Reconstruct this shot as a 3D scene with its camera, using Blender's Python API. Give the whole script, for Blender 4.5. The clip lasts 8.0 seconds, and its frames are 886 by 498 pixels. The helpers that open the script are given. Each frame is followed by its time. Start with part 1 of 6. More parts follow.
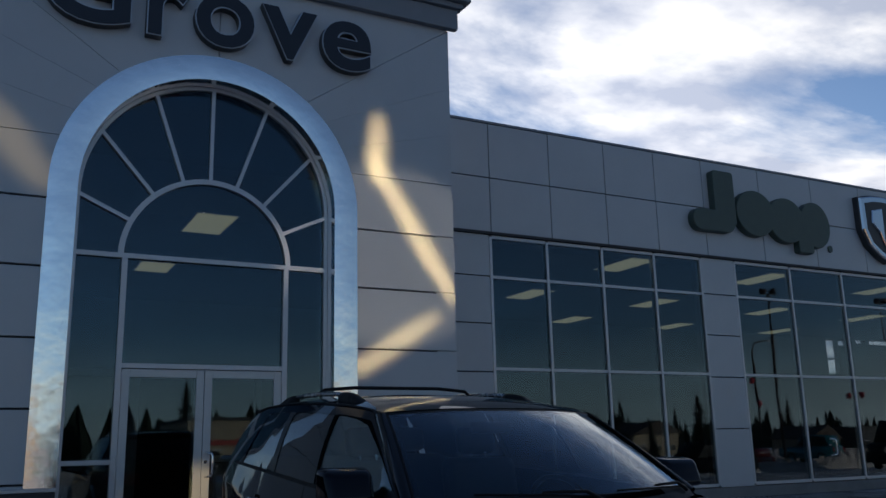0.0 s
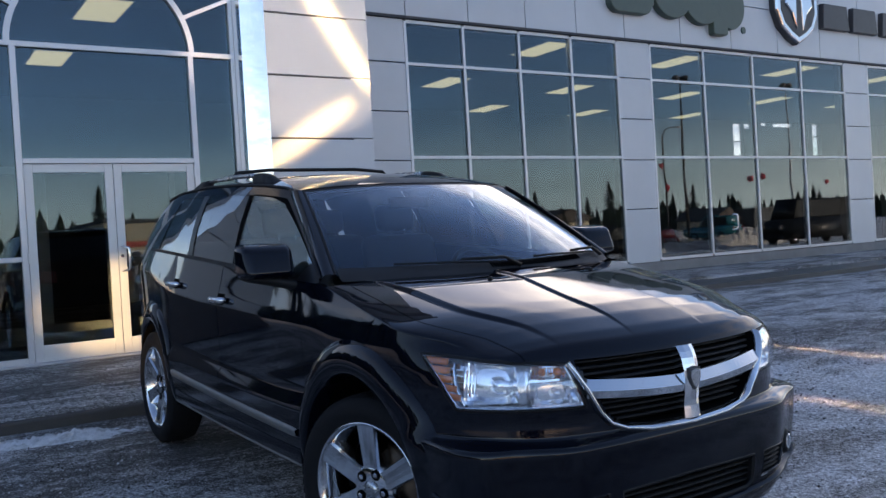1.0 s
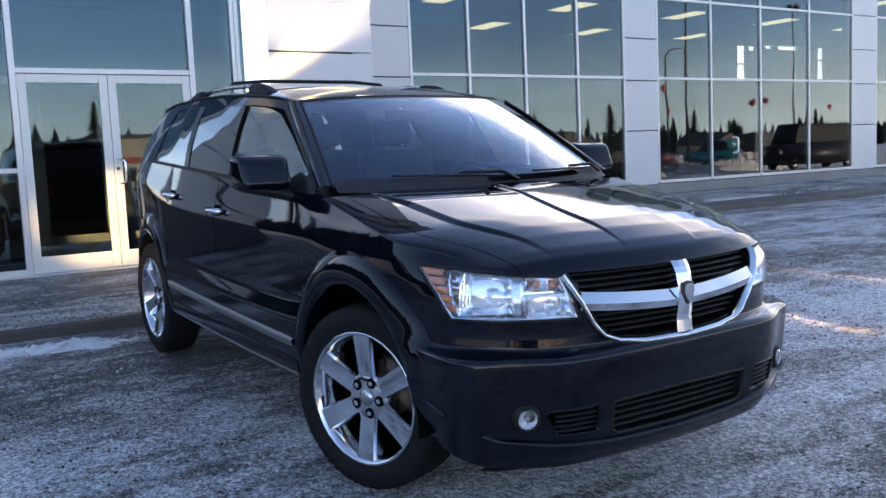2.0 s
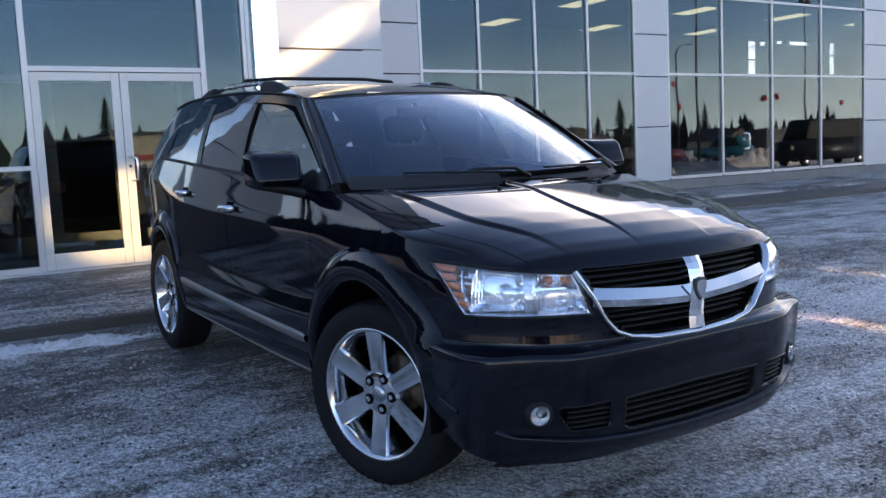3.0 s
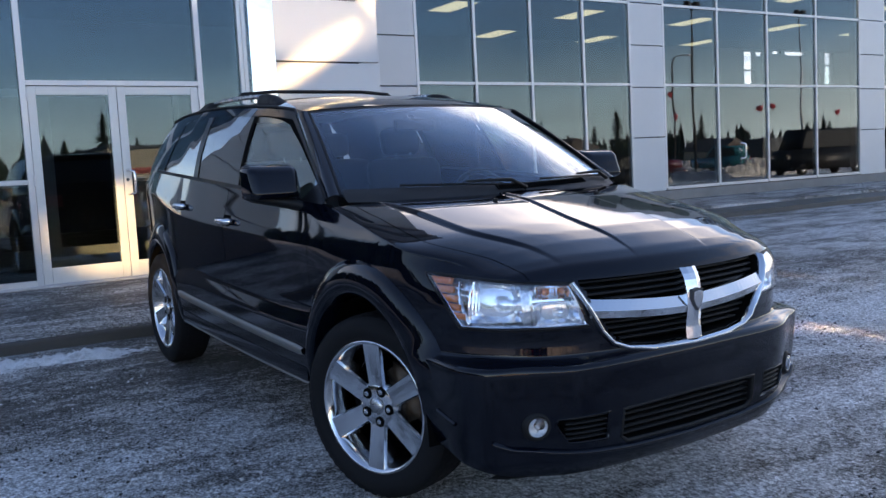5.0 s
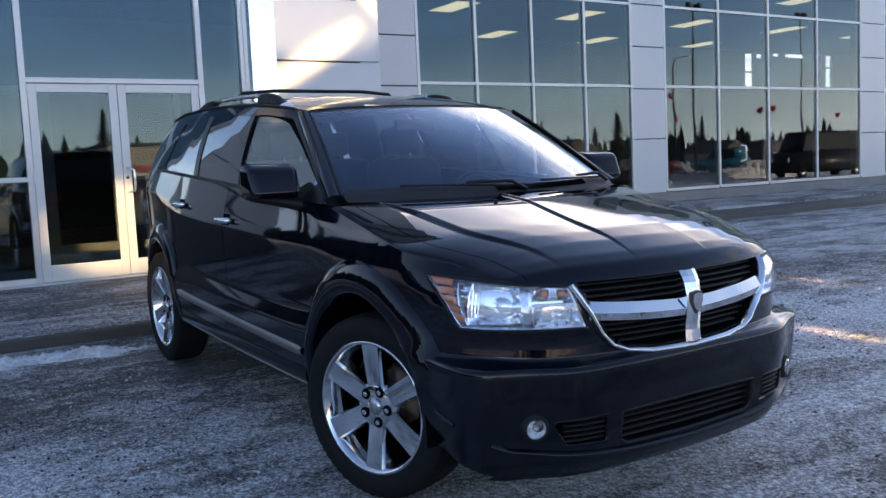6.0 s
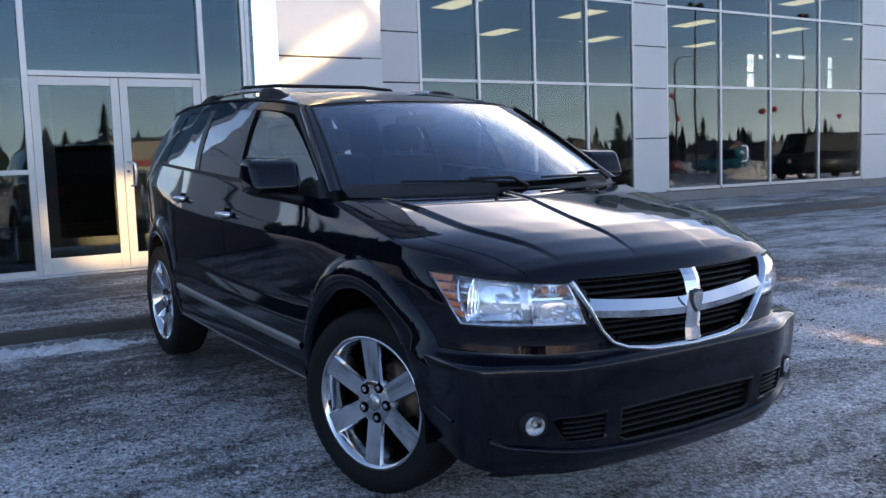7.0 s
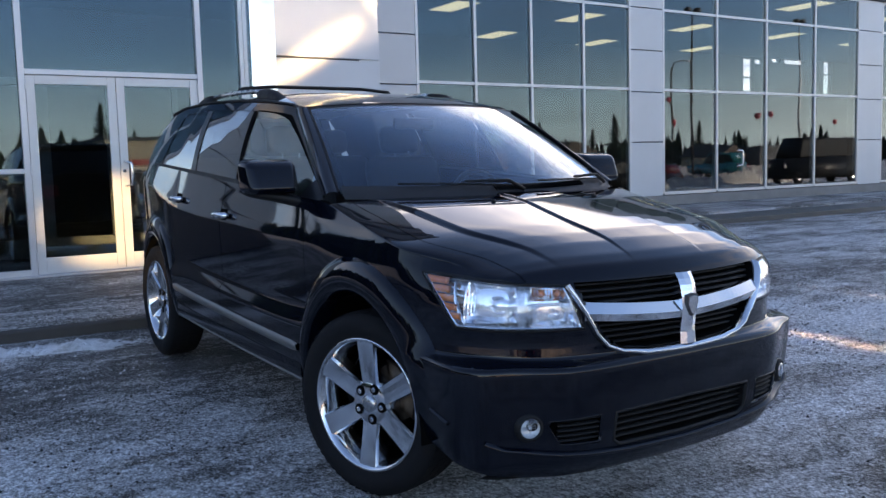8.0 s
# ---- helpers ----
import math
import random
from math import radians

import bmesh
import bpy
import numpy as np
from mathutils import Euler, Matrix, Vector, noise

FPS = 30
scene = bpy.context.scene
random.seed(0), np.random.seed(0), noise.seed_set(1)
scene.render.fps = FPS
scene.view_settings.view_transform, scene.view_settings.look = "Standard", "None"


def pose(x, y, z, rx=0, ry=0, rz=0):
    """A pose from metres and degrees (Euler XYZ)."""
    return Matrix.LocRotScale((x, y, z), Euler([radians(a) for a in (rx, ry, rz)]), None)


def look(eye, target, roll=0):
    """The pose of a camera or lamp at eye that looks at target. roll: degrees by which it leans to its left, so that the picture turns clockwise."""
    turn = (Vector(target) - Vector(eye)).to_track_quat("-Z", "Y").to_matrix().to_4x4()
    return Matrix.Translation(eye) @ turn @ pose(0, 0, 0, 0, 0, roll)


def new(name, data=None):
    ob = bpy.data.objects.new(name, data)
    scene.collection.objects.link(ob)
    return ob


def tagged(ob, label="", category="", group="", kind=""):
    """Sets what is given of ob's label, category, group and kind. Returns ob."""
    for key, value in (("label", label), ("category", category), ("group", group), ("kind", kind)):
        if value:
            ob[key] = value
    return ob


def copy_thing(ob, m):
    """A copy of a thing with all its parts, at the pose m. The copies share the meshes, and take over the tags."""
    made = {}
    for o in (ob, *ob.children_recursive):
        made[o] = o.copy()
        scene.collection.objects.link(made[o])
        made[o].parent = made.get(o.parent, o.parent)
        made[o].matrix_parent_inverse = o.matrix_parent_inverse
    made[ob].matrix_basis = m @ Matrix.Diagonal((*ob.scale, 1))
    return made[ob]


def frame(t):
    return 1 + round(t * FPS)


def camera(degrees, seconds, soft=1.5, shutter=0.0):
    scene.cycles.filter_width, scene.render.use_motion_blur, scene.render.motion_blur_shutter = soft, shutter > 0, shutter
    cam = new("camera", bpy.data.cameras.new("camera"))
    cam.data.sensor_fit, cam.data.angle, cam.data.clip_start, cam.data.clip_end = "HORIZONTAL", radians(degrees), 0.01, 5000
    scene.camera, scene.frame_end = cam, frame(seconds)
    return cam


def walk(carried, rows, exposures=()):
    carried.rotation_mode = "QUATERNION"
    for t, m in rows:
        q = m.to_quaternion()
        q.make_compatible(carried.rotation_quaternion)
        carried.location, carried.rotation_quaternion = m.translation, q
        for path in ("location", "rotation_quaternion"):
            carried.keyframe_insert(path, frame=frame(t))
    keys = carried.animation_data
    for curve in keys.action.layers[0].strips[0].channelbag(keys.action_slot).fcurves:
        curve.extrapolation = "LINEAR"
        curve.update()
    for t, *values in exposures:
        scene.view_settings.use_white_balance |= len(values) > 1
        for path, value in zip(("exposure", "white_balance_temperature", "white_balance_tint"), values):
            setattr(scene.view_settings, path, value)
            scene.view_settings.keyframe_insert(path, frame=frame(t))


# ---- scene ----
cam = camera(53.69, 8.0)
PATH = [
    (0, (-0.037, -0.085, 1.367), (2.251, 4.219, 2.482), -1.35),
    (0.5, (-0.006, -0.013, 1.313), (2.646, 4.203, 1.755), -2.61),
    (1, (0.013, 0.004, 1.273), (2.724, 4.205, 1.213), -3.43),
    (1.5, (0.015, 0.006, 1.244), (2.711, 4.200, 0.863), -3.21),
    (2, (0.017, 0.008, 1.239), (2.706, 4.193, 0.729), -2.57),
    (3.5, (0.001, 0.003, 1.239), (2.627, 4.225, 0.713), -2.82),
    (4, (0.005, 0.002, 1.239), (2.642, 4.221, 0.742), -3.05),
    (4.5, (0.006, -0.001, 1.240), (2.656, 4.213, 0.775), -3.17),
    (6, (0.009, 0.003, 1.246), (2.667, 4.213, 0.783), -2.61),
    (6.5, (0.010, 0.006, 1.236), (2.667, 4.216, 0.764), -2.39),
    (7, (0.007, 0.004, 1.239), (2.664, 4.213, 0.763), -2.02),
    (7.5, (0.001, 0.003, 1.243), (2.669, 4.206, 0.774), -1.69),
    (8, (-0.000, -0.000, 1.242), (2.679, 4.196, 0.776), -1.57),
]
EXPOSURE = [(0.0, -0.25, 5900, 14), (0.3, 0.10, 5950, 15), (0.5, 0.50, 5900, 15), (0.7, 1.07, 6350, 18), (1.0, 1.83, 6850, 22), (1.5, 2.42, 6900, 22), (2.0, 2.54, 6900, 22), (2.7, 2.38, 6900, 22), (3.5, 2.23, 6900, 22), (8.0, 2.23, 6900, 22)]
walk(cam, [(t, look(eye, target, roll)) for t, eye, target, roll in PATH], EXPOSURE)

# ---- world and sun: a low winter sun behind the building, broken cloud ----
SUN_EL, SUN_AZ = radians(13), radians(34)      # azimuth from +y towards +x
world = bpy.data.worlds.new("winter_sky")
scene.world = world
world.use_nodes = True
wn, wl = world.node_tree.nodes, world.node_tree.links
wn.clear()
w_out = wn.new("ShaderNodeOutputWorld")
w_bg = wn.new("ShaderNodeBackground")
w_bg.inputs["Strength"].default_value = 0.13
sky = wn.new("ShaderNodeTexSky")
sky.sky_type = "NISHITA"
sky.sun_disc = False
sky.sun_elevation, sky.sun_rotation = SUN_EL, SUN_AZ
sky.altitude, sky.air_density, sky.dust_density, sky.ozone_density = 600, 1.0, 0.22, 1.9
w_geo = wn.new("ShaderNodeTexCoord")
w_sep = wn.new("ShaderNodeSeparateXYZ")
wl.new(w_geo.outputs["Generated"], w_sep.inputs[0])


def w_math(op, a, b=None, clamp=False):
    n = wn.new("ShaderNodeMath")
    n.operation, n.use_clamp = op, clamp
    for i, v in enumerate((a, b)):
        if v is None:
            continue
        if isinstance(v, (int, float)):
            n.inputs[i].default_value = v
        else:
            wl.new(v, n.inputs[i])
    return n.outputs[0]


# clouds lie on a flat layer overhead: the direction divided by its height
w_z = w_math("MAXIMUM", w_sep.outputs["Z"], 0.02)
w_zz = w_math("ADD", w_z, 0.12)
w_cmb = wn.new("ShaderNodeCombineXYZ")
wl.new(w_math("DIVIDE", w_sep.outputs["X"], w_zz), w_cmb.inputs[0])
wl.new(w_math("DIVIDE", w_sep.outputs["Y"], w_zz), w_cmb.inputs[1])
w_no = wn.new("ShaderNodeTexNoise")
w_no.inputs["Scale"].default_value, w_no.inputs["Detail"].default_value = 0.95, 9
w_no.inputs["Roughness"].default_value, w_no.inputs["Distortion"].default_value = 0.58, 0.25
w_map = wn.new("ShaderNodeMapping")
w_map.inputs["Location"].default_value = (1.2, 0.4, 0)
w_map.inputs["Scale"].default_value = (1, 1.25, 1)
wl.new(w_cmb.outputs[0], w_map.inputs["Vector"])
wl.new(w_map.outputs[0], w_no.inputs["Vector"])
w_ramp = wn.new("ShaderNodeValToRGB")
w_ramp.color_ramp.elements[0].position, w_ramp.color_ramp.elements[1].position = 0.405, 0.535
wl.new(w_no.outputs["Fac"], w_ramp.inputs[0])
# clouds thin out away from the sun
w_dot = wn.new("ShaderNodeVectorMath")
w_dot.operation = "DOT_PRODUCT"
w_dot.inputs[1].default_value = (math.sin(SUN_AZ) * math.cos(SUN_EL), math.cos(SUN_AZ) * math.cos(SUN_EL), math.sin(SUN_EL))
wl.new(w_geo.outputs["Generated"], w_dot.inputs[0])
w_near = w_math("MULTIPLY_ADD", w_dot.outputs["Value"], 0.5)
w_near.node.inputs[2].default_value = 0.5
w_pow = w_math("POWER", w_near, 4.5)
w_low = w_math("SUBTRACT", 1.0, w_math("MULTIPLY", w_math("SUBTRACT", w_sep.outputs["Z"], 0.43, True), 5.5, True))
w_cov = w_math("MULTIPLY", w_math("MULTIPLY", w_ramp.outputs[0], w_math("ADD", w_math("MULTIPLY", w_low, 0.91), 0.09)), w_math("ADD", w_math("MULTIPLY", w_pow, 1.05), 0.14), True)
w_cb = wn.new("ShaderNodeMixRGB")               # lit rims, greyer bellies
w_cb.inputs[1].default_value, w_cb.inputs[2].default_value = (10.8, 10.4, 9.5, 1), (5.4, 5.7, 6.3, 1)
w_no2 = wn.new("ShaderNodeTexNoise")
w_no2.inputs["Scale"].default_value, w_no2.inputs["Detail"].default_value = 3.6, 10
wl.new(w_map.outputs[0], w_no2.inputs["Vector"])
w_r2 = wn.new("ShaderNodeValToRGB")
w_r2.color_ramp.elements[0].position, w_r2.color_ramp.elements[1].position = 0.39, 0.61
wl.new(w_no2.outputs["Fac"], w_r2.inputs[0])
wl.new(w_r2.outputs[0], w_cb.inputs[0])
w_cs = wn.new("ShaderNodeVectorMath")
w_cs.operation = "SCALE"
wl.new(w_cb.outputs[0], w_cs.inputs[0])
wl.new(w_math("ADD", w_math("MULTIPLY", w_math("POWER", w_near, 5.0), 0.95), 0.13), w_cs.inputs["Scale"])
w_mix = wn.new("ShaderNodeMixRGB")
wl.new(w_cov, w_mix.inputs[0])
# grey-blue ground haze low over the horizon
w_hz = wn.new("ShaderNodeMixRGB")
w_hz.inputs[2].default_value = (6.4, 6.9, 6.3, 1)
wl.new(w_math("MULTIPLY", w_math("SUBTRACT", 1.0, w_math("MULTIPLY", w_z, 8.0), True), 0.8), w_hz.inputs[0])
w_tint = wn.new("ShaderNodeMixRGB")            # clear winter air: a deeper blue
w_tint.blend_type = "MULTIPLY"
w_tint.inputs[0].default_value, w_tint.inputs[2].default_value = 1.0, (0.93, 0.985, 1.05, 1)
wl.new(sky.outputs[0], w_tint.inputs[1])
w_deep = wn.new("ShaderNodeVectorMath")
w_deep.operation = "SCALE"
wl.new(w_tint.outputs[0], w_deep.inputs[0])
wl.new(w_math("ADD", w_math("MULTIPLY", w_near, 0.1), 0.70), w_deep.inputs["Scale"])
wl.new(w_deep.outputs[0], w_hz.inputs[1])
wl.new(w_hz.outputs[0], w_mix.inputs[1])
wl.new(w_cs.outputs[0], w_mix.inputs[2])
wl.new(w_mix.outputs[0], w_bg.inputs[0])
wl.new(w_bg.outputs[0], w_out.inputs[0])

sun_data = bpy.data.lights.new("sun", "SUN")
sun_data.energy, sun_data.angle, sun_data.color = 3.0, radians(0.5), (1.0, 0.80, 0.58)
sun_ob = new("sun", sun_data)
sun_ob.matrix_world = look((60 * math.sin(SUN_AZ), 60 * math.cos(SUN_AZ), 60 * math.tan(SUN_EL)), (0, 0, 0))


# ---- materials ----
def nodes_of(name):
    m = bpy.data.materials.new(name)
    m.use_nodes = True
    nt = m.node_tree
    return m, nt, nt.nodes["Principled BSDF"]


def noise_of(nt, scale, detail=6, rough=0.6, stretch=(1, 1, 1), distort=0.0, coord="Object"):
    co = nt.nodes.new("ShaderNodeTexCoord")
    mp = nt.nodes.new("ShaderNodeMapping")
    mp.inputs["Scale"].default_value = stretch
    no = nt.nodes.new("ShaderNodeTexNoise")
    no.inputs["Scale"].default_value, no.inputs["Detail"].default_value = scale, detail
    no.inputs["Roughness"].default_value, no.inputs["Distortion"].default_value = rough, distort
    nt.links.new(co.outputs[coord], mp.inputs[0])
    nt.links.new(mp.outputs[0], no.inputs["Vector"])
    return no.outputs["Fac"]


def ramp_of(nt, fac, stops):
    r = nt.nodes.new("ShaderNodeValToRGB")
    el = r.color_ramp.elements
    while len(el) < len(stops):
        el.new(0.5)
    for e, (p, c) in zip(el, stops):
        e.position = p
        e.color = (c, c, c, 1) if isinstance(c, (int, float)) else (*c, 1)
    nt.links.new(fac, r.inputs[0])
    return r.outputs[0]


def mixed(nt, fac, a, b):
    m = nt.nodes.new("ShaderNodeMixRGB")
    for i, v in enumerate((fac, a, b)):
        if isinstance(v, (int, float)):
            m.inputs[i].default_value = v if i == 0 else (v, v, v, 1)
        elif isinstance(v, tuple):
            m.inputs[i].default_value = (*v, 1)
        else:
            nt.links.new(v, m.inputs[i])
    return m.outputs[0]


def bumped(nt, bsdf, fac, strength, distance=0.01):
    b = nt.nodes.new("ShaderNodeBump")
    b.inputs["Strength"].default_value, b.inputs["Distance"].default_value = strength, distance
    nt.links.new(fac, b.inputs["Height"])
    nt.links.new(b.outputs[0], bsdf.inputs["Normal"])
    return b


def surface(name, colour, rough=0.5, metal=0.0, vary=0.12, scale=6.0, bump=0.1, grain=60.0, per_piece=0.0, coord="Object", ior=1.5, coat=0.0, stretch=(1, 1, 1)):
    """Two scales of variation in colour and roughness, and a fine relief."""
    m, nt, b = nodes_of(name)
    big = noise_of(nt, scale, 5, 0.6, stretch, coord=coord)
    fine = noise_of(nt, grain, 4, 0.6, stretch, coord=coord)
    lo, hi = [tuple(max(0, c * k) for c in colour) for k in (1 - vary, 1 + vary)]
    col = mixed(nt, ramp_of(nt, big, [(0.3, 0.0), (0.7, 1.0)]), lo, hi)
    col = mixed(nt, ramp_of(nt, fine, [(0.35, 0.0), (0.65, vary)]), col, tuple(c * 0.8 for c in colour))
    if per_piece:
        info = nt.nodes.new("ShaderNodeObjectInfo")
        col = mixed(nt, ramp_of(nt, info.outputs["Random"], [(0, 0.0), (1, per_piece)]), col, tuple(c * 0.75 for c in colour))
    nt.links.new(col, b.inputs["Base Color"])
    nt.links.new(ramp_of(nt, big, [(0.3, rough * 0.85), (0.7, min(1, rough * 1.2))]), b.inputs["Roughness"])
    b.inputs["Metallic"].default_value, b.inputs["IOR"].default_value = metal, ior
    b.inputs["Coat Weight"].default_value, b.inputs["Coat Roughness"].default_value = coat, 0.03
    if bump:
        bumped(nt, b, fine, bump, 0.004)
    return m


def glazing(name, tint, ior=1.5, wave=0.0, wave_scale=0.8, coating=(1, 1, 1)):
    m, nt, b = nodes_of(name)
    b.inputs["Specular Tint"].default_value = (*coating, 1)
    b.inputs["Base Color"].default_value = (*tint, 1)
    b.inputs["Transmission Weight"].default_value, b.inputs["Roughness"].default_value, b.inputs["IOR"].default_value = 1.0, 0.0, ior
    if wave:
        bumped(nt, b, noise_of(nt, wave_scale, 2, 0.4), wave, 0.01)
    return m


def glow(name, colour, power):
    m, nt, b = nodes_of(name)
    b.inputs["Base Color"].default_value = (*colour, 1)
    b.inputs["Emission Color"].default_value, b.inputs["Emission Strength"].default_value = (*colour, 1), power
    return m


def chrome_like(name, colour, rough, wave=0.0, wave_scale=2.0):
    m, nt, b = nodes_of(name)
    b.inputs["Base Color"].default_value, b.inputs["Metallic"].default_value = (*colour, 1), 1.0
    spots = noise_of(nt, 25, 5, 0.6)
    nt.links.new(ramp_of(nt, spots, [(0.35, rough), (0.75, rough + 0.10)]), b.inputs["Roughness"])
    if wave:
        bumped(nt, b, noise_of(nt, wave_scale, 3, 0.5), wave, 0.02)
    return m


PANEL = surface("white_composite_panel", (0.45, 0.46, 0.478), 0.33, 0.0, 0.05, 0.9, 0.02, 30, 0.12, ior=1.72)
PANEL_DARK = surface("joint_gasket", (0.03, 0.03, 0.035), 0.7)
CORNICE = surface("grey_metal_cornice", (0.20, 0.213, 0.24), 0.45, 0.0, 0.05)
ALU = surface("clear_anodised_aluminium", (0.50, 0.50, 0.515), 0.38, 0.55, 0.05, 3, 0.02, 80)
ALU_WHITE = surface("pale_door_aluminium", (0.55, 0.543, 0.53), 0.42, 0.3, 0.05, 3, 0.02, 80)
CHROME_BAND = chrome_like("polished_steel_cladding", (0.93, 0.93, 0.925), 0.10, 0.5, 2.0)
CHROME = chrome_like("chrome", (0.66, 0.668, 0.68), 0.04)
CONCRETE = surface("concrete_base", (0.20, 0.19, 0.18), 0.85, 0, 0.2, 2, 0.4, 40)
GLASS = glazing("tinted_window_glass", (0.20, 0.245, 0.275), 1.66, 0.14, 0.9, (0.70, 0.95, 1.12))
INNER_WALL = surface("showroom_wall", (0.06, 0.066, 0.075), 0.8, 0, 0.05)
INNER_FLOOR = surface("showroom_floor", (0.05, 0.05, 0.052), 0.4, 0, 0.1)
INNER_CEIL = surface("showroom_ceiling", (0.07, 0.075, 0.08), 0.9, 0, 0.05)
LAMP_PANEL = glow("ceiling_light_panel", (1.0, 0.86, 0.46), 0.62)
NAVY = surface("navy_letter_face", (0.012, 0.015, 0.025), 0.35)
STEEL = chrome_like("brushed_letter_return", (0.45, 0.46, 0.48), 0.35)
GREEN = surface("dark_green_sign_face", (0.06, 0.085, 0.07), 0.45)
DARK_GREY = surface("dark_grey_sign_face", (0.03, 0.03, 0.033), 0.4)
LENS_CLEAR = glazing("clear_pane", (0.9, 0.93, 0.93), 1.45)


# ---- mesh helpers ----
def mesh_of(bm, name, smooth=False):
    me = bpy.data.meshes.new(name)
    bm.normal_update()
    bm.to_mesh(me)
    bm.free()
    if smooth:
        for p in me.polygons:
            p.use_smooth = True
    return me


def part(name, bm, material, parent=None, label="", smooth=False):
    ob = new(name, mesh_of(bm, name, smooth))
    if isinstance(material, (list, tuple)):
        for m in material:
            ob.data.materials.append(m)
    else:
        ob.data.materials.append(material)
    if parent is not None:
        ob.parent = parent
    if label:
        ob["label"] = label
    return ob


def empty(name, m, label, category, group="", kind=""):
    ob = new(name)
    ob.empty_display_size = 0.1
    ob.matrix_basis = m
    return tagged(ob, label, category, group, kind)


def add_box(bm, x0, y0, z0, x1, y1, z1, bevel=0.0):
    r = bmesh.ops.create_cube(bm, size=1.0)
    v = r["verts"]
    for q in v:
        q.co = Vector(((x0 + x1) / 2 + q.co.x * (x1 - x0), (y0 + y1) / 2 + q.co.y * (y1 - y0), (z0 + z1) / 2 + q.co.z * (z1 - z0)))
    if bevel:
        e = list({e for q in v for e in q.link_edges})
        bmesh.ops.bevel(bm, geom=e, offset=bevel, segments=2, profile=0.5, affect="EDGES")
    return bm


def boxed(x0, y0, z0, x1, y1, z1, bevel=0.0):
    return add_box(bmesh.new(), x0, y0, z0, x1, y1, z1, bevel)


def add_prism(bm, outline, y0, y1, bevel=0.0):
    """A plate in the xz plane from y0 (front) to y1 (back)."""
    f = [bm.verts.new((x, y0, z)) for x, z in outline]
    k = [bm.verts.new((x, y1, z)) for x, z in outline]
    n = len(f)
    faces = [bm.faces.new(f), bm.faces.new(k[::-1])]
    for i in range(n):
        faces.append(bm.faces.new((f[i], k[i], k[(i + 1) % n], f[(i + 1) % n])))
    bmesh.ops.recalc_face_normals(bm, faces=faces)
    if bevel:
        ed = [e for e in faces[0].edges]
        bmesh.ops.bevel(bm, geom=ed, offset=bevel, segments=2, profile=0.5, affect="EDGES")
    return bm


def plate(outline, y0, y1, bevel=0.0):
    return add_prism(bmesh.new(), outline, y0, y1, bevel)


def add_lathe(bm, profile, seg=48, axis="y", closed=False):
    """Turns (radius, along) round an axis through the origin."""
    rings = []
    for r, a in profile:
        ring = []
        for i in range(seg):
            t = 2 * math.pi * i / seg
            c, s = r * math.cos(t), r * math.sin(t)
            ring.append(bm.verts.new({"y": (c, a, s), "z": (c, s, a), "x": (a, c, s)}[axis]))
        rings.append(ring)
    pairs = list(zip(rings, rings[1:])) + ([(rings[-1], rings[0])] if closed else [])
    for p, q in pairs:
        for i in range(seg):
            j = (i + 1) % seg
            bm.faces.new((p[i], p[j], q[j], q[i]))
    bmesh.ops.recalc_face_normals(bm, faces=bm.faces)
    return bm


def add_tube(bm, points, radius, seg=8, caps=True):
    """A round bar along points; radius a number or one for each point."""
    pts = [Vector(p) for p in points]
    rad = radius if isinstance(radius, (list, tuple)) else [radius] * len(pts)
    rings, up = [], None
    for i, p in enumerate(pts):
        d = (pts[min(i + 1, len(pts) - 1)] - pts[max(i - 1, 0)]).normalized()
        if up is None:
            up = Vector((0, 0, 1)) if abs(d.z) < 0.9 else Vector((1, 0, 0))
        side = d.cross(up).normalized()
        up = side.cross(d).normalized()
        rings.append([bm.verts.new(p + rad[i] * (math.cos(a) * side + math.sin(a) * up)) for a in (2 * math.pi * k / seg for k in range(seg))])
    for a, b in zip(rings, rings[1:]):
        for k in range(seg):
            bm.faces.new((a[k], a[(k + 1) % seg], b[(k + 1) % seg], b[k]))
    if caps:
        bm.faces.new(rings[0][::-1])
        bm.faces.new(rings[-1])
    return bm


def tube(points, radius, seg=8):
    return add_tube(bmesh.new(), points, radius, seg)


# ---- levels ----
SLOPE, LEVEL = 0.0287, -0.135                   # the lot falls away from the building


def ground_z(y):
    return SLOPE * min(max(y, -14.0), 13.0) + LEVEL


TOWER_Y, DOOR_Y, WING_Y = 9.565, 9.782, 12.80
WALK_Z = ground_z(9.7) + 0.09
AX = 2.160                                      # centre of the arch
TX0, TX1 = 2 * AX - 5.255, 5.255
ARCH_Z, ARCH_RO, ARCH_RI = 4.178, 1.730, 1.437
HUB_Z, HUB_R = 3.505, 0.940

# ---- the wing: wall core, base, cladding, windows ----
WX0, WX1 = 5.30, 36.0
SILL, HEAD, ROOF = 0.576, 5.03, 7.10
wall_wing = part("wall_wing", boxed(WX0, WING_Y + 0.10, HEAD + 0.02, WX1, WING_Y + 0.35, ROOF - 0.02), PANEL_DARK)
tagged(wall_wing, "showroom wing wall clad in pale composite panels", "wall", kind="structure")
base = part("wall_base", boxed(WX0, WING_Y - 0.02, 0.1, WX1, WING_Y + 0.35, SILL - 0.045, 0.01), CONCRETE)
tagged(base, "low grey concrete base under the showroom windows", "wall base", kind="structure")
part("wall_end", boxed(29.4, WING_Y + 0.1, SILL - 0.05, WX1, WING_Y + 0.35, HEAD + 0.02), PANEL_DARK, wall_wing)
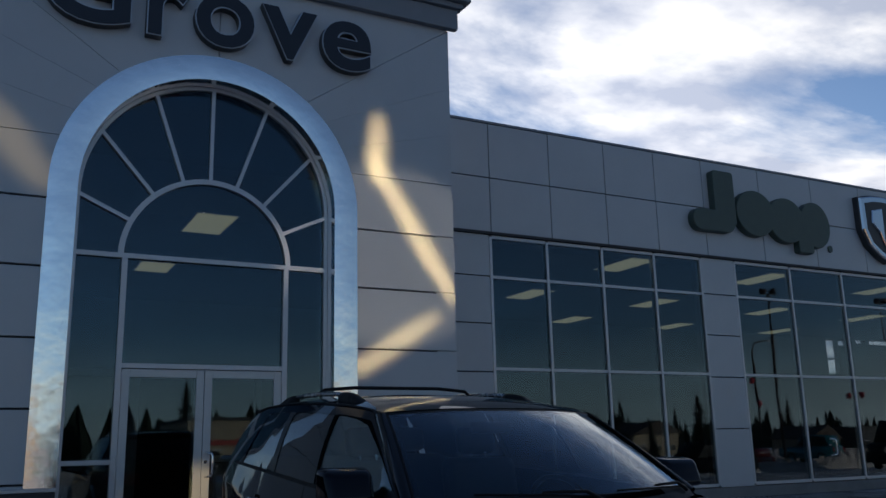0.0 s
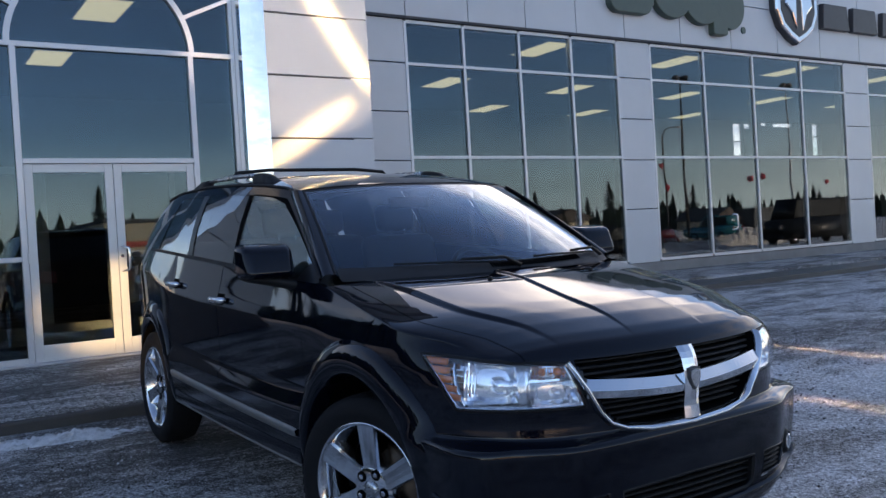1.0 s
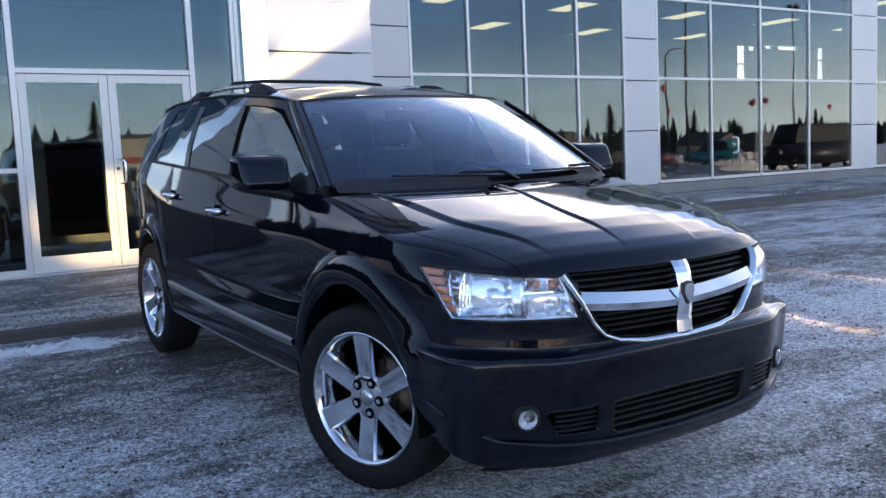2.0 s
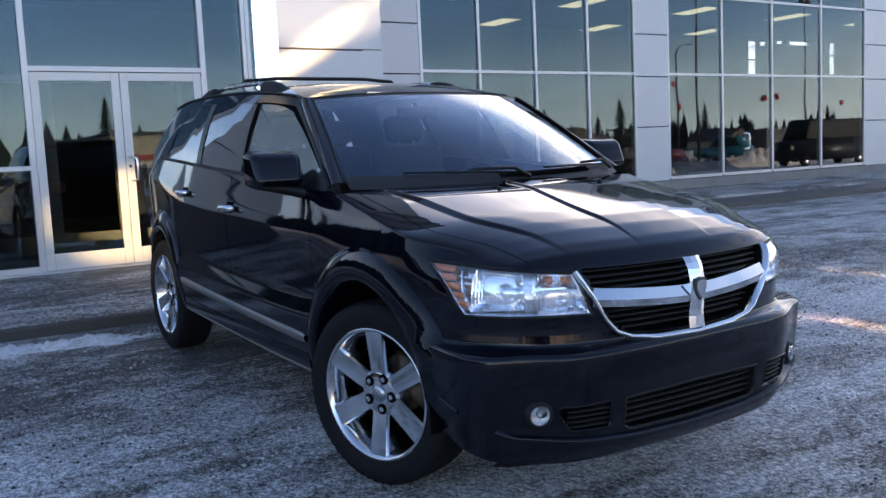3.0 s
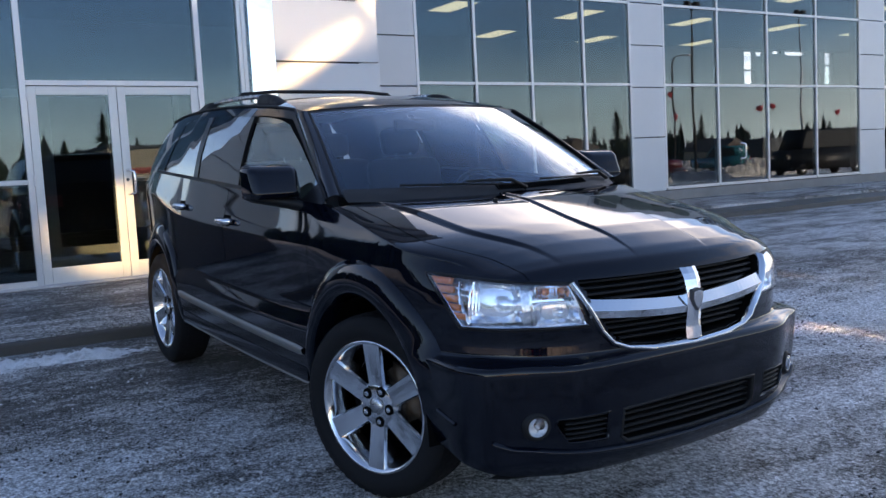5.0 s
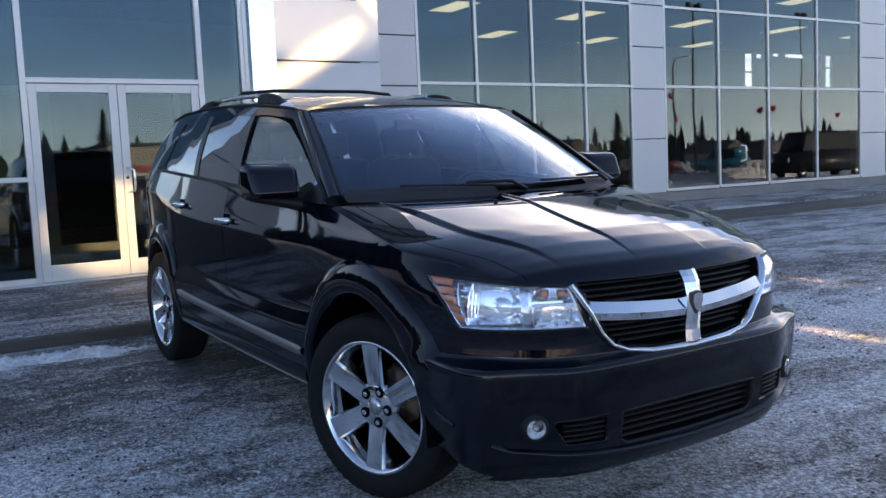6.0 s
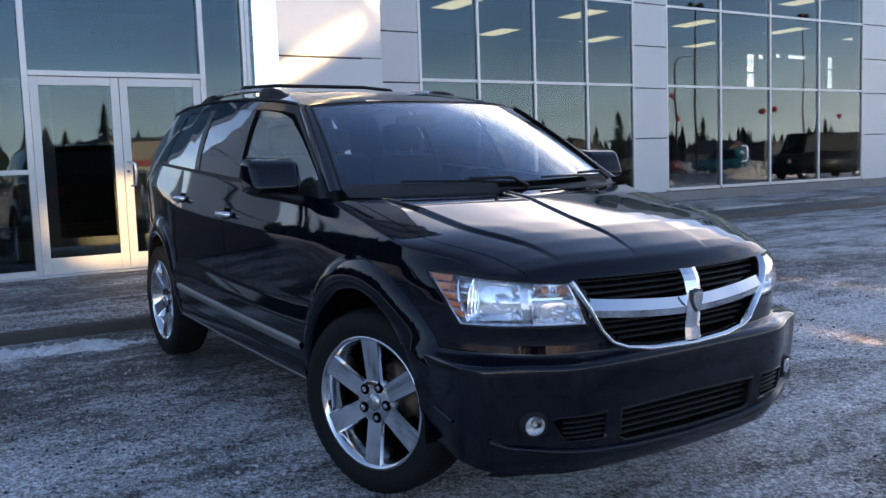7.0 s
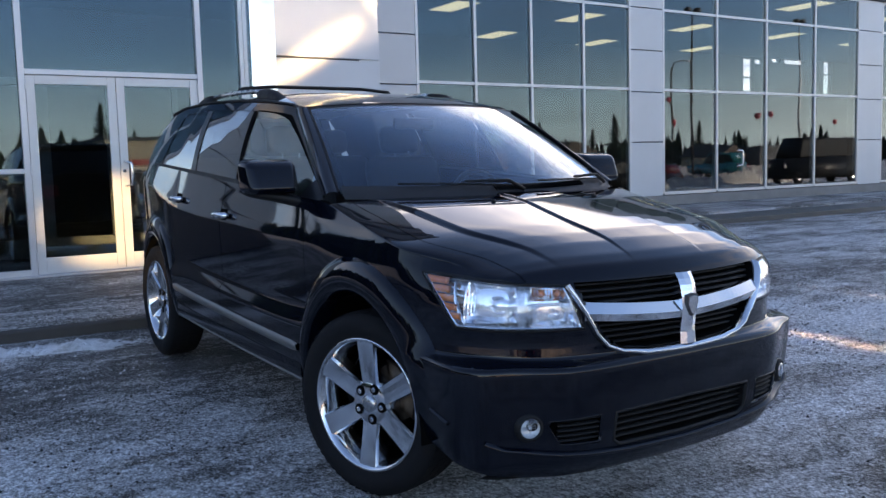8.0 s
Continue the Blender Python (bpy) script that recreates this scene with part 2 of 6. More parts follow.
part("return_wall", boxed(WX1 - 0.25, WING_Y + 0.36, 0.0, WX1, 21.2, ROOF - 0.05), PANEL, wall_wing)
part("west_wall", boxed(TX0 + 0.012, WING_Y + 0.095, 0.0, TX0 + 0.25, 21.2, ROOF - 0.05), PANEL, wall_wing)
roof = part("roof", boxed(TX0 + 0.26, WING_Y + 0.36, ROOF - 0.6, WX1 - 0.26, 21.2, ROOF - 0.3), CONCRETE)
tagged(roof, "flat grey roof behind the parapet", "roof", kind="structure")
# dark drip edge where the cladding overhangs the windows
part("drip_edge", boxed(WX0, WING_Y - 0.09, HEAD + 0.005, WX1, WING_Y + 0.06, HEAD + 0.05), PANEL_DARK, wall_wing)
part("coping", boxed(WX0, WING_Y - 0.085, ROOF, WX1, WING_Y + 0.36, ROOF + 0.05, 0.008), CORNICE, wall_wing)
FX = [5.30, 6.45, 7.746, 9.046, 10.343, 11.591, 12.87] + [12.87 + 1.63 * k for k in range(1, 15)]
for r, (z0, z1) in enumerate(((HEAD + 0.055, 6.065), (6.085, ROOF - 0.006))):
    for a, b in zip(FX, FX[1:]):
        part("panel", boxed(a + 0.009, WING_Y - 0.07, z0, b - 0.009, WING_Y + 0.095, z1, 0.004), PANEL, wall_wing)
# piers between the windows
for a, b in ((5.30, 7.72), (12.69, 13.58), (20.40, 21.36), (28.55, 29.4)):
    for z0, z1 in ((SILL - 0.04, 1.62), (1.640, 2.62), (2.640, 3.45), (3.470, 4.28), (4.300, HEAD)):
        part("panel", boxed(a + 0.006, WING_Y - 0.03, z0, b - 0.006, WING_Y + 0.09, z1, 0.004), PANEL, wall_wing)
    part("pier_core", boxed(a + 0.03, WING_Y + 0.095, SILL - 0.04, b - 0.03, WING_Y + 0.3, HEAD), PANEL_DARK, wall_wing)


def window_wall(name, xs, zs, y, label):
    """A glazed bay: posts, rails and one pane for each opening."""
    w = empty(name, pose(xs[0], y, zs[0]), label, "window", kind="structure")
    ox, oz = xs[0], zs[0]
    h = 0.027
    for i, x in enumerate(xs):
        part("mullion", boxed(x - ox - h, -0.035, 0, x - ox + h, 0.10, zs[-1] - oz, 0.004), ALU, w)
    for a, b in zip(xs, xs[1:]):
        for z in zs:
            hh = h if z not in (zs[0], zs[-1]) else h * 1.15
            part("rail", boxed(a - ox + h, -0.03, z - oz - hh, b - ox - h, 0.095, z - oz + hh, 0.004), ALU, w)
        for z0, z1 in zip(zs, zs[1:]):
            p = part("pane", boxed(a - ox + h - 0.006, 0.0, z0 - oz + h - 0.006, b - ox - h + 0.006, 0.02, z1 - oz - h + 0.006), GLASS, w)
            p.visible_shadow = False
    return w


ZS = [SILL, 2.684, 4.281, HEAD - 0.03]
window_wall("window_1", [7.745, 8.94, 10.19, 11.455, 12.666], ZS, WING_Y, "showroom window wall with twelve tinted panes in aluminium")
window_wall("window_2", [13.60, 15.226, 16.87, 18.64, 20.37], ZS, WING_Y, "wide showroom window wall with twelve tinted panes")
window_wall("window_3", [21.38, 23.16, 24.94, 26.72, 28.52], ZS, WING_Y, "far showroom window wall with twelve tinted panes")

# ---- the tower ----
tower = part("wall_tower", boxed(TX1 - 0.25, TOWER_Y + 0.03, 0.12, TX1 - 0.012, WING_Y + 0.09, 8.0), PANEL)
tagged(tower, "tall entrance tower clad in pale composite panels", "wall", kind="structure")
part("side_wall", boxed(TX0 + 0.012, TOWER_Y + 0.03, 0.12, TX0 + 0.25, WING_Y + 0.09, 8.0), PANEL, tower)
part("top_slab", boxed(TX0 + 0.012, TOWER_Y + 0.03, 8.0, TX1 - 0.012, WING_Y + 0.5, 8.2), CORNICE, tower)
part("rear_wall", boxed(TX0 + 0.012, WING_Y + 0.12, ROOF, TX1 - 0.012, WING_Y + 0.5, 8.0), PANEL, tower)
COURSES = [WALK_Z + 0.02, 1.12, 1.85, 2.555, 3.293, 4.02, 4.73]
JG = 0.011
for z0, z1 in zip(COURSES, COURSES[1:]):
    for side in (-1, 1):
        pts = []
        n = 10 if z1 > ARCH_Z else 1
        for k in range(n + 1):
            z = z0 + JG + (z1 - z0 - 2 * JG) * k / n
            dx = ARCH_RO if z <= ARCH_Z else math.sqrt(ARCH_RO ** 2 - (z - ARCH_Z) ** 2)
            pts.append((AX + side * (dx - 0.02), z))
        edge = TX1 if side > 0 else TX0
        pts += [(edge, z1 - JG), (edge, z0 + JG)]
        part("panel", plate(pts, TOWER_Y, TOWER_Y + 0.05, 0.004), PANEL, tower)
# panels above the last course, with joints that fan out from the arch to the wall's edges
TOP_Z = 7.45
A0 = math.asin((4.73 - ARCH_Z) / ARCH_RO)
JOINTS = [(A0, (TX1, 4.73)), (radians(29.4), (TX1, 5.43)), (radians(41.6), (TX1, 6.09)), (radians(52), (TX1, 6.94)), (radians(90), (AX, TOP_Z))]
for (a, pa), (b, pb) in zip(JOINTS, JOINTS[1:]):
    for side in (1, -1):
        arc = [a + (b - a) * k / 10 for k in range(11)]
        pts = [(AX + (ARCH_RO - 0.02) * math.cos(t), ARCH_Z + (ARCH_RO - 0.02) * math.sin(t)) for t in arc] + [pb]
        if pb[0] < TX1:
            pts.append((TX1, TOP_Z))
        pts.append(pa)
        cx = sum(p[0] for p in pts) / len(pts)
        cz = sum(p[1] for p in pts) / len(pts)
        pts = [(x + (cx - x) * 0.007, z + (cz - z) * 0.007) for x, z in pts]
        if side < 0:
            pts = [(2 * AX - x, z) for x, z in pts][::-1]
        part("panel", plate(pts, TOWER_Y, TOWER_Y + 0.05), PANEL, tower)
# wall behind the panels, open at the arch
back = [(TX0 + 0.02, WALK_Z), (TX0 + 0.02, 8.0), (TX1 - 0.02, 8.0), (TX1 - 0.02, WALK_Z), (AX + ARCH_RO - 0.03, WALK_Z)]
back += [(AX + (ARCH_RO - 0.03) * math.cos(math.pi * k / 24), ARCH_Z + (ARCH_RO - 0.03) * math.sin(math.pi * k / 24)) for k in range(25)]
back += [(AX - ARCH_RO + 0.03, WALK_Z)]
part("core", plate(back, TOWER_Y + 0.052, TOWER_Y + 0.20), PANEL_DARK, tower)
# dark plinth on both sides of the arch, under a pale sill
for side in (-1, 1):
    x0, x1 = sorted((AX + side * (ARCH_RI + 0.004), TX1 if side > 0 else TX0))
    part("plinth", boxed(x0, TOWER_Y - 0.066, WALK_Z + 0.002, x1, TOWER_Y - 0.004, 1.045, 0.004), NAVY, tower, "dark plinth panel")
    part("plinth_sill", boxed(x0, TOWER_Y - 0.085, 1.047, x1, TOWER_Y - 0.003, 1.085, 0.006), ALU, tower)
    xi = AX + side * (ARCH_RI + 0.016)
    part("plinth_return", boxed(min(xi, xi + side * 0.28), TOWER_Y - 0.002, WALK_Z + 0.002, max(xi, xi + side * 0.28), DOOR_Y + 0.02, 1.084, 0.004), NAVY, tower)
# stepped cornice
for z0, z1, d in ((6.93, 7.22, 0.10), (7.22, 7.30, 0.16), (7.30, 7.95, 0.24), (7.95, 8.25, 0.34)):
    part("cornice", boxed(TX0 - d, TOWER_Y - d, z0, TX1 + d, TOWER_Y - 0.001 if z0 < 7.4 else TOWER_Y + 0.6, z1 - 0.004, 0.012), CORNICE, tower)


def arch_band(r0, r1, y0, y1, z_foot, seg=40):
    """An upright U turned over: two legs and a half ring."""
    bm = bmesh.new()
    def ring_at(r, y):
        return [bm.verts.new((x, y, z)) for x, z in [(AX + r, z_foot)] + [(AX + r * math.cos(math.pi * k / seg), ARCH_Z + r * math.sin(math.pi * k / seg)) for k in range(seg + 1)] + [(AX - r, z_foot)]]

    L = [ring_at(r1, y1)]
    for k in range(9):                          # slightly bellied face
        f = k / 8
        L.append(ring_at(r1 + (r0 - r1) * f, y0 - 0.006 * (1 - (2 * f - 1) ** 2)))
    L.append(ring_at(r0, y1))
    for a, b in zip(L, L[1:] + L[:1]):
        for i in range(len(a) - 1):
            bm.faces.new((a[i], a[i + 1], b[i + 1], b[i]))
    bm.faces.new([q[0] for q in L])
    bm.faces.new([q[-1] for q in L][::-1])
    bmesh.ops.recalc_face_normals(bm, faces=bm.faces)
    return bm


band = part("trim_arch", arch_band(ARCH_RI, ARCH_RO, TOWER_Y - 0.06, DOOR_Y + 0.02, 1.088), CHROME_BAND)
tagged(band, "polished steel arch cladding round the glazed entrance", "arch trim", kind="structure")
for p in band.data.polygons:
    p.use_smooth = False

# ---- glazed entrance inside the arch ----
entrance = empty("window_entrance", pose(AX, DOOR_Y, WALK_Z), "arched entrance glazing with radiating bars and side lights", "window", kind="structure")
EZ = WALK_Z
DXL, DXR = 1.268 - AX, 3.080 - AX               # door frame, outer edges
DOOR_TOP = 2.305 - EZ
TRANS = HUB_Z - EZ


def ent(name, bm, m=ALU):
    return part(name, bm, m, entrance)


ent("outer_frame", plate([(x - AX, z - EZ) for x, z in (
    [(AX + 1.434, EZ)] + [(AX + 1.434 * math.cos(math.pi * k / 40), ARCH_Z + 1.434 * math.sin(math.pi * k / 40)) for k in range(41)] + [(AX - 1.434, EZ), (AX - 1.39, EZ)]
    + [(AX - 1.39 * math.cos(math.pi * k / 40), ARCH_Z + 1.39 * math.sin(math.pi * k / 40)) for k in range(41)] + [(AX + 1.39, EZ)])], -0.04, 0.08))
for s in (-1, 1):
    x = DXL if s < 0 else DXR
    ent("post", boxed(x - 0.03, -0.045, 0, x + 0.03, 0.09, TRANS, 0.004))
ent("transom", boxed(-1.395, -0.043, TRANS - 0.028, 1.395, 0.085, TRANS + 0.028, 0.004))
ent("door_head", boxed(DXL + 0.03, -0.043, DOOR_TOP - 0.02, DXR - 0.03, 0.085, DOOR_TOP + 0.035, 0.004))
ring = [((HUB_R + 0.03) * math.cos(math.pi * k / 32), TRANS + (HUB_R + 0.03) * math.sin(math.pi * k / 32)) for k in range(33)]
ring += [((HUB_R - 0.03) * math.cos(math.pi * (32 - k) / 32), TRANS + (HUB_R - 0.03) * math.sin(math.pi * (32 - k) / 32)) for k in range(33)]
ent("hub_arc", plate(ring, -0.04, 0.08))
CZ = ARCH_Z - EZ


def reach(a):
    """How far a bar from the hub's centre goes to meet the arch."""
    c, s = math.cos(a), math.sin(a)
    oz = TRANS - CZ
    b = s * oz
    return -b + math.sqrt(b * b - oz * oz + 1.405 ** 2)


for d in (90, 108.7, 71.3, 131, 49, 155, 25):
    a = radians(d)
    c, s = math.cos(a), math.sin(a)
    q = [(HUB_R, 0.021), (reach(a), 0.021), (reach(a), -0.021), (HUB_R, -0.021)]
    ent("bar", plate([(r * c - w * s, TRANS + r * s + w * c) for r, w in q], -0.038, 0.078))
for s in (-1, 1):
    x0, x1 = (-1.395, DXL - 0.03) if s < 0 else (DXR + 0.03, 1.395)
    ent("mid_rail", boxed(x0, -0.04, 1.055, x1, 0.08, 1.105, 0.004))
    ent("foot_rail", boxed(x0, -0.04, 0.0, x1, 0.08, 0.075, 0.004), ALU_WHITE)
    for z0, z1 in ((0.075, 1.055), (1.105, TRANS - 0.028)):
        ent("pane", boxed(x0, 0.0, z0, x1, 0.02, z1), GLASS).visible_shadow = False
ent("pane", boxed(DXL + 0.03, 0.0, DOOR_TOP + 0.035, DXR - 0.03, 0.02, TRANS - 0.028), GLASS).visible_shadow = False
fan = [(1.41, TRANS + 0.02)] + [(1.41 * math.cos(t), CZ + 1.41 * math.sin(t)) for t in (math.pi * k / 40 for k in range(41))] + [(-1.41, TRANS + 0.02)]
ent("fan_pane", plate(fan, 0.0, 0.02), GLASS).visible_shadow = False
part("threshold", boxed(-1.43, -0.12, -0.005, 1.43, 0.10, 0.018, 0.004), ALU, entrance)


def door_leaf(name, x0, x1, handle_x, label):
    """A glazed aluminium leaf with its hinges and a D-shaped pull."""
    d = empty(name, pose(AX + x0, DOOR_Y, EZ + 0.02), label, "door", "pair of entrance doors", "structure")
    w, h = x1 - x0, DOOR_TOP - 0.045
    t, f = 0.085, 0.045
    part("stile", boxed(0, -0.03, 0, t, 0.02, h, 0.005), ALU_WHITE, d)
    part("stile", boxed(w - t, -0.03, 0, w, 0.02, h, 0.005), ALU_WHITE, d)
    part("top_rail", boxed(t, -0.028, h - 0.09, w - t, 0.018, h, 0.005), ALU_WHITE, d)
    part("kick_rail", boxed(t, -0.028, 0, w - t, 0.018, 0.17, 0.005), ALU_WHITE, d)
    part("pane", boxed(t - 0.006, -0.012, 0.165, w - t + 0.006, 0.004, h - 0.085), GLASS, d).visible_shadow = False
    hx = handle_x - x0
    part("handle", tube([(hx, -0.03, 0.88), (hx + 0.01, -0.07, 0.882), (hx + 0.05, -0.10, 0.895), (hx + 0.055, -0.105, 0.92), (hx + 0.055, -0.105, 1.10), (hx + 0.05, -0.10, 1.125), (hx + 0.01, -0.07, 1.138), (hx, -0.03, 1.14)], 0.013), CHROME, d, "polished steel pull handle", True)
    barrel = bmesh.new()
    add_lathe(barrel, [(0.0, -0.012), (0.018, -0.012), (0.02, 0.0)], 16)
    lock = part("lock", barrel, CHROME, d)
    lock.location = (hx - 0.005, -0.03, 1.04)
    for z in (0.12, h / 2, h - 0.15):
        xh = -0.012 if handle_x > (x0 + x1) / 2 else w - 0.004
        part("hinge", boxed(xh, -0.05, z, xh + 0.016, -0.028, z + 0.11, 0.004), ALU, d)
    return d


door_leaf("door_1", DXL + 0.034, -0.003 + (DXL + DXR) / 2, (DXL + DXR) / 2 - 0.04 + 10, "closed glazed aluminium entrance door leaf with pale frame")
door_leaf("door_2", (DXL + DXR) / 2 + 0.003, DXR - 0.034, (DXL + DXR) / 2 + 0.045, "closed glazed aluminium entrance door with pull handle")

# ---- inside ----
VY = DOOR_Y + 2.35
vestibule = empty("window_vestibule", pose(AX, VY, EZ), "inner vestibule screen of pale aluminium and glass", "window", kind="structure")
for x in (-1.30, -0.42, -0.34, 0.44, 0.52, 1.30):
    part("post", boxed(x - 0.04, -0.03, 0.09, x + 0.04, 0.05, 2.16, 0.004), ALU_WHITE, vestibule)
part("head_rail", boxed(-1.34, -0.03, 2.162, 1.34, 0.05, 2.26, 0.004), ALU_WHITE, vestibule)
for x0, x1 in ((-1.258, -0.462), (-0.298, 0.398), (0.562, 1.258)):
    if abs(x0 + x1) > 0.5:
        part("mid_rail", boxed(x0, -0.025, 1.04, x1, 0.045, 1.12, 0.004), ALU_WHITE, vestibule)
    part("foot_rail", boxed(x0, -0.028, 0.09, x1, 0.048, 0.24, 0.004), ALU_WHITE, vestibule)
part("foot_plate", boxed(-1.34, -0.03, 0.001, 1.34, 0.05, 0.088, 0.004), ALU_WHITE, vestibule)

BACK_Y = 21.2
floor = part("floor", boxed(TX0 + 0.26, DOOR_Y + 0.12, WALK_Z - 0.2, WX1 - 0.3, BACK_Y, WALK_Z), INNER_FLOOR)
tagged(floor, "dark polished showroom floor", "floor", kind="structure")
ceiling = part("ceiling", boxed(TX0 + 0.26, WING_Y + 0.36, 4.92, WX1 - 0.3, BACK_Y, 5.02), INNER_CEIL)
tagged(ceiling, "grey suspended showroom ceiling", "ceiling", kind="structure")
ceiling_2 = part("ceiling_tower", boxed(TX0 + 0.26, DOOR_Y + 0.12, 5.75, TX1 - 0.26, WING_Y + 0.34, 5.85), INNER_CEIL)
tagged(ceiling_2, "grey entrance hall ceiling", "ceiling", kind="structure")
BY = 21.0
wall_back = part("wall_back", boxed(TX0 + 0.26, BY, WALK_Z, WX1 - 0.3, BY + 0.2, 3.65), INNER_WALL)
tagged(wall_back, "dark rear wall of the showroom with daylight openings", "wall", kind="structure")
# glazed openings: a narrow light with a head light beside it, two clerestory strips, and a tall pair
OPENINGS = [(26.42, 27.02, 3.66, 4.16), (26.42, 27.02, 4.20, 4.84), (27.06, 27.56, 4.66, 4.84), (28.02, 28.52, 4.76, 4.90), (28.74, 30.02, 4.74, 4.90), (30.58, 30.86, 3.69, 4.88), (31.16, 31.72, 3.69, 4.40), (31.16, 31.72, 4.44, 4.90)]
cuts = sorted({TX0 + 0.26, WX1 - 0.3} | {v for o in OPENINGS for v in o[:2]})
for x0, x1 in zip(cuts, cuts[1:]):
    z = 3.65
    for o in sorted((o for o in OPENINGS if o[0] <= x0 + 1e-6 and o[1] >= x1 - 1e-6), key=lambda o: o[2]):
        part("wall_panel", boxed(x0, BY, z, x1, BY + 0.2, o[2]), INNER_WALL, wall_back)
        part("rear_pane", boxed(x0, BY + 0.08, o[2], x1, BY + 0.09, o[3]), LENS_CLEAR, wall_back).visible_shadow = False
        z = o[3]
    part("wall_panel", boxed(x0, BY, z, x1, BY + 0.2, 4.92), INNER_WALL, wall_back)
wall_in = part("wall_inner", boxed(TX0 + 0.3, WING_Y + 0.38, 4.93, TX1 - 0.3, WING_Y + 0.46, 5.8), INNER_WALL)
tagged(wall_in, "bulkhead between entrance hall and showroom", "wall", kind="structure")


def ceiling_light(x, y, z, w, d):
    o = empty("ceiling_light", pose(x, y, z), "lit yellowish fluorescent panel in the showroom ceiling", "ceiling light", "showroom lights")
    part("frame", boxed(-w / 2 - 0.03, -d / 2 - 0.03, -0.012, w / 2 + 0.03, d / 2 + 0.03, 0.0), ALU, o)
    part("diffuser", boxed(-w / 2, -d / 2, -0.02, w / 2, d / 2, -0.0125), LAMP_PANEL, o)
    return o


for lx, ly in ((2.98, 13.42), (2.78, 16.9), (11.32, 13.5), (15.24, 13.6), (11.4, 17.1), (15.2, 17.1), (19.34, 17.1), (14.9, 20.3), (18.8, 20.4), (23.2, 20.2), (19.3, 13.55), (23.3, 13.6), (23.3, 17.1), (27.3, 13.6), (27.3, 17.1)):
    ceiling_light(lx, ly, 4.92, 0.6, 1.2)


# ---- signs ----
def glyph_mesh(ch, size, depth, bold):
    """One letter of the built-in font as a solid mesh that stands in the xz plane."""
    cu = bpy.data.curves.new("glyph", "FONT")
    cu.body, cu.size, cu.extrude, cu.offset, cu.resolution_u = ch, size, depth / 2, bold, 6
    ob = bpy.data.objects.new("glyph", cu)
    scene.collection.objects.link(ob)
    bpy.context.view_layer.update()
    me = bpy.data.meshes.new_from_object(ob.evaluated_get(bpy.context.evaluated_depsgraph_get()))
    bpy.data.objects.remove(ob)
    bpy.data.curves.remove(cu)
    me.transform(Matrix.Rotation(math.pi / 2, 4, "X"))
    return me


sign = empty("letter_sign", pose(0, TOWER_Y, 6.03), "dark channel letters with steel edges on the tower wall", "sign")
for ch, x0, x1, h in (("G", 0.20, 1.145, 0.0), ("r", 1.31, 1.79, 0.0), ("o", 1.84, 2.55, 0.0), ("v", 2.63, 3.34, 0.0), ("e", 3.395, 4.065, 0.0)):
    for name, d, b, m, y in (("letter_return", 0.11, 0.034, DARK_GREY, -0.058), ("letter_rim", 0.010, 0.034, STEEL, -0.119), ("letter_face", 0.010, 0.020, NAVY, -0.130)):
        me = glyph_mesh(ch, 1.30, d, b)
        xs = [v.co.x for v in me.vertices]
        w = max(xs) - min(xs)
        zs = [v.co.z for v in me.vertices]
        zlow = min(zs)
        k = (x1 - x0 - (0.026 if b < 0.03 else 0)) / w
        kz = 0.68 / (max(zs) - zlow) if ch != "G" else 0.98 / (max(zs) - zlow)
        for v in me.vertices:
            v.co.x = (v.co.x - min(xs)) * k + x0 + (0.013 if b < 0.03 else 0)
            v.co.z = (v.co.z - zlow) * kz * (0.97 if b < 0.03 else 1) + (0.01 if b < 0.03 else 0)
        ob = new(name, me)
        me.materials.append(m)
        ob.parent = sign
        ob.location = (0, y, -0.02)


def disc(cx, cz, rx, rz, n=32):
    return [(cx + rx * math.cos(2 * math.pi * k / n), cz + rz * math.sin(2 * math.pi * k / n)) for k in range(n)]


def rounded(x0, z0, x1, z1, r, n=6):
    out = []
    for cx, cz, a in ((x1 - r, z1 - r, 0), (x0 + r, z1 - r, 90), (x0 + r, z0 + r, 180), (x1 - r, z0 + r, 270)):
        out += [(cx + r * math.cos(radians(a + 90 * k / n)), cz + r * math.sin(radians(a + 90 * k / n))) for k in range(n + 1)]
    return out


green = empty("green_sign", pose(0, WING_Y - 0.07, 5.3), "dark green plain sign shapes on the showroom fascia", "sign")
for o in (rounded(13.02, 0.42, 13.60, 1.58, 0.08), rounded(12.40, 0.26, 13.55, 0.72, 0.22), disc(14.18, 0.76, 0.56, 0.50), disc(15.10, 0.70, 0.56, 0.50), disc(15.98, 0.68, 0.47, 0.52), rounded(15.40, 0.02, 15.86, 0.9, 0.06)):
    part("shape", plate(o, -0.16 - random.random() * 0.004, -0.001, 0.02), GREEN, green)
part("mark", plate(disc(16.55, 0.22, 0.07, 0.08, 16), -0.03, -0.001), GREEN, green)
shield = empty("shield_sign", pose(18.33, WING_Y - 0.07, 6.1), "polished steel shield emblem on a dark backing", "sign")
SH = [(-0.80, 0.72), (-0.4, 0.80), (0, 0.82), (0.4, 0.80), (0.80, 0.72), (0.80, -0.05), (0.62, -0.42), (0.3, -0.66), (0, -0.80), (-0.3, -0.66), (-0.62, -0.42), (-0.80, -0.05)]
part("backing", plate(SH, -0.14, -0.001, 0.02), DARK_GREY, shield)
part("rim", plate([(x * 0.97, z * 0.97) for x, z in SH], -0.19, -0.141, 0.04), CHROME, shield)
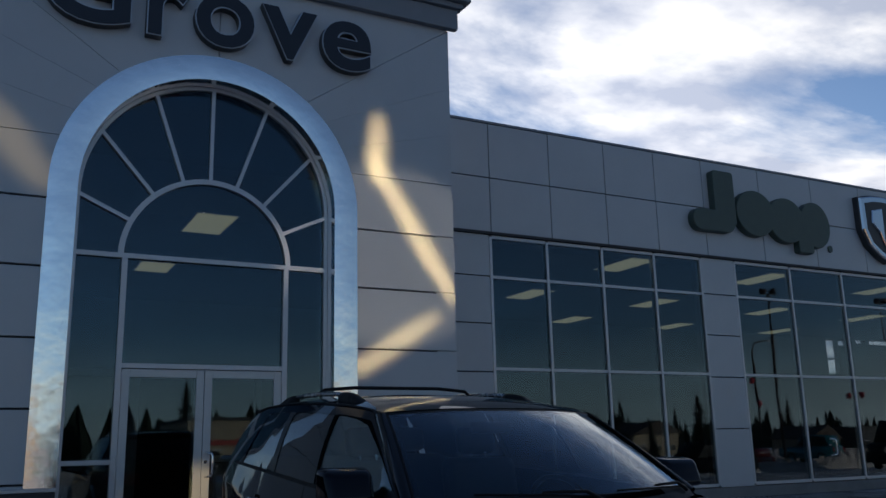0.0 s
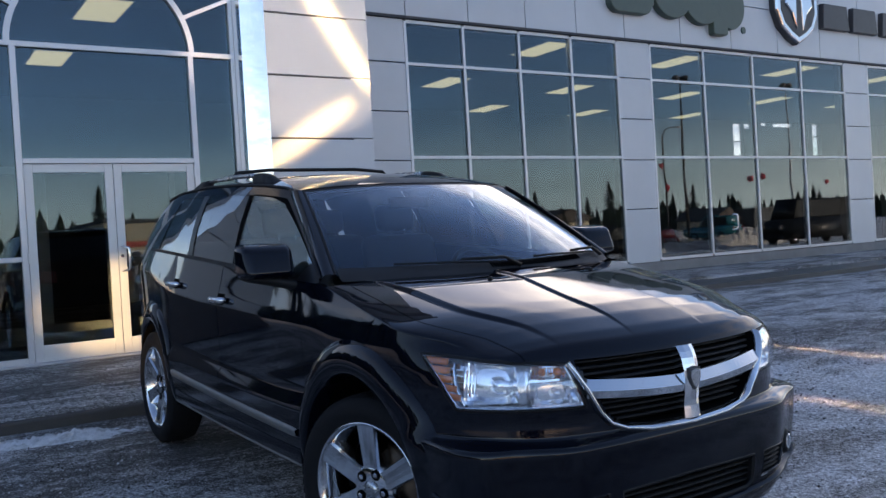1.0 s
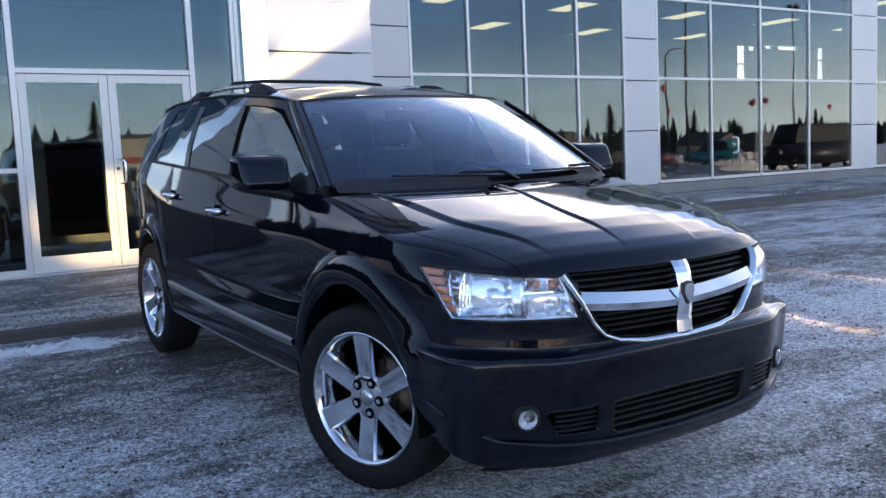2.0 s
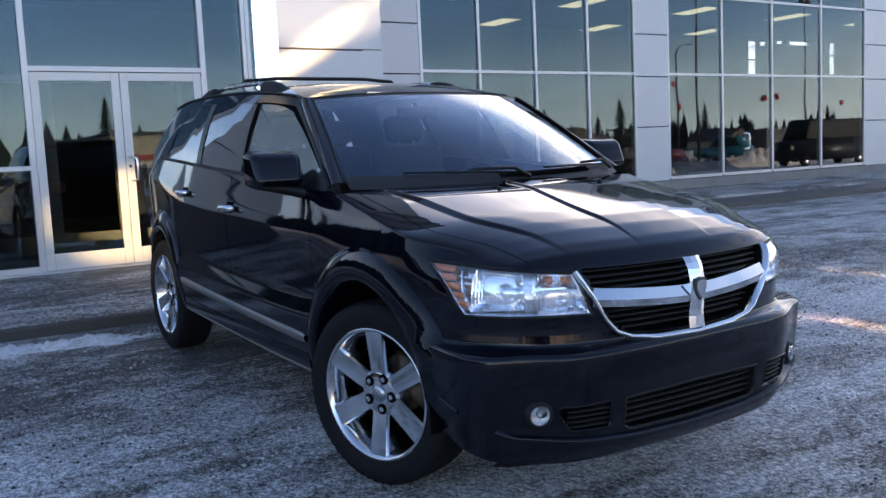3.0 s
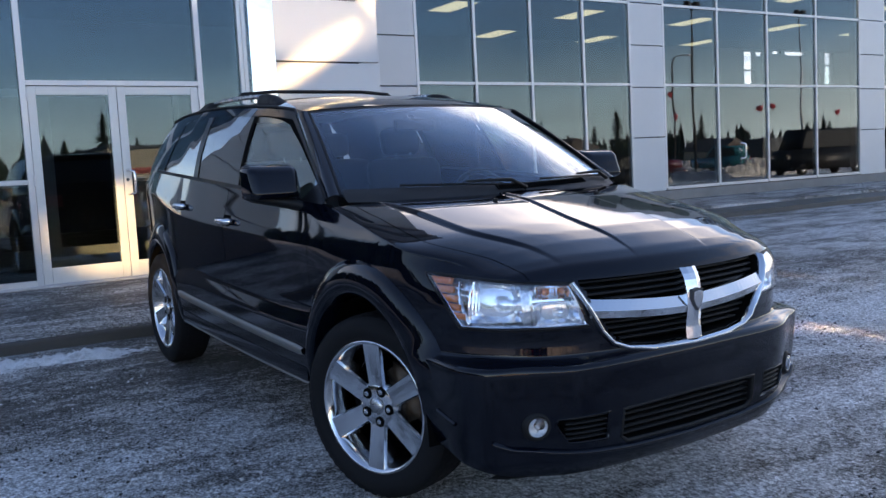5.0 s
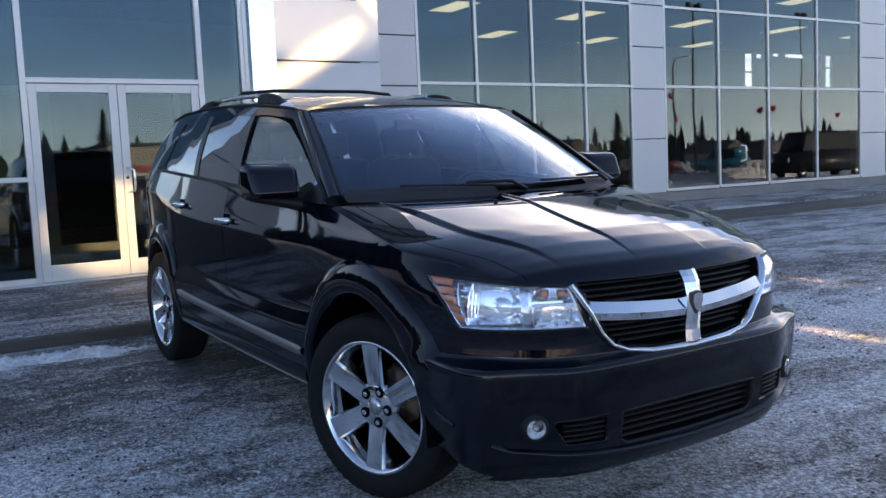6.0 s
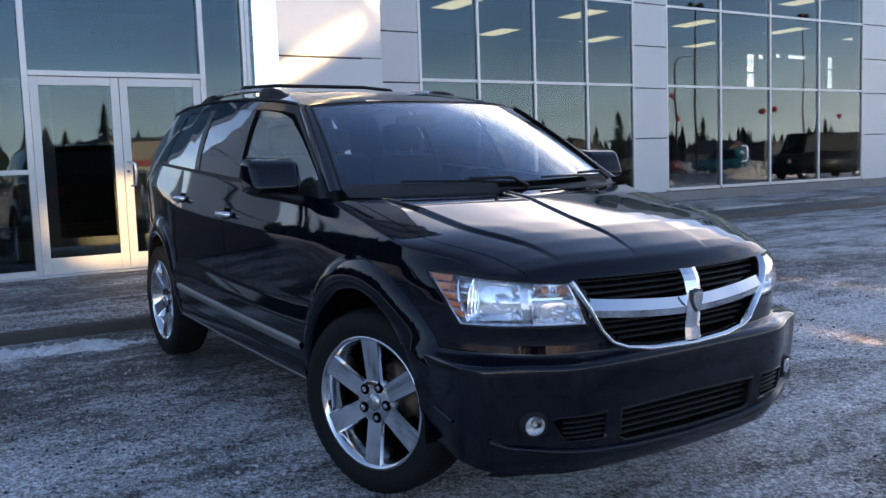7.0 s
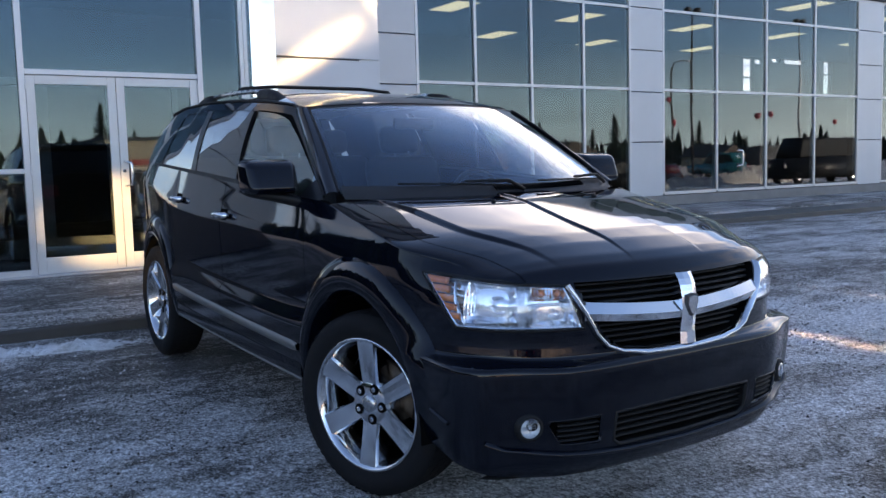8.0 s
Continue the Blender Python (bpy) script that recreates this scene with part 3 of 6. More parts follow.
part("field", plate([(x * 0.80, z * 0.80) for x, z in SH], -0.20, -0.191, 0.02), DARK_GREY, shield)
for s in (-1, 1):
    part("relief", plate([(s * x, z) for x, z in ((0.08, 0.5), (0.45, 0.42), (0.5, 0.1), (0.28, -0.1), (0.12, -0.48))], -0.24, -0.201, 0.03), CHROME, shield)
blocks = empty("block_sign", pose(19.35, WING_Y - 0.07, 5.77), "dark grey plain block shapes on the showroom fascia", "sign")
for x0 in (0.0, 1.22, 2.52):
    part("shape", plate([(x0 + 0.02, 0), (x0 + 1.10, 0), (x0 + 1.02, 0.60), (x0 + 0.08, 0.60)], -0.14, -0.001, 0.015), DARK_GREY, blocks)


# ---- ground ----
def ice_ground(name, base_colour, ice, streaky, tracks=False, ribs=0.7, pavers=False):
    """Worn asphalt: coarse aggregate, crisp patches of frost and trodden snow, wet darker runs along the traffic."""
    m, nt, b = nodes_of(name)
    L = nt.links

    def calc(op, p, q):
        n = nt.nodes.new("ShaderNodeMath")
        n.operation = op
        for i, v in enumerate((p, q)):
            if isinstance(v, (int, float)):
                n.inputs[i].default_value = v
            else:
                L.new(v, n.inputs[i])
        return n.outputs[0]

    stone = nt.nodes.new("ShaderNodeTexVoronoi")
    stone.inputs["Scale"].default_value = 75
    co = nt.nodes.new("ShaderNodeTexCoord")
    L.new(co.outputs["Object"], stone.inputs["Vector"])
    grit = noise_of(nt, 150, 3, 0.7)
    crisp = noise_of(nt, 26, 12, 0.80, (1.0, 0.9, 1), 0.3)
    patch = noise_of(nt, 0.75, 6, 0.6, (0.75, 1.5, 1), 0.8)
    streak = noise_of(nt, 1.2, 9, 0.66, (streaky * 0.6, 2.6, 1), 0.5)
    asphalt = mixed(nt, ramp_of(nt, grit, [(0.35, 0.0), (0.7, 1.0)]), tuple(c * 0.5 for c in base_colour), tuple(c * 1.9 for c in base_colour))
    asphalt = mixed(nt, ramp_of(nt, stone.outputs["Color"], [(0.60, 0.0), (0.95, 0.8)]), asphalt, (0.26, 0.25, 0.25))
    specks = noise_of(nt, 95, 4, 0.7, (1.0, 0.7, 1))
    crisp_n = ramp_of(nt, crisp, [(0.44, 0.0), (0.56, 1.0)])
    specks_n = ramp_of(nt, specks, [(0.40, 0.0), (0.60, 1.0)])
    patch_n = ramp_of(nt, patch, [(0.41, 0.0), (0.59, 1.0)])
    streak_n = ramp_of(nt, streak, [(0.40, 0.0), (0.60, 1.0)])
    fine = calc("ADD", calc("MULTIPLY", crisp_n, 0.45), calc("MULTIPLY", specks_n, 0.55))
    mid_n = ramp_of(nt, noise_of(nt, 2.3, 9, 0.68, (0.8, 1.5, 1), 0.6), [(0.42, 0.0), (0.58, 1.0)])
    where = calc("ADD", calc("ADD", calc("MULTIPLY", patch_n, 0.38), calc("MULTIPLY", streak_n, 0.30)), calc("MULTIPLY", mid_n, 0.32))
    if tracks:
        # frost lies thicker on the open lot than on the driven lane before the kerb
        sep = nt.nodes.new("ShaderNodeSeparateXYZ")
        L.new(co.outputs["Object"], sep.inputs[0])
        across = calc("ADD", sep.outputs["Y"], calc("MULTIPLY", calc("SUBTRACT", patch, 0.5), 3.0))
        lane = ramp_of(nt, calc("MULTIPLY", across, 0.1), [(0.40, 0.80), (0.49, 0.46), (0.56, 0.24), (0.66, 0.46), (0.85, 0.40)])
        side = ramp_of(nt, calc("MULTIPLY", sep.outputs["X"], 0.1), [(0.03, 0.26), (0.13, 0.15), (0.34, 0.03), (0.52, 0.34)])
        where = calc("ADD", where, calc("SUBTRACT", calc("ADD", lane, side), 0.62))
    film = ramp_of(nt, calc("ADD", where, calc("MULTIPLY", fine, 0.2)), [(0.35 - ice, 0.0), (1.0 - ice, 0.6)])
    level = calc("ADD", calc("MULTIPLY", fine, 0.40), calc("MULTIPLY", where, 0.60))
    frost = ramp_of(nt, level, [(0.48 - ice, 0.0), (0.56 - ice, 0.5), (0.76 - ice, 1.0)])
    col = mixed(nt, film, asphalt, (0.158, 0.147, 0.139))
    col = mixed(nt, frost, col, (0.575, 0.575, 0.58))
    # loose grit and bare stones that show through the frost
    bare = calc("ADD", calc("MULTIPLY", crisp_n, 0.35), calc("MULTIPLY", specks_n, 0.65))
    gritty = ramp_of(nt, noise_of(nt, 2.6, 7, 0.65, (0.7, 1.6, 1), 0.5), [(0.40, 0.25), (0.58, 1.0)])
    col = mixed(nt, calc("MULTIPLY", ramp_of(nt, bare, [(0.22, 0.55), (0.46, 0.0)]), gritty), col, (0.022, 0.021, 0.021))
    pale = noise_of(nt, 120, 2, 0.6, (1.0, 0.8, 1))
    col = mixed(nt, ramp_of(nt, pale, [(0.63, 0.0), (0.70, 0.55)]), col, (0.60, 0.605, 0.61))
    # thin ribs of blown frost and worn dark runs between them
    rib = noise_of(nt, 6.5, 12, 0.76, (ribs * 1.7, 2.2, 1), 0.5)
    col = mixed(nt, ramp_of(nt, rib, [(0.34, 0.40), (0.46, 0.0)]), col, (0.045, 0.043, 0.042))
    col = mixed(nt, ramp_of(nt, calc("MULTIPLY", ramp_of(nt, rib, [(0.52, 0.0), (0.64, 1.0)]), specks_n), [(0.2, 0.0), (0.9, 0.85)]), col, (0.72, 0.73, 0.75))
    # broken grain: stones and crumbs of ice, lighter and darker than what lies round them
    crumb = ramp_of(nt, noise_of(nt, 42, 7, 0.72, (1.0, 0.85, 1), 0.4), [(0.41, 0.0), (0.59, 1.0)])
    grain = nt.nodes.new("ShaderNodeVectorMath")
    grain.operation = "SCALE"
    L.new(col, grain.inputs[0])
    L.new(calc("ADD", calc("MULTIPLY", crumb, 1.20), calc("ADD", calc("MULTIPLY", specks_n, 0.34), 0.40)), grain.inputs["Scale"])
    col = grain.outputs[0]
    joint = None
    if pavers:
        bk = nt.nodes.new("ShaderNodeTexBrick")
        bk.inputs["Scale"].default_value, bk.inputs["Mortar Size"].default_value = 1.0, 0.010
        bk.inputs["Brick Width"].default_value, bk.inputs["Row Height"].default_value = 0.21, 0.105
        bk.inputs["Mortar Smooth"].default_value = 0.3
        L.new(co.outputs["Object"], bk.inputs["Vector"])
        joint = calc("MULTIPLY", bk.outputs["Fac"], ramp_of(nt, crisp, [(0.35, 1.0), (0.6, 0.35)]))
        col = mixed(nt, joint, col, (0.030, 0.028, 0.027))
    L.new(col, b.inputs["Base Color"])
    b.inputs["Specular IOR Level"].default_value = 0.22
    L.new(ramp_of(nt, calc("ADD", calc("MULTIPLY", streak, 0.6), calc("MULTIPLY", crisp, 0.4)), [(0.36, 0.24), (0.62, 0.68)]), b.inputs["Roughness"])
    height = calc("ADD", calc("ADD", calc("ADD", calc("MULTIPLY", crisp, 0.7), calc("MULTIPLY", crumb, 0.3)), calc("MULTIPLY", stone.outputs["Distance"], 0.5)), calc("MULTIPLY", frost, 0.35))
    if pavers:
        height = calc("SUBTRACT", height, calc("MULTIPLY", joint, 0.6))
    bumped(nt, b, height, 1.0, 0.018)
    return m


ASPHALT = ice_ground("icy_asphalt", (0.055, 0.050, 0.047), 0.0, 0.6, True)
PAVING = ice_ground("icy_concrete_walk", (0.065, 0.062, 0.06), 0.02, 0.22, False, 0.35, True)


def crusted_snow(name):
    m, nt, b = nodes_of(name)
    lump = noise_of(nt, 16, 10, 0.75)
    dirt = noise_of(nt, 5, 8, 0.7, (1, 2, 1))
    nt.links.new(mixed(nt, ramp_of(nt, dirt, [(0.50, 0.0), (0.70, 0.75)]), (0.84, 0.85, 0.87), (0.26, 0.25, 0.24)), b.inputs["Base Color"])
    b.inputs["Roughness"].default_value = 0.7
    bumped(nt, b, lump, 1.0, 0.05)
    return m


SNOW = crusted_snow("crusted_snow")
DIRTY_SNOW = surface("dirty_snow", (0.50, 0.46, 0.42), 0.85, 0, 0.3, 1.5, 0.8, 12)

bm = bmesh.new()
ys = [-1500, -300, -120, -60, -30, -14] + [-13 + 0.5 * k for k in range(53)] + [14, 30, 200, 1500]
xs = [-1500, -200, -60] + [-30 + 2 * k for k in range(40)] + [60, 200, 1500]
g = [[bm.verts.new((x, y, ground_z(y) + (0.006 * noise.noise((x * 0.7, y * 0.9, 0)) if abs(x) < 40 and -14 < y < 13 else 0))) for x in xs] for y in ys]
for j in range(len(ys) - 1):
    for i in range(len(xs) - 1):
        bm.faces.new((g[j][i], g[j][i + 1], g[j + 1][i + 1], g[j + 1][i]))
ground = part("ground", bm, ASPHALT, smooth=True)
tagged(ground, "worn asphalt lot with frost, ice streaks and packed snow", "ground", kind="structure")


def slab(name, x0, x1, y0, y1, up, label):
    bm = bmesh.new()
    n = 12
    rows = []
    for k in range(n + 1):
        y = y0 + (y1 - y0) * k / n
        rows.append([bm.verts.new((x, y, ground_z(y) + z)) for x, z in ((x0, -0.1), (x0, up), (x1, up), (x1, -0.1))])
    for a, b in zip(rows, rows[1:]):
        for i in range(3):
            bm.faces.new((a[i], a[i + 1], b[i + 1], b[i]))
    bm.faces.new(rows[0])
    bm.faces.new(rows[-1][::-1])
    bmesh.ops.recalc_face_normals(bm, faces=bm.faces)
    return tagged(part(name, bm, PAVING), label, "pavement", kind="structure")


WET_KERB = surface("dirty_wet_kerb", (0.05, 0.045, 0.04), 0.7, 0, 0.35, 3, 0.5, 30)
walk_slab = slab("pavement_entrance", -9.0, 6.2, 7.0, 9.9, 0.085, "icy concrete walk in front of the entrance doors")
part("kerb", boxed(-9.0, 6.92, ground_z(6.95) - 0.1, 6.21, 7.012, ground_z(6.95) + 0.084, 0.018), WET_KERB, walk_slab, "dark worn concrete kerb")
slab("pavement_wing", 6.2, 36.0, 10.95, 12.79, 0.10, "icy concrete walk along the showroom windows")


def snow_ridge(name, x0, x1, y0, y1, w, h, seed, label, material=SNOW, dx=0.012, rows=30, q=1.0):
    """A lumpy low bank of snow that fades out at its edges."""
    bm = bmesh.new()
    n = int((x1 - x0) / dx)
    grid = []
    for i in range(n + 1):
        f = i / n
        x = x0 + (x1 - x0) * f
        yc = y0 + (y1 - y0) * f + w * 0.35 * noise.noise((x * 1.3 * q, seed, 0))
        ww = w * (0.55 + 0.9 * abs(noise.noise((x * 0.9 * q, seed + 5, 0))) + 0.25 * noise.noise((x * 6 * q, seed, 2)))
        row = []
        for j in range(rows + 1):
            s = -1 + 2 * j / rows
            y = yc + s * ww
            lump = max(0.06, 0.7 + 0.5 * noise.noise((x * 2.2 * q, y * 3 * q, seed)) + 0.4 * noise.noise((x * 8 * q, y * 8 * q, seed)) + 0.55 * noise.noise((x * 21 * q, y * 24 * q, seed)) + 0.4 * noise.noise((x * 43 * q, y * 47 * q, seed)))
            row.append(bm.verts.new((x, y, ground_z(y) - 0.012 + max(0, (1 - s * s)) * h * lump * min(1, 8 * f * (1 - f) + 0.05))))
        grid.append(row)
    for a, b in zip(grid, grid[1:]):
        for j in range(rows):
            bm.faces.new((a[j], b[j], b[j + 1], a[j + 1]))
    bmesh.ops.recalc_face_normals(bm, faces=bm.faces)
    return tagged(part(name, bm, material, smooth=True), label, "snow", kind="stuff")


snow_ridge("snow_ridge", -2.5, 1.75, 6.66, 6.50, 0.27, 0.052, 3.1, "low ridge of crusted snow along the kerb")
snow_ridge("snow_ridge", 13.5, 16.2, 10.75, 10.85, 0.16, 0.05, 7.7, "thin line of snow by the kerb")
snow_ridge("snow_ridge", 18.2, 23.0, 10.6, 10.8, 0.16, 0.05, 9.7, "thin line of snow by the kerb")




def crumbs(name, n, size, seed, material, label):
    """Loose lumps strewn in drifts over the lot, clear of the parked vehicle."""
    rnd = random.Random(seed)
    verts, faces = [], []
    while len(verts) < n * 6:
        x, y = rnd.uniform(-3.0, 8.5), rnd.uniform(1.0, 6.6)
        if 1.35 < x < 3.45 and y > 2.05:
            continue
        if noise.noise((x * 0.9, y * 1.6, seed)) + 0.6 * noise.noise((x * 3.1, y * 4.0, seed)) < rnd.uniform(-0.45, 0.55):
            continue
        r = size * rnd.uniform(0.35, 1.0) ** 2 + 0.0015
        z = ground_z(y) + 0.3 * r
        a = rnd.uniform(0, 6.28)
        k = len(verts)
        for t in range(4):
            q = r * rnd.uniform(0.7, 1.3)
            verts.append((x + q * math.cos(a + 1.57 * t), y + q * math.sin(a + 1.57 * t), z + r * rnd.uniform(-0.2, 0.3)))
        verts += [(x, y, z + r * rnd.uniform(0.5, 1.0)), (x, y, z - r)]
        for t in range(4):
            faces += [(k + t, k + (t + 1) % 4, k + 4), (k + (t + 1) % 4, k + t, k + 5)]
    me = bpy.data.meshes.new(name)
    me.from_pydata(verts, [], faces)
    me.materials.append(material)
    return tagged(new(name, me), label, "gravel" if "grit" in name else "ice", kind="stuff")


GRIT = surface("dark_road_grit", (0.035, 0.033, 0.032), 0.7, 0, 0.3, 8)
crumbs("ice_crumbs", 3000, 0.0095, 31, SNOW, "loose crumbs of pale ice strewn over the asphalt")
crumbs("road_grit", 5200, 0.009, 57, GRIT, "loose dark road grit strewn over the frost")

# ---- the parked vehicle ----
def car_paint(name):
    m, nt, b = nodes_of(name)
    dust = noise_of(nt, 3.5, 8, 0.7)
    fine = noise_of(nt, 140, 3, 0.6)
    flake = noise_of(nt, 900, 2, 0.5)
    col = mixed(nt, ramp_of(nt, flake, [(0.45, 0.0), (0.75, 0.6)]), (0.0010, 0.0017, 0.0045), (0.0021, 0.0034, 0.0092))
    col = mixed(nt, ramp_of(nt, dust, [(0.52, 0.0), (0.85, 0.012)]), col, (0.08, 0.075, 0.07))
    nt.links.new(col, b.inputs["Base Color"])
    b.inputs["Roughness"].default_value, b.inputs["Coat Weight"].default_value = 0.35, 1.0
    b.inputs["Specular IOR Level"].default_value, b.inputs["Coat IOR"].default_value = 0.0, 1.38
    co = nt.nodes.new("ShaderNodeTexCoord")
    sep = nt.nodes.new("ShaderNodeSeparateXYZ")
    nt.links.new(co.outputs["Object"], sep.inputs[0])
    film = nt.nodes.new("ShaderNodeMath")           # a film of road grime low on the body
    film.operation = "ADD"
    nt.links.new(ramp_of(nt, dust, [(0.4, 0.03), (0.85, 0.08)]), film.inputs[0])
    nt.links.new(ramp_of(nt, sep.outputs["Z"], [(0.50, 0.11), (0.62, 0.0)]), film.inputs[1])
    nt.links.new(film.outputs[0], b.inputs["Coat Roughness"])
    bumped(nt, b, fine, 0.006, 0.002)
    return m


PAINT = car_paint("black_pearl_paint")
TRIM = surface("black_plastic_trim", (0.006, 0.006, 0.0065), 0.55, 0, 0.2, 20, 0.1, 300, ior=1.32)
PILLAR = surface("gloss_black_pillar", (0.006, 0.006, 0.007), 0.30, 0, 0.1, ior=1.3)
COWL = surface("weathered_cowl_plastic", (0.020, 0.020, 0.021), 0.6, 0, 0.25, 14, 0.2, 220, ior=1.35)
RUBBER = surface("tyre_rubber", (0.009, 0.009, 0.010), 0.75, 0, 0.3, 12, 0.3, 120, ior=1.22)
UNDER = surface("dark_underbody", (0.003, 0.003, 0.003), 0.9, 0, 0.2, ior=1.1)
MOULDING = surface("satin_silver_moulding", (0.16, 0.157, 0.152), 0.42, 0.5, 0.06, 8, 0.03, 120)
CHROME_SOFT = chrome_like("satin_chrome", (0.44, 0.447, 0.46), 0.22)
RIM = chrome_like("chrome_clad_rim", (0.58, 0.587, 0.60), 0.07)
HEADLINER = surface("pale_headliner_cloth", (0.42, 0.42, 0.41), 0.9, 0, 0.05)
SEAT = surface("grey_cloth", (0.05, 0.05, 0.055), 0.85, 0, 0.15, 10, 0.3, 200)
CAR_GLASS = glazing("car_window_glass", (0.80, 0.93, 0.89), 1.95, coating=(0.86, 1.0, 0.99))
SCREEN_GLASS = glazing("tinted_windscreen_glass", (0.72, 0.80, 0.84), 1.40, coating=(0.50, 0.82, 1.20))
PRIVACY = glazing("dark_privacy_glass", (0.10, 0.11, 0.12), 1.56)
LENS = glazing("clear_lamp_lens", (0.95, 0.97, 1.0), 1.45)
AMBER = surface("amber_reflector", (0.72, 0.19, 0.05), 0.2, 0, 0.1, 40, 0.3, 60, coat=1.0)
REFLECTOR = surface("lamp_reflector", (0.80, 0.82, 0.85), 0.14, 0.85, 0.05, 20, 0.04, 60)
RED_LENS = surface("red_lamp_lens", (0.35, 0.01, 0.012), 0.15, 0, 0.1, coat=1.0)
BRAKE = surface("rusty_brake_disc", (0.10, 0.07, 0.05), 0.5, 0.6, 0.3, 30)


def lerp(a, b, t):
    return a + (b - a) * t


def along(table, x):
    """Straight-line reading of a small table of (x, value)."""
    for (a, p), (b, q) in zip(table, table[1:]):
        if x <= b:
            return p if x <= a else lerp(p, q, (x - a) / (b - a))
    return table[-1][1]


def eased(table, x):
    """The same, with rounded corners."""
    return (along(table, x - 0.012) + along(table, x) * 2 + along(table, x + 0.012)) / 4


# half outline seen from above: (distance from the centre line, distance behind the front axle)
PLAN = [(0, -0.935), (0.25, -0.92), (0.45, -0.885), (0.60, -0.832), (0.725, -0.742), (0.812, -0.59), (0.858, -0.34), (0.879, 0), (0.892, 0.5),
        (0.896, 1.2), (0.886, 2.0), (0.861, 2.7), (0.832, 3.1), (0.795, 3.32), (0.72, 3.55), (0.58, 3.74), (0.33, 3.85), (0, 3.88)]


def spline(pts, n=14):
    out = []
    q = [(-pts[1][0], pts[1][1])] + pts + [(-pts[-2][0], pts[-2][1])]
    for i in range(1, len(q) - 2):
        for k in range(n):
            t = k / n
            out.append(tuple(0.5 * (2 * b + (c - a) * t + (2 * a - 5 * b + 4 * c - d) * t * t + (3 * b - a - 3 * c + d) * t ** 3) for a, b, c, d in zip(*q[i - 1:i + 3])))
    return out + [pts[-1]]


OUT = spline(PLAN)
ARC = [0.0]
for p, q in zip(OUT, OUT[1:]):
    ARC.append(ARC[-1] + math.hypot(q[0] - p[0], q[1] - p[1]))
LEN = ARC[-1]


def plan_at(s):
    """Place and outward direction on the outline, s metres from the nose."""
    s = min(max(s, 0), LEN)
    lo, hi = 0, len(ARC) - 2
    while lo < hi:
        mid = (lo + hi) // 2
        if ARC[mid + 1] < s:
            lo = mid + 1
        else:
            hi = mid
    t = (s - ARC[lo]) / (ARC[lo + 1] - ARC[lo])
    p = [lerp(OUT[lo][i], OUT[lo + 1][i], t) for i in (0, 1)]

    def tan(i):
        i0, i1 = max(0, i - 1), min(len(OUT) - 1, i + 1)
        return OUT[i1][0] - OUT[i0][0], OUT[i1][1] - OUT[i0][1]

    a, b = tan(lo), tan(lo + 1)
    d = Vector((lerp(a[0], b[0], t), lerp(a[1], b[1], t))).normalized()
    if s < 1e-6:
        d = Vector((1, 0))
    if s > LEN - 1e-6:
        d = Vector((-1, 0))
    return p[0], p[1], d.y, -d.x


def s_at_x(x):
    """Arc length of the front point that lies x from the centre line."""
    return next(a for a, o in zip(ARC, OUT) if o[0] >= x)


def s_at_y(y):
    i = next(i for i, o in enumerate(OUT) if o[1] >= y and ARC[i] > 0.3)
    return lerp(ARC[i - 1], ARC[i], (y - OUT[i - 1][1]) / (OUT[i][1] - OUT[i - 1][1]))


FRONT_IN = [(0.18, 0.19), (0.24, 0.085), (0.30, 0.046), (0.40, 0.028), (0.48, 0.020), (0.54, 0.014), (0.622, 0.010), (0.638, 0.008), (0.642, 0.019), (0.648, 0.0280), (0.656, 0.0290), (0.672, 0.0307), (0.690, 0.0328), (0.710, 0.0352), (0.718, 0.0348), (0.755, 0.029), (0.82, 0.028), (0.88, 0.042), (0.93, 0.075), (0.98, 0.13)]
SIDE_IN = [(0.20, 0.155), (0.34, 0.052), (0.44, 0.025), (0.52, 0.014), (0.70, 0.007), (0.985, -0.003), (1.00, 0.001), (1.05, 0.016), (1.12, 0.035), (1.20, 0.052), (1.30, 0.075)]
FENDER_IN = [(0.20, 0.14), (0.34, 0.06), (0.44, 0.024), (0.54, 0.015), (0.70, 0.010), (0.80, 0.006), (0.88, 0.003), (0.95, 0.008), (1.01, 0.020), (1.07, 0.040), (1.14, 0.072)]
CREASE_RISE = [(0.80, 0.0), (1.30, 0.012), (1.80, 0.020), (2.30, 0.045), (2.60, 0.085), (2.90, 0.140), (3.50, 0.160)]


def inset(y, z):
    f = min(max((-0.30 - y) / 0.35, 0), 1)
    a = min(max((0.55 - y) / 0.60, 0), 1)
    side = lerp(eased(SIDE_IN, z - along(CREASE_RISE, y) * min(1, max(0, (z - 0.62) / 0.30))), eased(FENDER_IN, z), a * a * (3 - 2 * a))
    return lerp(side, eased(FRONT_IN, z), f * f * (3 - 2 * f))


def soft_step(t):
    t = min(1, max(0, t))
    return t * t * (3 - 2 * t)


def corner_swell(y, z):
    """The bumper stands out more squarely at its corners than the lamps above it."""
    a = 1 - min(1, (y + 0.71) / 0.24 if y > -0.71 else (-0.71 - y) / 0.15)
    b = soft_step((0.662 - z) / 0.020) * min(1, max(0, (z - 0.18) / 0.08))
    flat = 0.042 * soft_step(1 - abs(y + 0.865) / 0.10) * soft_step((0.657 - z) / 0.025) * soft_step((z - 0.20) / 0.06)
    return lerp(0.026 if y > -0.71 else 0.0, 0.082, a * a * (3 - 2 * a)) * b + flat


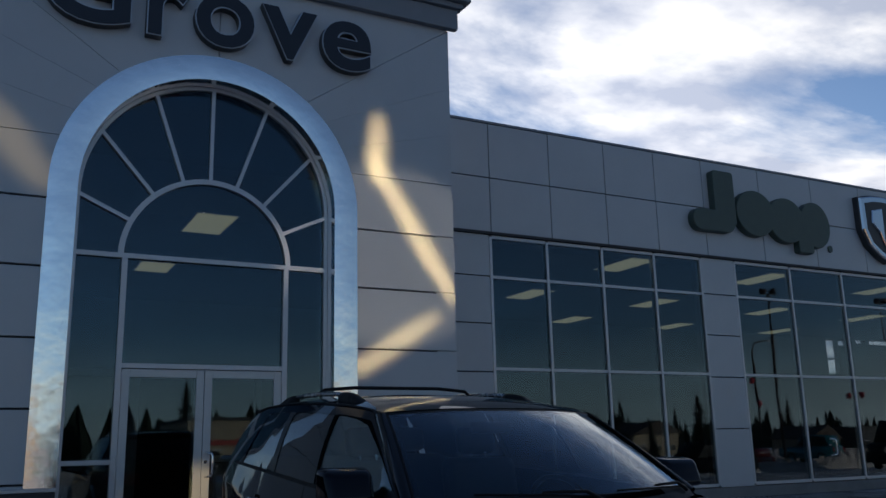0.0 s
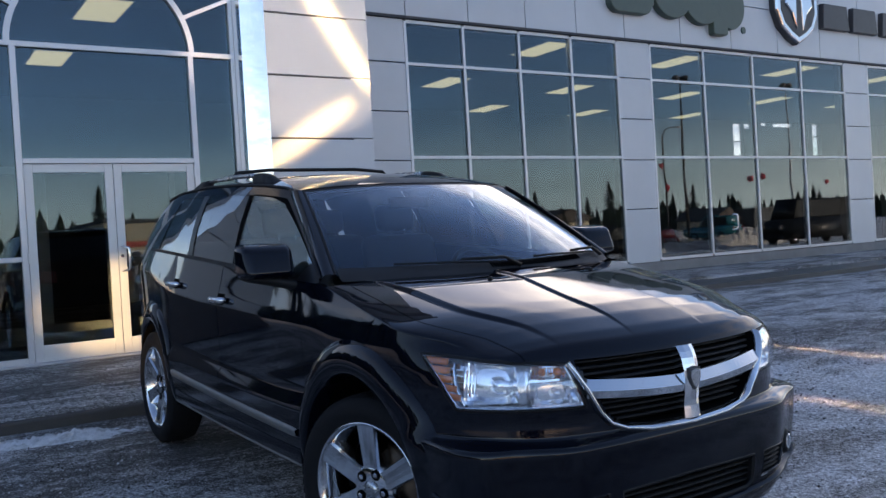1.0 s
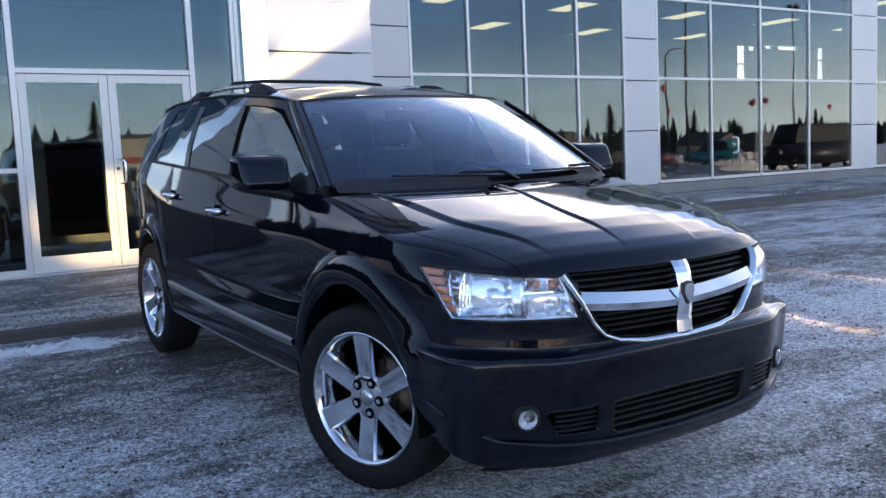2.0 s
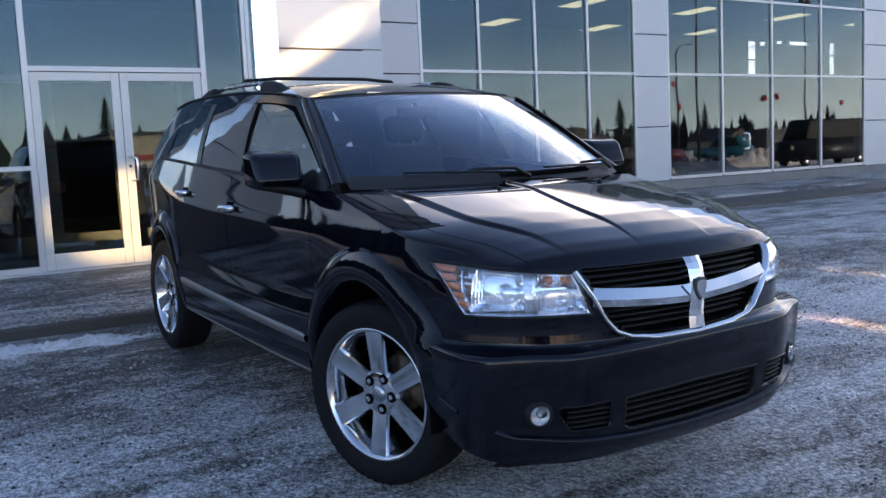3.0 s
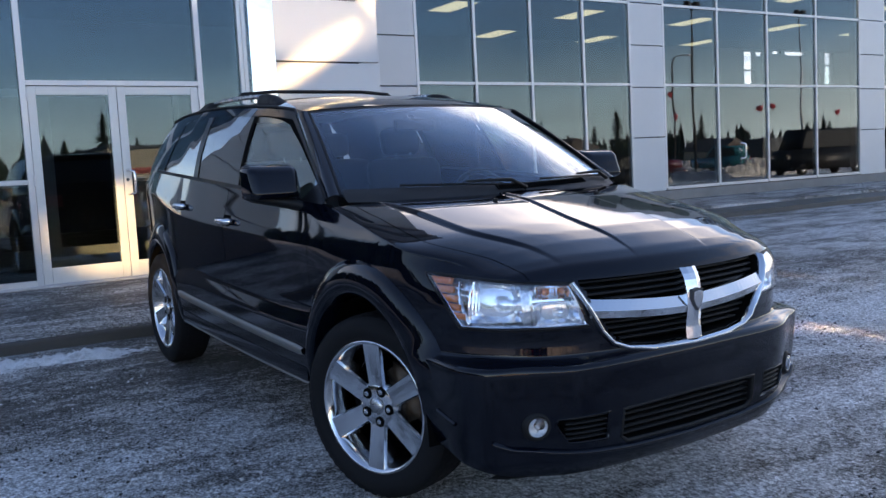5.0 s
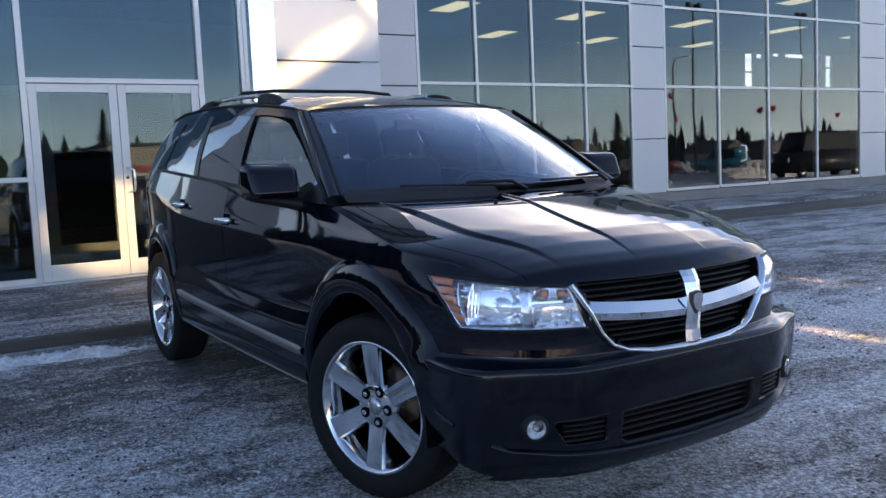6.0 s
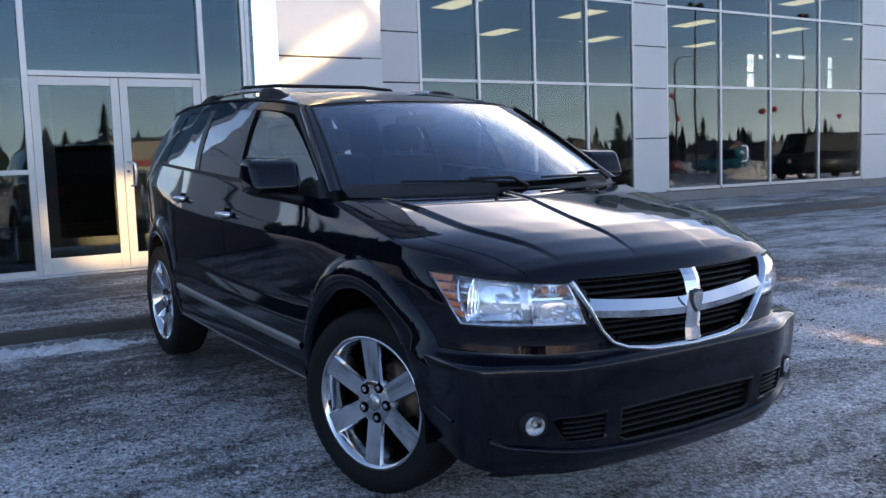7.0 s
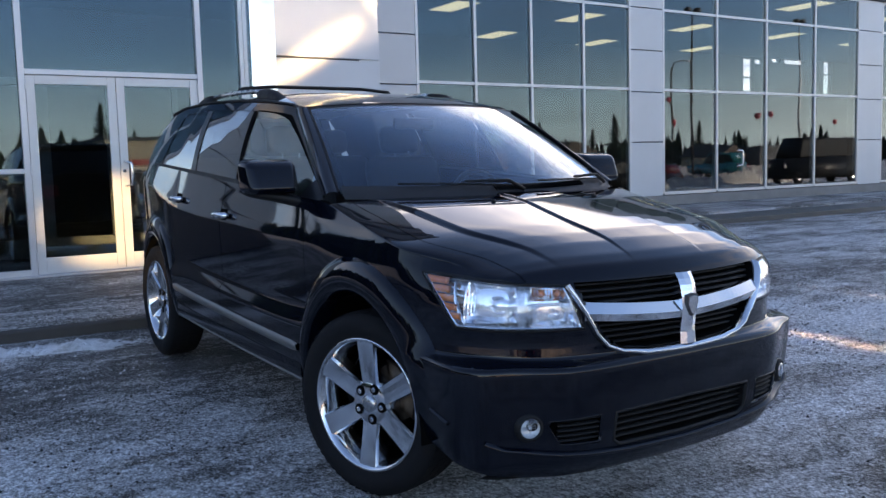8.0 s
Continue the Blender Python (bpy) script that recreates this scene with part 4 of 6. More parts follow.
def skin(s, z, off=0.0, side=-1):
    """A point of the lower body."""
    x, y, nx, ny = plan_at(s)
    d = off - inset(y, z) + corner_swell(y, z)
    return Vector((side * max(0.0, x + nx * d), y + ny * d, z))


def belt(y):
    return 1.132 + 0.046 * y


TOPLINE = [(-0.94, 0.905), (-0.80, 0.912), (-0.70, 0.925), (-0.62, 0.945), (-0.52, 0.966), (-0.35, 0.998), (-0.15, 1.040), (0.10, 1.094), (0.30, 1.144)]
REARLINE = [(2.8, 1.26), (3.5, 1.16), (3.95, 1.10)]


def z_top(y):
    if y < 0.30:
        return along(TOPLINE, y)
    return belt(y) if y < 2.8 else along(REARLINE, y)


ARCHES = ((-0.02, 0.420, 0.450), (2.87, 0.415, 0.440))
HUB = 0.365
LOW = [(-0.95, 0.235), (-0.80, 0.25), (-0.72, 0.275), (-0.55, 0.32), (-0.42, 0.34), (3.2, 0.34), (3.4, 0.36), (3.9, 0.40)]


def z_low(y):
    for c, a, b in ARCHES:
        k = 1 - ((y - c) / a) ** 2
        if k > 0:
            return HUB + b * math.sqrt(k)
    return along(LOW, y)


def grid_faces(bm, g, keep=None, flip=False):
    vs = [[bm.verts.new(p) for p in row] for row in g]
    for i in range(len(vs) - 1):
        for j in range(len(vs[0]) - 1):
            if keep is None or keep(i, j):
                q = (vs[i][j], vs[i + 1][j], vs[i + 1][j + 1], vs[i][j + 1])
                if len({v.co.to_tuple(5) for v in q}) >= 3:
                    bm.faces.new(q[::-1] if flip else q)
    return bm


def clean(bm):
    bmesh.ops.remove_doubles(bm, verts=bm.verts, dist=0.0004)
    bmesh.ops.delete(bm, geom=[v for v in bm.verts if not v.link_faces], context="VERTS")
    bmesh.ops.recalc_face_normals(bm, faces=bm.faces)
    return bm


def inside(poly, x, y):
    r = False
    for (a, b), (c, d) in zip(poly, poly[1:] + poly[:1]):
        if (b > y) != (d > y) and x < (c - a) * (y - b) / (d - b) + a:
            r = not r
    return r


SX = {x: s_at_x(x) for x in (0.30, 0.33, 0.40, 0.43, 0.45, 0.47, 0.50, 0.52, 0.56, 0.60, 0.65, 0.70, 0.72, 0.76, 0.795, 0.82)}
LAMP = [(1.098, 0.934), (1.05, 0.885), (0.998, 0.835), (0.935, 0.755), (0.688, 0.757), (0.452, 0.754), (0.482, 0.83), (0.511, 0.899), (0.82, 0.917)]
GRILLE = [(0, 0.665), (0.20, 0.668), (0.31, 0.682), (0.37, 0.72), (0.44, 0.83), (SX[0.47], 0.899), (SX[0.47], 0.93), (0, 0.93)]
INTAKE = [(0, 0.335), (0.315, 0.340), (0.345, 0.362), (0.340, 0.462), (0, 0.470)]
VENT = [(0.405, 0.368), (0.555, 0.374), (0.597, 0.440), (0.592, 0.460), (0.40, 0.466)]

suv = empty("suv", pose(2.385, 3.07, -0.040, math.degrees(math.atan(0.0283)), 0, 0.4), "parked black five-door family suv with chrome wheels, slightly dusty", "car")


LEVELS = [0.40 + 0.0125 * i for i in range(15)] + [0.590, 0.606, 0.622, 0.630, 0.638, 0.646, 0.653, 0.660, 0.666, 0.672, 0.678, 0.686] + [0.694 + 0.0128 * i for i in range(17)]


def nose_rows(a, b):
    """Heights for a column of the nose: level lines between the lower lip and the upper edge."""
    return [lerp(a, 0.388, i / 12) for i in range(13)] + LEVELS + [lerp(0.899, b, (i + 1) / 8) for i in range(8)]


def body_patch(name, s0, s1, step, rows, side, material=PAINT, holes=(), off=0.0, gap=0.003, r0=0.0, r1=1.0):
    n = max(2, int((s1 - s0) / step))
    ss = [s0 + gap + (s1 - s0 - 2 * gap) * i / n for i in range(n + 1)]
    cols = []
    for s in ss:
        y = plan_at(s)[1]
        a, b = z_low(y), z_top(y)
        cols.append([skin(s, z, off, side) for z in (nose_rows(a, b) if rows == 0 else [lerp(a, b, lerp(r0, r1, j / rows)) for j in range(rows + 1)])])
    keep = None
    if holes:
        def keep(i, j):
            s = (ss[i] + ss[i + 1]) / 2
            z = (cols[i][j].z + cols[i + 1][j + 1].z) / 2
            return not any(inside(h, s, z) for h in holes)
    return grid_faces(bmesh.new(), cols, keep, side > 0)


def joined(a, b):
    """Both halves in one mesh."""
    me = bpy.data.meshes.new("half")
    b.to_mesh(me)
    a.from_mesh(me)
    b.free()
    bpy.data.meshes.remove(me)
    return clean(a)


S_F, S_D1, S_D2, S_D3 = s_at_y(-0.428), s_at_y(0.40), s_at_y(1.45), s_at_y(2.36)
part("front_bumper", joined(*[body_patch("b", 0, S_F, 0.011, 0, k, holes=(LAMP, GRILLE, INTAKE, VENT), gap=0.0) for k in (-1, 1)]), PAINT, suv, "", True)
for k in (-1, 1):
    part("fender", clean(body_patch("f", S_F, S_D1, 0.014, 26, k, gap=0.0)), PAINT, suv, "", True)
    part("front_door", clean(body_patch("f", S_D1, S_D2, 0.03, 26, k)), PAINT, suv, "", True)
    part("rear_door", clean(body_patch("f", S_D2, S_D3, 0.03, 26, k)), PAINT, suv, "", True)
    part("quarter_panel", clean(body_patch("f", S_D3, LEN, 0.02, 26, k, gap=0.0)), PAINT, suv, "", True)
    part("inner_side", clean(body_patch("f", s_at_y(-0.3), s_at_y(3.3), 0.03, 8, k, off=-0.02)), UNDER, suv, "", True)

# hood, fender tops and the gap between them
HOOD_C = [(-0.90, 0.905), (-0.872, 0.93), (-0.84, 0.958), (-0.79, 0.983), (-0.70, 1.012), (-0.5, 1.058), (-0.2, 1.122), (0.0, 1.150), (0.1, 1.158)]


def wiper_line(u):
    return Vector((0.766 * u, 0.045 + 0.245 * u * u, 1.162 + 0.012 * u * u))


def hood_at(u, p):
    """u across, -1 to 1; p from the nose to the windscreen."""
    au = abs(u)
    sf = SX[0.70] * au
    f = skin(sf, z_top(plan_at(sf)[1]), 0, 1)
    w = wiper_line(au)
    sf1 = SX[0.70]
    se = lerp(sf1, s_at_y(0.275), p)
    edge = skin(se, z_top(plan_at(se)[1]), 0, 1)
    f1 = skin(sf1, z_top(plan_at(sf1)[1]), 0, 1)
    y = lerp(f.y, w.y, p) + (edge.y - lerp(f1.y, wiper_line(1).y, p)) * au ** 6
    xw = lerp(lerp(f.x, edge.x * au, min(1, p * 4)), edge.x, au ** 14)
    yc = lerp(-0.875, 0.045, p)
    zc = along(HOOD_C, yc)
    ze = edge.z
    t = 1 - au ** 5.2
    z = lerp(ze, zc, t)
    k = min(1, p / 0.05)
    z = lerp(f.z, z, math.sqrt(max(0.0, 1 - (1 - k) ** 2)))
    # the raised dome, with two edges that draw together towards the nose, and an outer crease
    e1 = lerp(0.25, 0.15, p)
    e2 = lerp(0.66, 0.76, p)
    fade = min(1, max(0, (p - 0.04) / 0.25))
    z += 0.009 * fade * (1 - soft_step((au - e1) / 0.018))
    z += 0.011 * fade * (1 - soft_step((au - e2) / 0.030)) * min(1, max(0, (1.08 - p) / 0.3))
    return Vector((math.copysign(xw, u) if u else 0, y, z))


def hood_patch(u0, u1, nu, p0=0.0, p1=0.985, npp=44, drop=0.0):
    g = [[hood_at(lerp(u0, u1, i / nu), lerp(p0, p1, (j / npp) ** 1.35)) - Vector((0, 0, drop)) for j in range(npp + 1)] for i in range(nu + 1)]
    bm = grid_faces(bmesh.new(), g)
    bmesh.ops.remove_doubles(bm, verts=bm.verts, dist=0.0003)
    bmesh.ops.recalc_face_normals(bm, faces=bm.faces)
    if sum(f.normal.z for f in bm.faces) < 0:
        bmesh.ops.reverse_faces(bm, faces=bm.faces)
    return bm


hood = part("hood", hood_patch(-0.885, 0.885, 380, npp=60), PAINT, suv, "", True)
for k in (-1, 1):
    part("fender_top", hood_patch(k * 0.8895, k, 14), PAINT, suv, "", True)
    part("hood_gap", hood_patch(k * 0.86, k * 0.92, 6, drop=0.009), PAINT, suv, "", True)
    nz = bmesh.new()
    add_lathe(nz, [(0.0, 0.012), (0.008, 0.010), (0.011, 0.0)], 10, "z")
    o = part("washer_nozzle", nz, TRIM, suv)
    o.location = hood_at(k * 0.33, 0.79)

# windscreen, roof and sides of the cabin
ROOF_Z = [(0.78, 1.520), (0.95, 1.566), (1.1, 1.590), (1.3, 1.610), (1.7, 1.634), (2.2, 1.645), (2.8, 1.635), (3.2, 1.60), (3.5, 1.55)]
ROOF_X = [(0.78, 0.600), (0.95, 0.618), (1.1, 0.635), (1.5, 0.655), (2.4, 0.655), (3.0, 0.62), (3.5, 0.56)]


def roof_at(u, p):
    au = abs(u)
    y = lerp(0.800 + 0.12 * au * au, 3.46 - 0.26 * au * au, p)
    z = eased(ROOF_Z, y) + 0.052 * (1 - au ** 2.4)
    return Vector((eased(ROOF_X, y) * u, y, z))


def screen_at(u, v):
    a, b = wiper_line(u) + Vector((0, 0.02, 0.0)), roof_at(u, 0)
    q = a.lerp(b, v)
    return q + Vector((0, -0.5, 0.85)) * (0.026 * 4 * v * (1 - v) * (1 - 0.5 * u * u))


def up_grid(f, nu, nv, u0, u1, v0, v1):
    return [[f(lerp(u0, u1, i / nu), lerp(v0, v1, j / nv)) for j in range(nv + 1)] for i in range(nu + 1)]


def shell_of(g, thick=0.006):
    bm = clean(grid_faces(bmesh.new(), g))
    if sum(f.normal.z * f.calc_area() for f in bm.faces) < 0:
        bmesh.ops.reverse_faces(bm, faces=bm.faces)
    return bm


def thick_pane(g, depth, inward, edge=False):
    """A pane with two faces and an edge."""
    bm = bmesh.new()
    a = [[bm.verts.new(p) for p in row] for row in g]
    b = [[bm.verts.new(p + inward * depth) for p in row] for row in g]
    n, m = len(g) - 1, len(g[0]) - 1
    for L, fl in ((a, False), (b, True)):
        for i in range(n):
            for j in range(m):
                q = (L[i][j], L[i + 1][j], L[i + 1][j + 1], L[i][j + 1])
                bm.faces.new(q[::-1] if fl else q)
    rim = [(i, 0) for i in range(n)] + [(n, j) for j in range(m)] + [(i, m) for i in range(n, 0, -1)] + [(0, j) for j in range(m, 0, -1)]
    for (i, j), (k, l) in zip(rim, rim[1:] + rim[:1]) if edge else ():
        bm.faces.new((a[i][j], a[k][l], b[k][l], b[i][j]))
    if edge:
        bmesh.ops.recalc_face_normals(bm, faces=bm.faces)
        return bm
    bm.normal_update()
    bm.faces.ensure_lookup_table()
    if sum(f.normal.dot(inward) for f in bm.faces[:n * m]) > 0:
        bmesh.ops.reverse_faces(bm, faces=bm.faces)
    return bm


windscreen = part("windscreen", thick_pane(up_grid(screen_at, 24, 16, -0.995, 0.995, 0.0, 0.985), 0.005, Vector((0, 0.6, -0.8))), SCREEN_GLASS, suv, "", True)
windscreen.visible_shadow = False
part("roof", shell_of(up_grid(roof_at, 28, 40, -1, 1, 0.012, 1)), PAINT, suv, "", True)
part("screen_header", shell_of(up_grid(lambda u, v: screen_at(u, lerp(0.975, 1.0, v)) + Vector((0, 0.004, 0.002)), 24, 2, -1, 1, 0, 1)), TRIM, suv, "", True)
part("roof_front_gap", shell_of(up_grid(lambda u, v: roof_at(u, lerp(0, 0.02, v)) - Vector((0, 0, 0.006)), 24, 2, -1, 1, 0, 1)), UNDER, suv)

A0Y, A1Y = 0.335, 1.0


def side_x(y, v, k):
    """The cabin's side: v from the belt to the roof's edge."""
    yt = max(y, A0Y)
    base_x = abs(skin(s_at_y(min(y, 3.25)), belt(y), 0, 1).x)
    if yt < A1Y:
        t = (yt - A0Y) / (A1Y - A0Y)
        zt = lerp(belt(A0Y) + 0.012, eased(ROOF_Z, A1Y), t)
        xt = lerp(base_x - 0.022, eased(ROOF_X, A1Y), t ** 0.9)
    else:
        zt, xt = eased(ROOF_Z, y), eased(ROOF_X, y)
    h = zt - belt(y)
    return Vector((k * (lerp(base_x, xt, v) + 0.05 * h * 4 * v * (1 - v)), y, lerp(belt(y), zt, v)))


def side_patch(k, b0, t0, b1, t1, v0, v1, n=16, m=8, off=0.0):
    return [[side_x(lerp(lerp(b0, t0, v), lerp(b1, t1, v), i / n), v, k) + Vector((k * off, 0, 0)) for v in (lerp(v0, v1, j / m) for j in range(m + 1))] for i in range(n + 1)]


VT = 0.87


def corner_v(y):
    return VT - 0.05 * math.exp(-((y - 0.97) / 0.13) ** 2) - 0.03 * min(1, max(0, (0.97 - y) / 0.2))


for k in (-1, 1):
    def sp(name, g, mat_, label=""):
        return part(name, clean(grid_faces(bmesh.new(), g)), mat_, suv, label, True)
    sp("roof_side", side_patch(k, A0Y, A0Y, 3.22, 3.22, VT, 1.0, 60, 4), PAINT)
    sp("mirror_sail", side_patch(k, A0Y, A0Y, 0.52, 0.46, 0.0, VT, 8, 6), PILLAR)
    sp("window_trim", side_patch(k, 0.50, 0.52, 2.95, 2.9, 0.0, 0.045, 40, 2, 0.003), TRIM)
    sp("b_pillar", side_patch(k, 1.270, 1.405, 1.315, 1.455, 0.045, VT, 4, 8), UNDER)
    sp("c_pillar", side_patch(k, 2.02, 2.10, 2.10, 2.18, 0.045, VT, 4, 8), PILLAR)
    sp("d_pillar", side_patch(k, 2.78, 2.62, 3.22, 3.22, 0.0, VT, 10, 8), PAINT)
    sp("quarter_top", side_patch(k, 2.79, 2.79, 3.22, 3.22, -0.36, 0.0, 10, 4, -0.003), PAINT)
    inw = Vector((-k, 0, -0.2)).normalized()
    # the door frame rounds off the front window's upper corner
    ys_ = [0.46 + 0.032 * i for i in range(30)]
    sp("window_corner", [[side_x(y, lerp(corner_v(y), VT + 0.01, j / 3), k) + Vector((k * 0.001, 0, 0)) for j in range(4)] for y in ys_], UNDER)
    for name, a, m_ in (("front_window", (0.52, 0.46, 1.270, 1.405), CAR_GLASS), ("rear_window", (1.315, 1.455, 2.02, 2.10), PRIVACY), ("quarter_window", (2.10, 2.18, 2.78, 2.62), PRIVACY)):
        w = part(name, thick_pane(side_patch(k, *a, 0.045, VT, 14, 8, -0.004), 0.004, inw), m_, suv, "", True)
        w.visible_shadow = False
    # A-pillar between screen and side
    ap = []
    for i in range(13):
        v = i / 12
        y = lerp(A0Y, A1Y, v)
        q0 = screen_at(k * 0.99, lerp(0.0, 0.985, v)) + Vector((0, 0, 0.003))
        q2 = side_x(y, 0.93 if v > 0.05 else 1.0, k)
        mid = (q0 + q2) / 2 + Vector((k * 0.016, -0.012, 0.014))
        ap.append([q0, (q0 + mid) / 2 + Vector((k * 0.004, -0.004, 0.004)), mid, (mid + q2) / 2 + Vector((k * 0.004, 0, 0.004)), q2])
    sp("a_pillar", ap, PAINT)
    part("pillar_seal", tube([Vector(r[0]) + Vector((k * 0.006, 0, 0.004)) for r in ap], 0.006, 6), TRIM, suv)
    part("drip_moulding", tube([side_x(y, 0.985, k) + Vector((k * 0.002, 0, 0.004)) for y in [A0Y + 0.1 * i for i in range(29)]], 0.007, 6), TRIM, suv)


# tailgate, with its window, spoiler and lamps
def tail_at(u, v):
    s = LEN - abs(u) * (LEN - s_at_y(3.25))
    q = skin(s, z_top(plan_at(s)[1]), 0, 1)
    q = Vector((math.copysign(q.x, u) if u else 0, q.y, q.z))
    t = roof_at(u * 0.995, 1.0)
    return q.lerp(t, v) + Vector((0, 0.05 * 4 * v * (1 - v), 0))


part("tailgate", clean(grid_faces(bmesh.new(), up_grid(tail_at, 24, 14, -1, 1, 0, 1))), PAINT, suv, "", True)
# unseen sheet added inside the tailgate to block light leaking through panel gaps
part("leak_blocker", clean(grid_faces(bmesh.new(), [[p + Vector((0, -0.05, -0.01)) for p in r] for r in up_grid(tail_at, 12, 8, -0.90, 0.90, 0.0, 0.97)])), UNDER, suv)
part("tailgate_window", clean(grid_faces(bmesh.new(), [[p + Vector((0, 0.006, 0.003)) for p in r] for r in up_grid(tail_at, 20, 8, -0.78, 0.78, 0.22, 0.86)])), PILLAR, suv, "", True)
sp_g = []
for i in range(21):
    u = -1 + 0.1 * i
    a = roof_at(u * 0.97, 0.955) + Vector((0, 0, 0.004))
    b = a + Vector((0, 0.20 - 0.06 * u * u, -0.004))
    c = b + Vector((0, 0.0, -0.03))
    d = a + Vector((0, 0.05, -0.07))
    sp_g.append([a, (a + b) / 2 + Vector((0, 0, 0.012)), b, c, d])
part("spoiler", clean(grid_faces(bmesh.new(), sp_g)), PAINT, suv, "", True)
for k in (-1, 1):
    part("tail_lamp", thick_pane([[skin(lerp(s_at_y(3.50), LEN - 0.35, i / 8), lerp(0.92, 1.08, j / 4), 0.008, k) for j in range(5)] for i in range(9)], 0.006, Vector((0, -1, 0)), True), RED_LENS, suv, "red tail lamp", True)
# side trim: wheel-arch flares, silver moulding, sill, handles
for c, a, b in ARCHES:
    for k in (-1, 1):
        g = []
        for i in range(57):
            t = math.pi * ((0.125 if c < 1 else -0.02) + (0.895 if c < 1 else 1.04) * i / 56)
            row = []
            lead = 1.15 if c < 1 and math.cos(t) > 0 else 0.70
            for r, o in ((-0.02, -0.045), (-0.004, 0.010), (0.004, 0.024), (0.018, 0.031), (0.045, 0.034), (0.075, 0.030), (0.105, 0.020), (0.128, 0.007), (0.139, -0.014)):
                y = c - (a + r * lead) * math.cos(t)
                z = HUB + (b + r) * math.sin(t)
                if math.sin(t) < 0:
                    z = HUB + 0.6 * math.sin(t)
                o -= 0.85 * corner_swell(y, z)
                row.append(skin(s_at_y(y), max(z, 0.30), o, k))
            g.append(row)
        part("wheel_arch_flare", clean(grid_faces(bmesh.new(), g)), PAINT, suv, "", True)
        wl_g = []
        for i in range(25):
            t = math.pi * i / 24
            wl_g.append([Vector((k * x, c - (a + 0.02) * math.cos(t), HUB - 0.05 + (b + 0.03) * math.sin(t))) for x in (0.845, 0.72, 0.55, 0.50)] + [Vector((k * 0.50, c, HUB - 0.1))])
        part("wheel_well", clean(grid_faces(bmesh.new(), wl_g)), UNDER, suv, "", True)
for k in (-1, 1):
    ms = [lerp(s_at_y(0.46), s_at_y(2.34), i / 40) for i in range(41)]
    g = []
    for i, s in enumerate(ms):
        zz = lerp(0.506, 0.536, i / 40)
        hw = 0.022 if 0 < i < 40 else 0.016
        g.append([skin(s, zz - hw, 0.002, k), skin(s, zz - hw * 0.85, 0.013, k), skin(s, zz + hw * 0.8, 0.015, k), skin(s, zz + hw, 0.002, k)])
    part("side_moulding", clean(grid_faces(bmesh.new(), g)), MOULDING, suv, "dull silver side moulding", True)
    g = [[skin(s, z, o, k) for z, o in ((0.345, -0.02), (0.345, 0.012), (0.37, 0.018), (0.40, 0.012), (0.43, 0.002))] for s in ms]
    # highlight on the black sill's lower edge, put in as a silver strip
    part("sill_highlight", clean(grid_faces(bmesh.new(), [[skin(s, z, o, k) for z, o in ((0.352, 0.010), (0.355, 0.020), (0.364, 0.021), (0.368, 0.012))] for s in ms])), MOULDING, suv, "dull silver strip drawn as the highlight along the sill edge", True)
    part("sill", clean(grid_faces(bmesh.new(), g)), PAINT, suv, "", True)
    for hy in (1.40, 2.24):
        hz = 1.030 + 0.056 * (hy - 1.40)
        s = s_at_y(hy)
        part("handle_cup", thick_pane([[skin(s + 0.05 * (i / 6 - 0.5) * 2, hz + 0.028 * (j / 3 - 0.5) * 2, 0.002, k) for j in range(4)] for i in range(7)], 0.004, Vector((-k, 0, 0)), True), UNDER, suv)
        part("door_handle", add_tube(bmesh.new(), [skin(s + d, hz, o, k) for d, o in ((-0.10, 0.004), (-0.085, 0.030), (-0.04, 0.042), (0.02, 0.042), (0.06, 0.032), (0.075, 0.004))], [0.014, 0.017, 0.017, 0.017, 0.016, 0.012], 10), CHROME, suv, "chrome door handle", True)
    # mirror
    mir = add_box(bmesh.new(), -0.124, -0.10, -0.077, 0.124, 0.035, 0.077)
    bmesh.ops.bevel(mir, geom=list(mir.edges), offset=0.034, segments=6, profile=0.5, affect="EDGES")
    for q in mir.verts:
        f = (0.035 - q.co.y) / 0.135
        q.co.x, q.co.z = q.co.x * (1 - 0.14 * f * f), q.co.z * (1 - 0.16 * f * f) - 0.006 * f
        q.co.y += 0.42 * q.co.z * f
        q.co += Vector((k * 0.955, 0.63, 1.246))
    part("door_mirror", mir, PAINT, suv, "black door mirror", True)
    part("mirror_glass", thick_pane([[Vector((k * (0.955 + 0.11 * (i / 6 * 2 - 1)), 0.668, 1.246 + 0.07 * (j / 4 * 2 - 1))) for j in range(5)] for i in range(7)], 0.003, Vector((0, -1, 0)), True), CHROME, suv)
    g = []
    for x, y, z, hy, hz in ((0.79, 0.53, 1.118, 0.070, 0.026), (0.83, 0.55, 1.128, 0.070, 0.026), (0.88, 0.585, 1.145, 0.062, 0.025), (0.95, 0.61, 1.160, 0.058, 0.022), (1.03, 0.625, 1.172, 0.050, 0.016), (1.066, 0.63, 1.182, 0.030, 0.008)):
        g.append([Vector((k * x, y + hy * math.cos(t), z + hz * math.copysign(abs(math.sin(t)) ** 0.7, math.sin(t)))) for t in [2 * math.pi * i / 16 for i in range(17)]])
    part("mirror_arm", clean(grid_faces(bmesh.new(), g)), TRIM, suv, "", True)
    # roof rail: low wedge feet and a slim bar close to the roof
    rail = [(k * 0.550, 1.60, 1.674), (k * 0.548, 1.80, 1.688), (k * 0.548, 2.0, 1.694), (k * 0.546, 2.30, 1.694), (k * 0.542, 2.50, 1.684)]
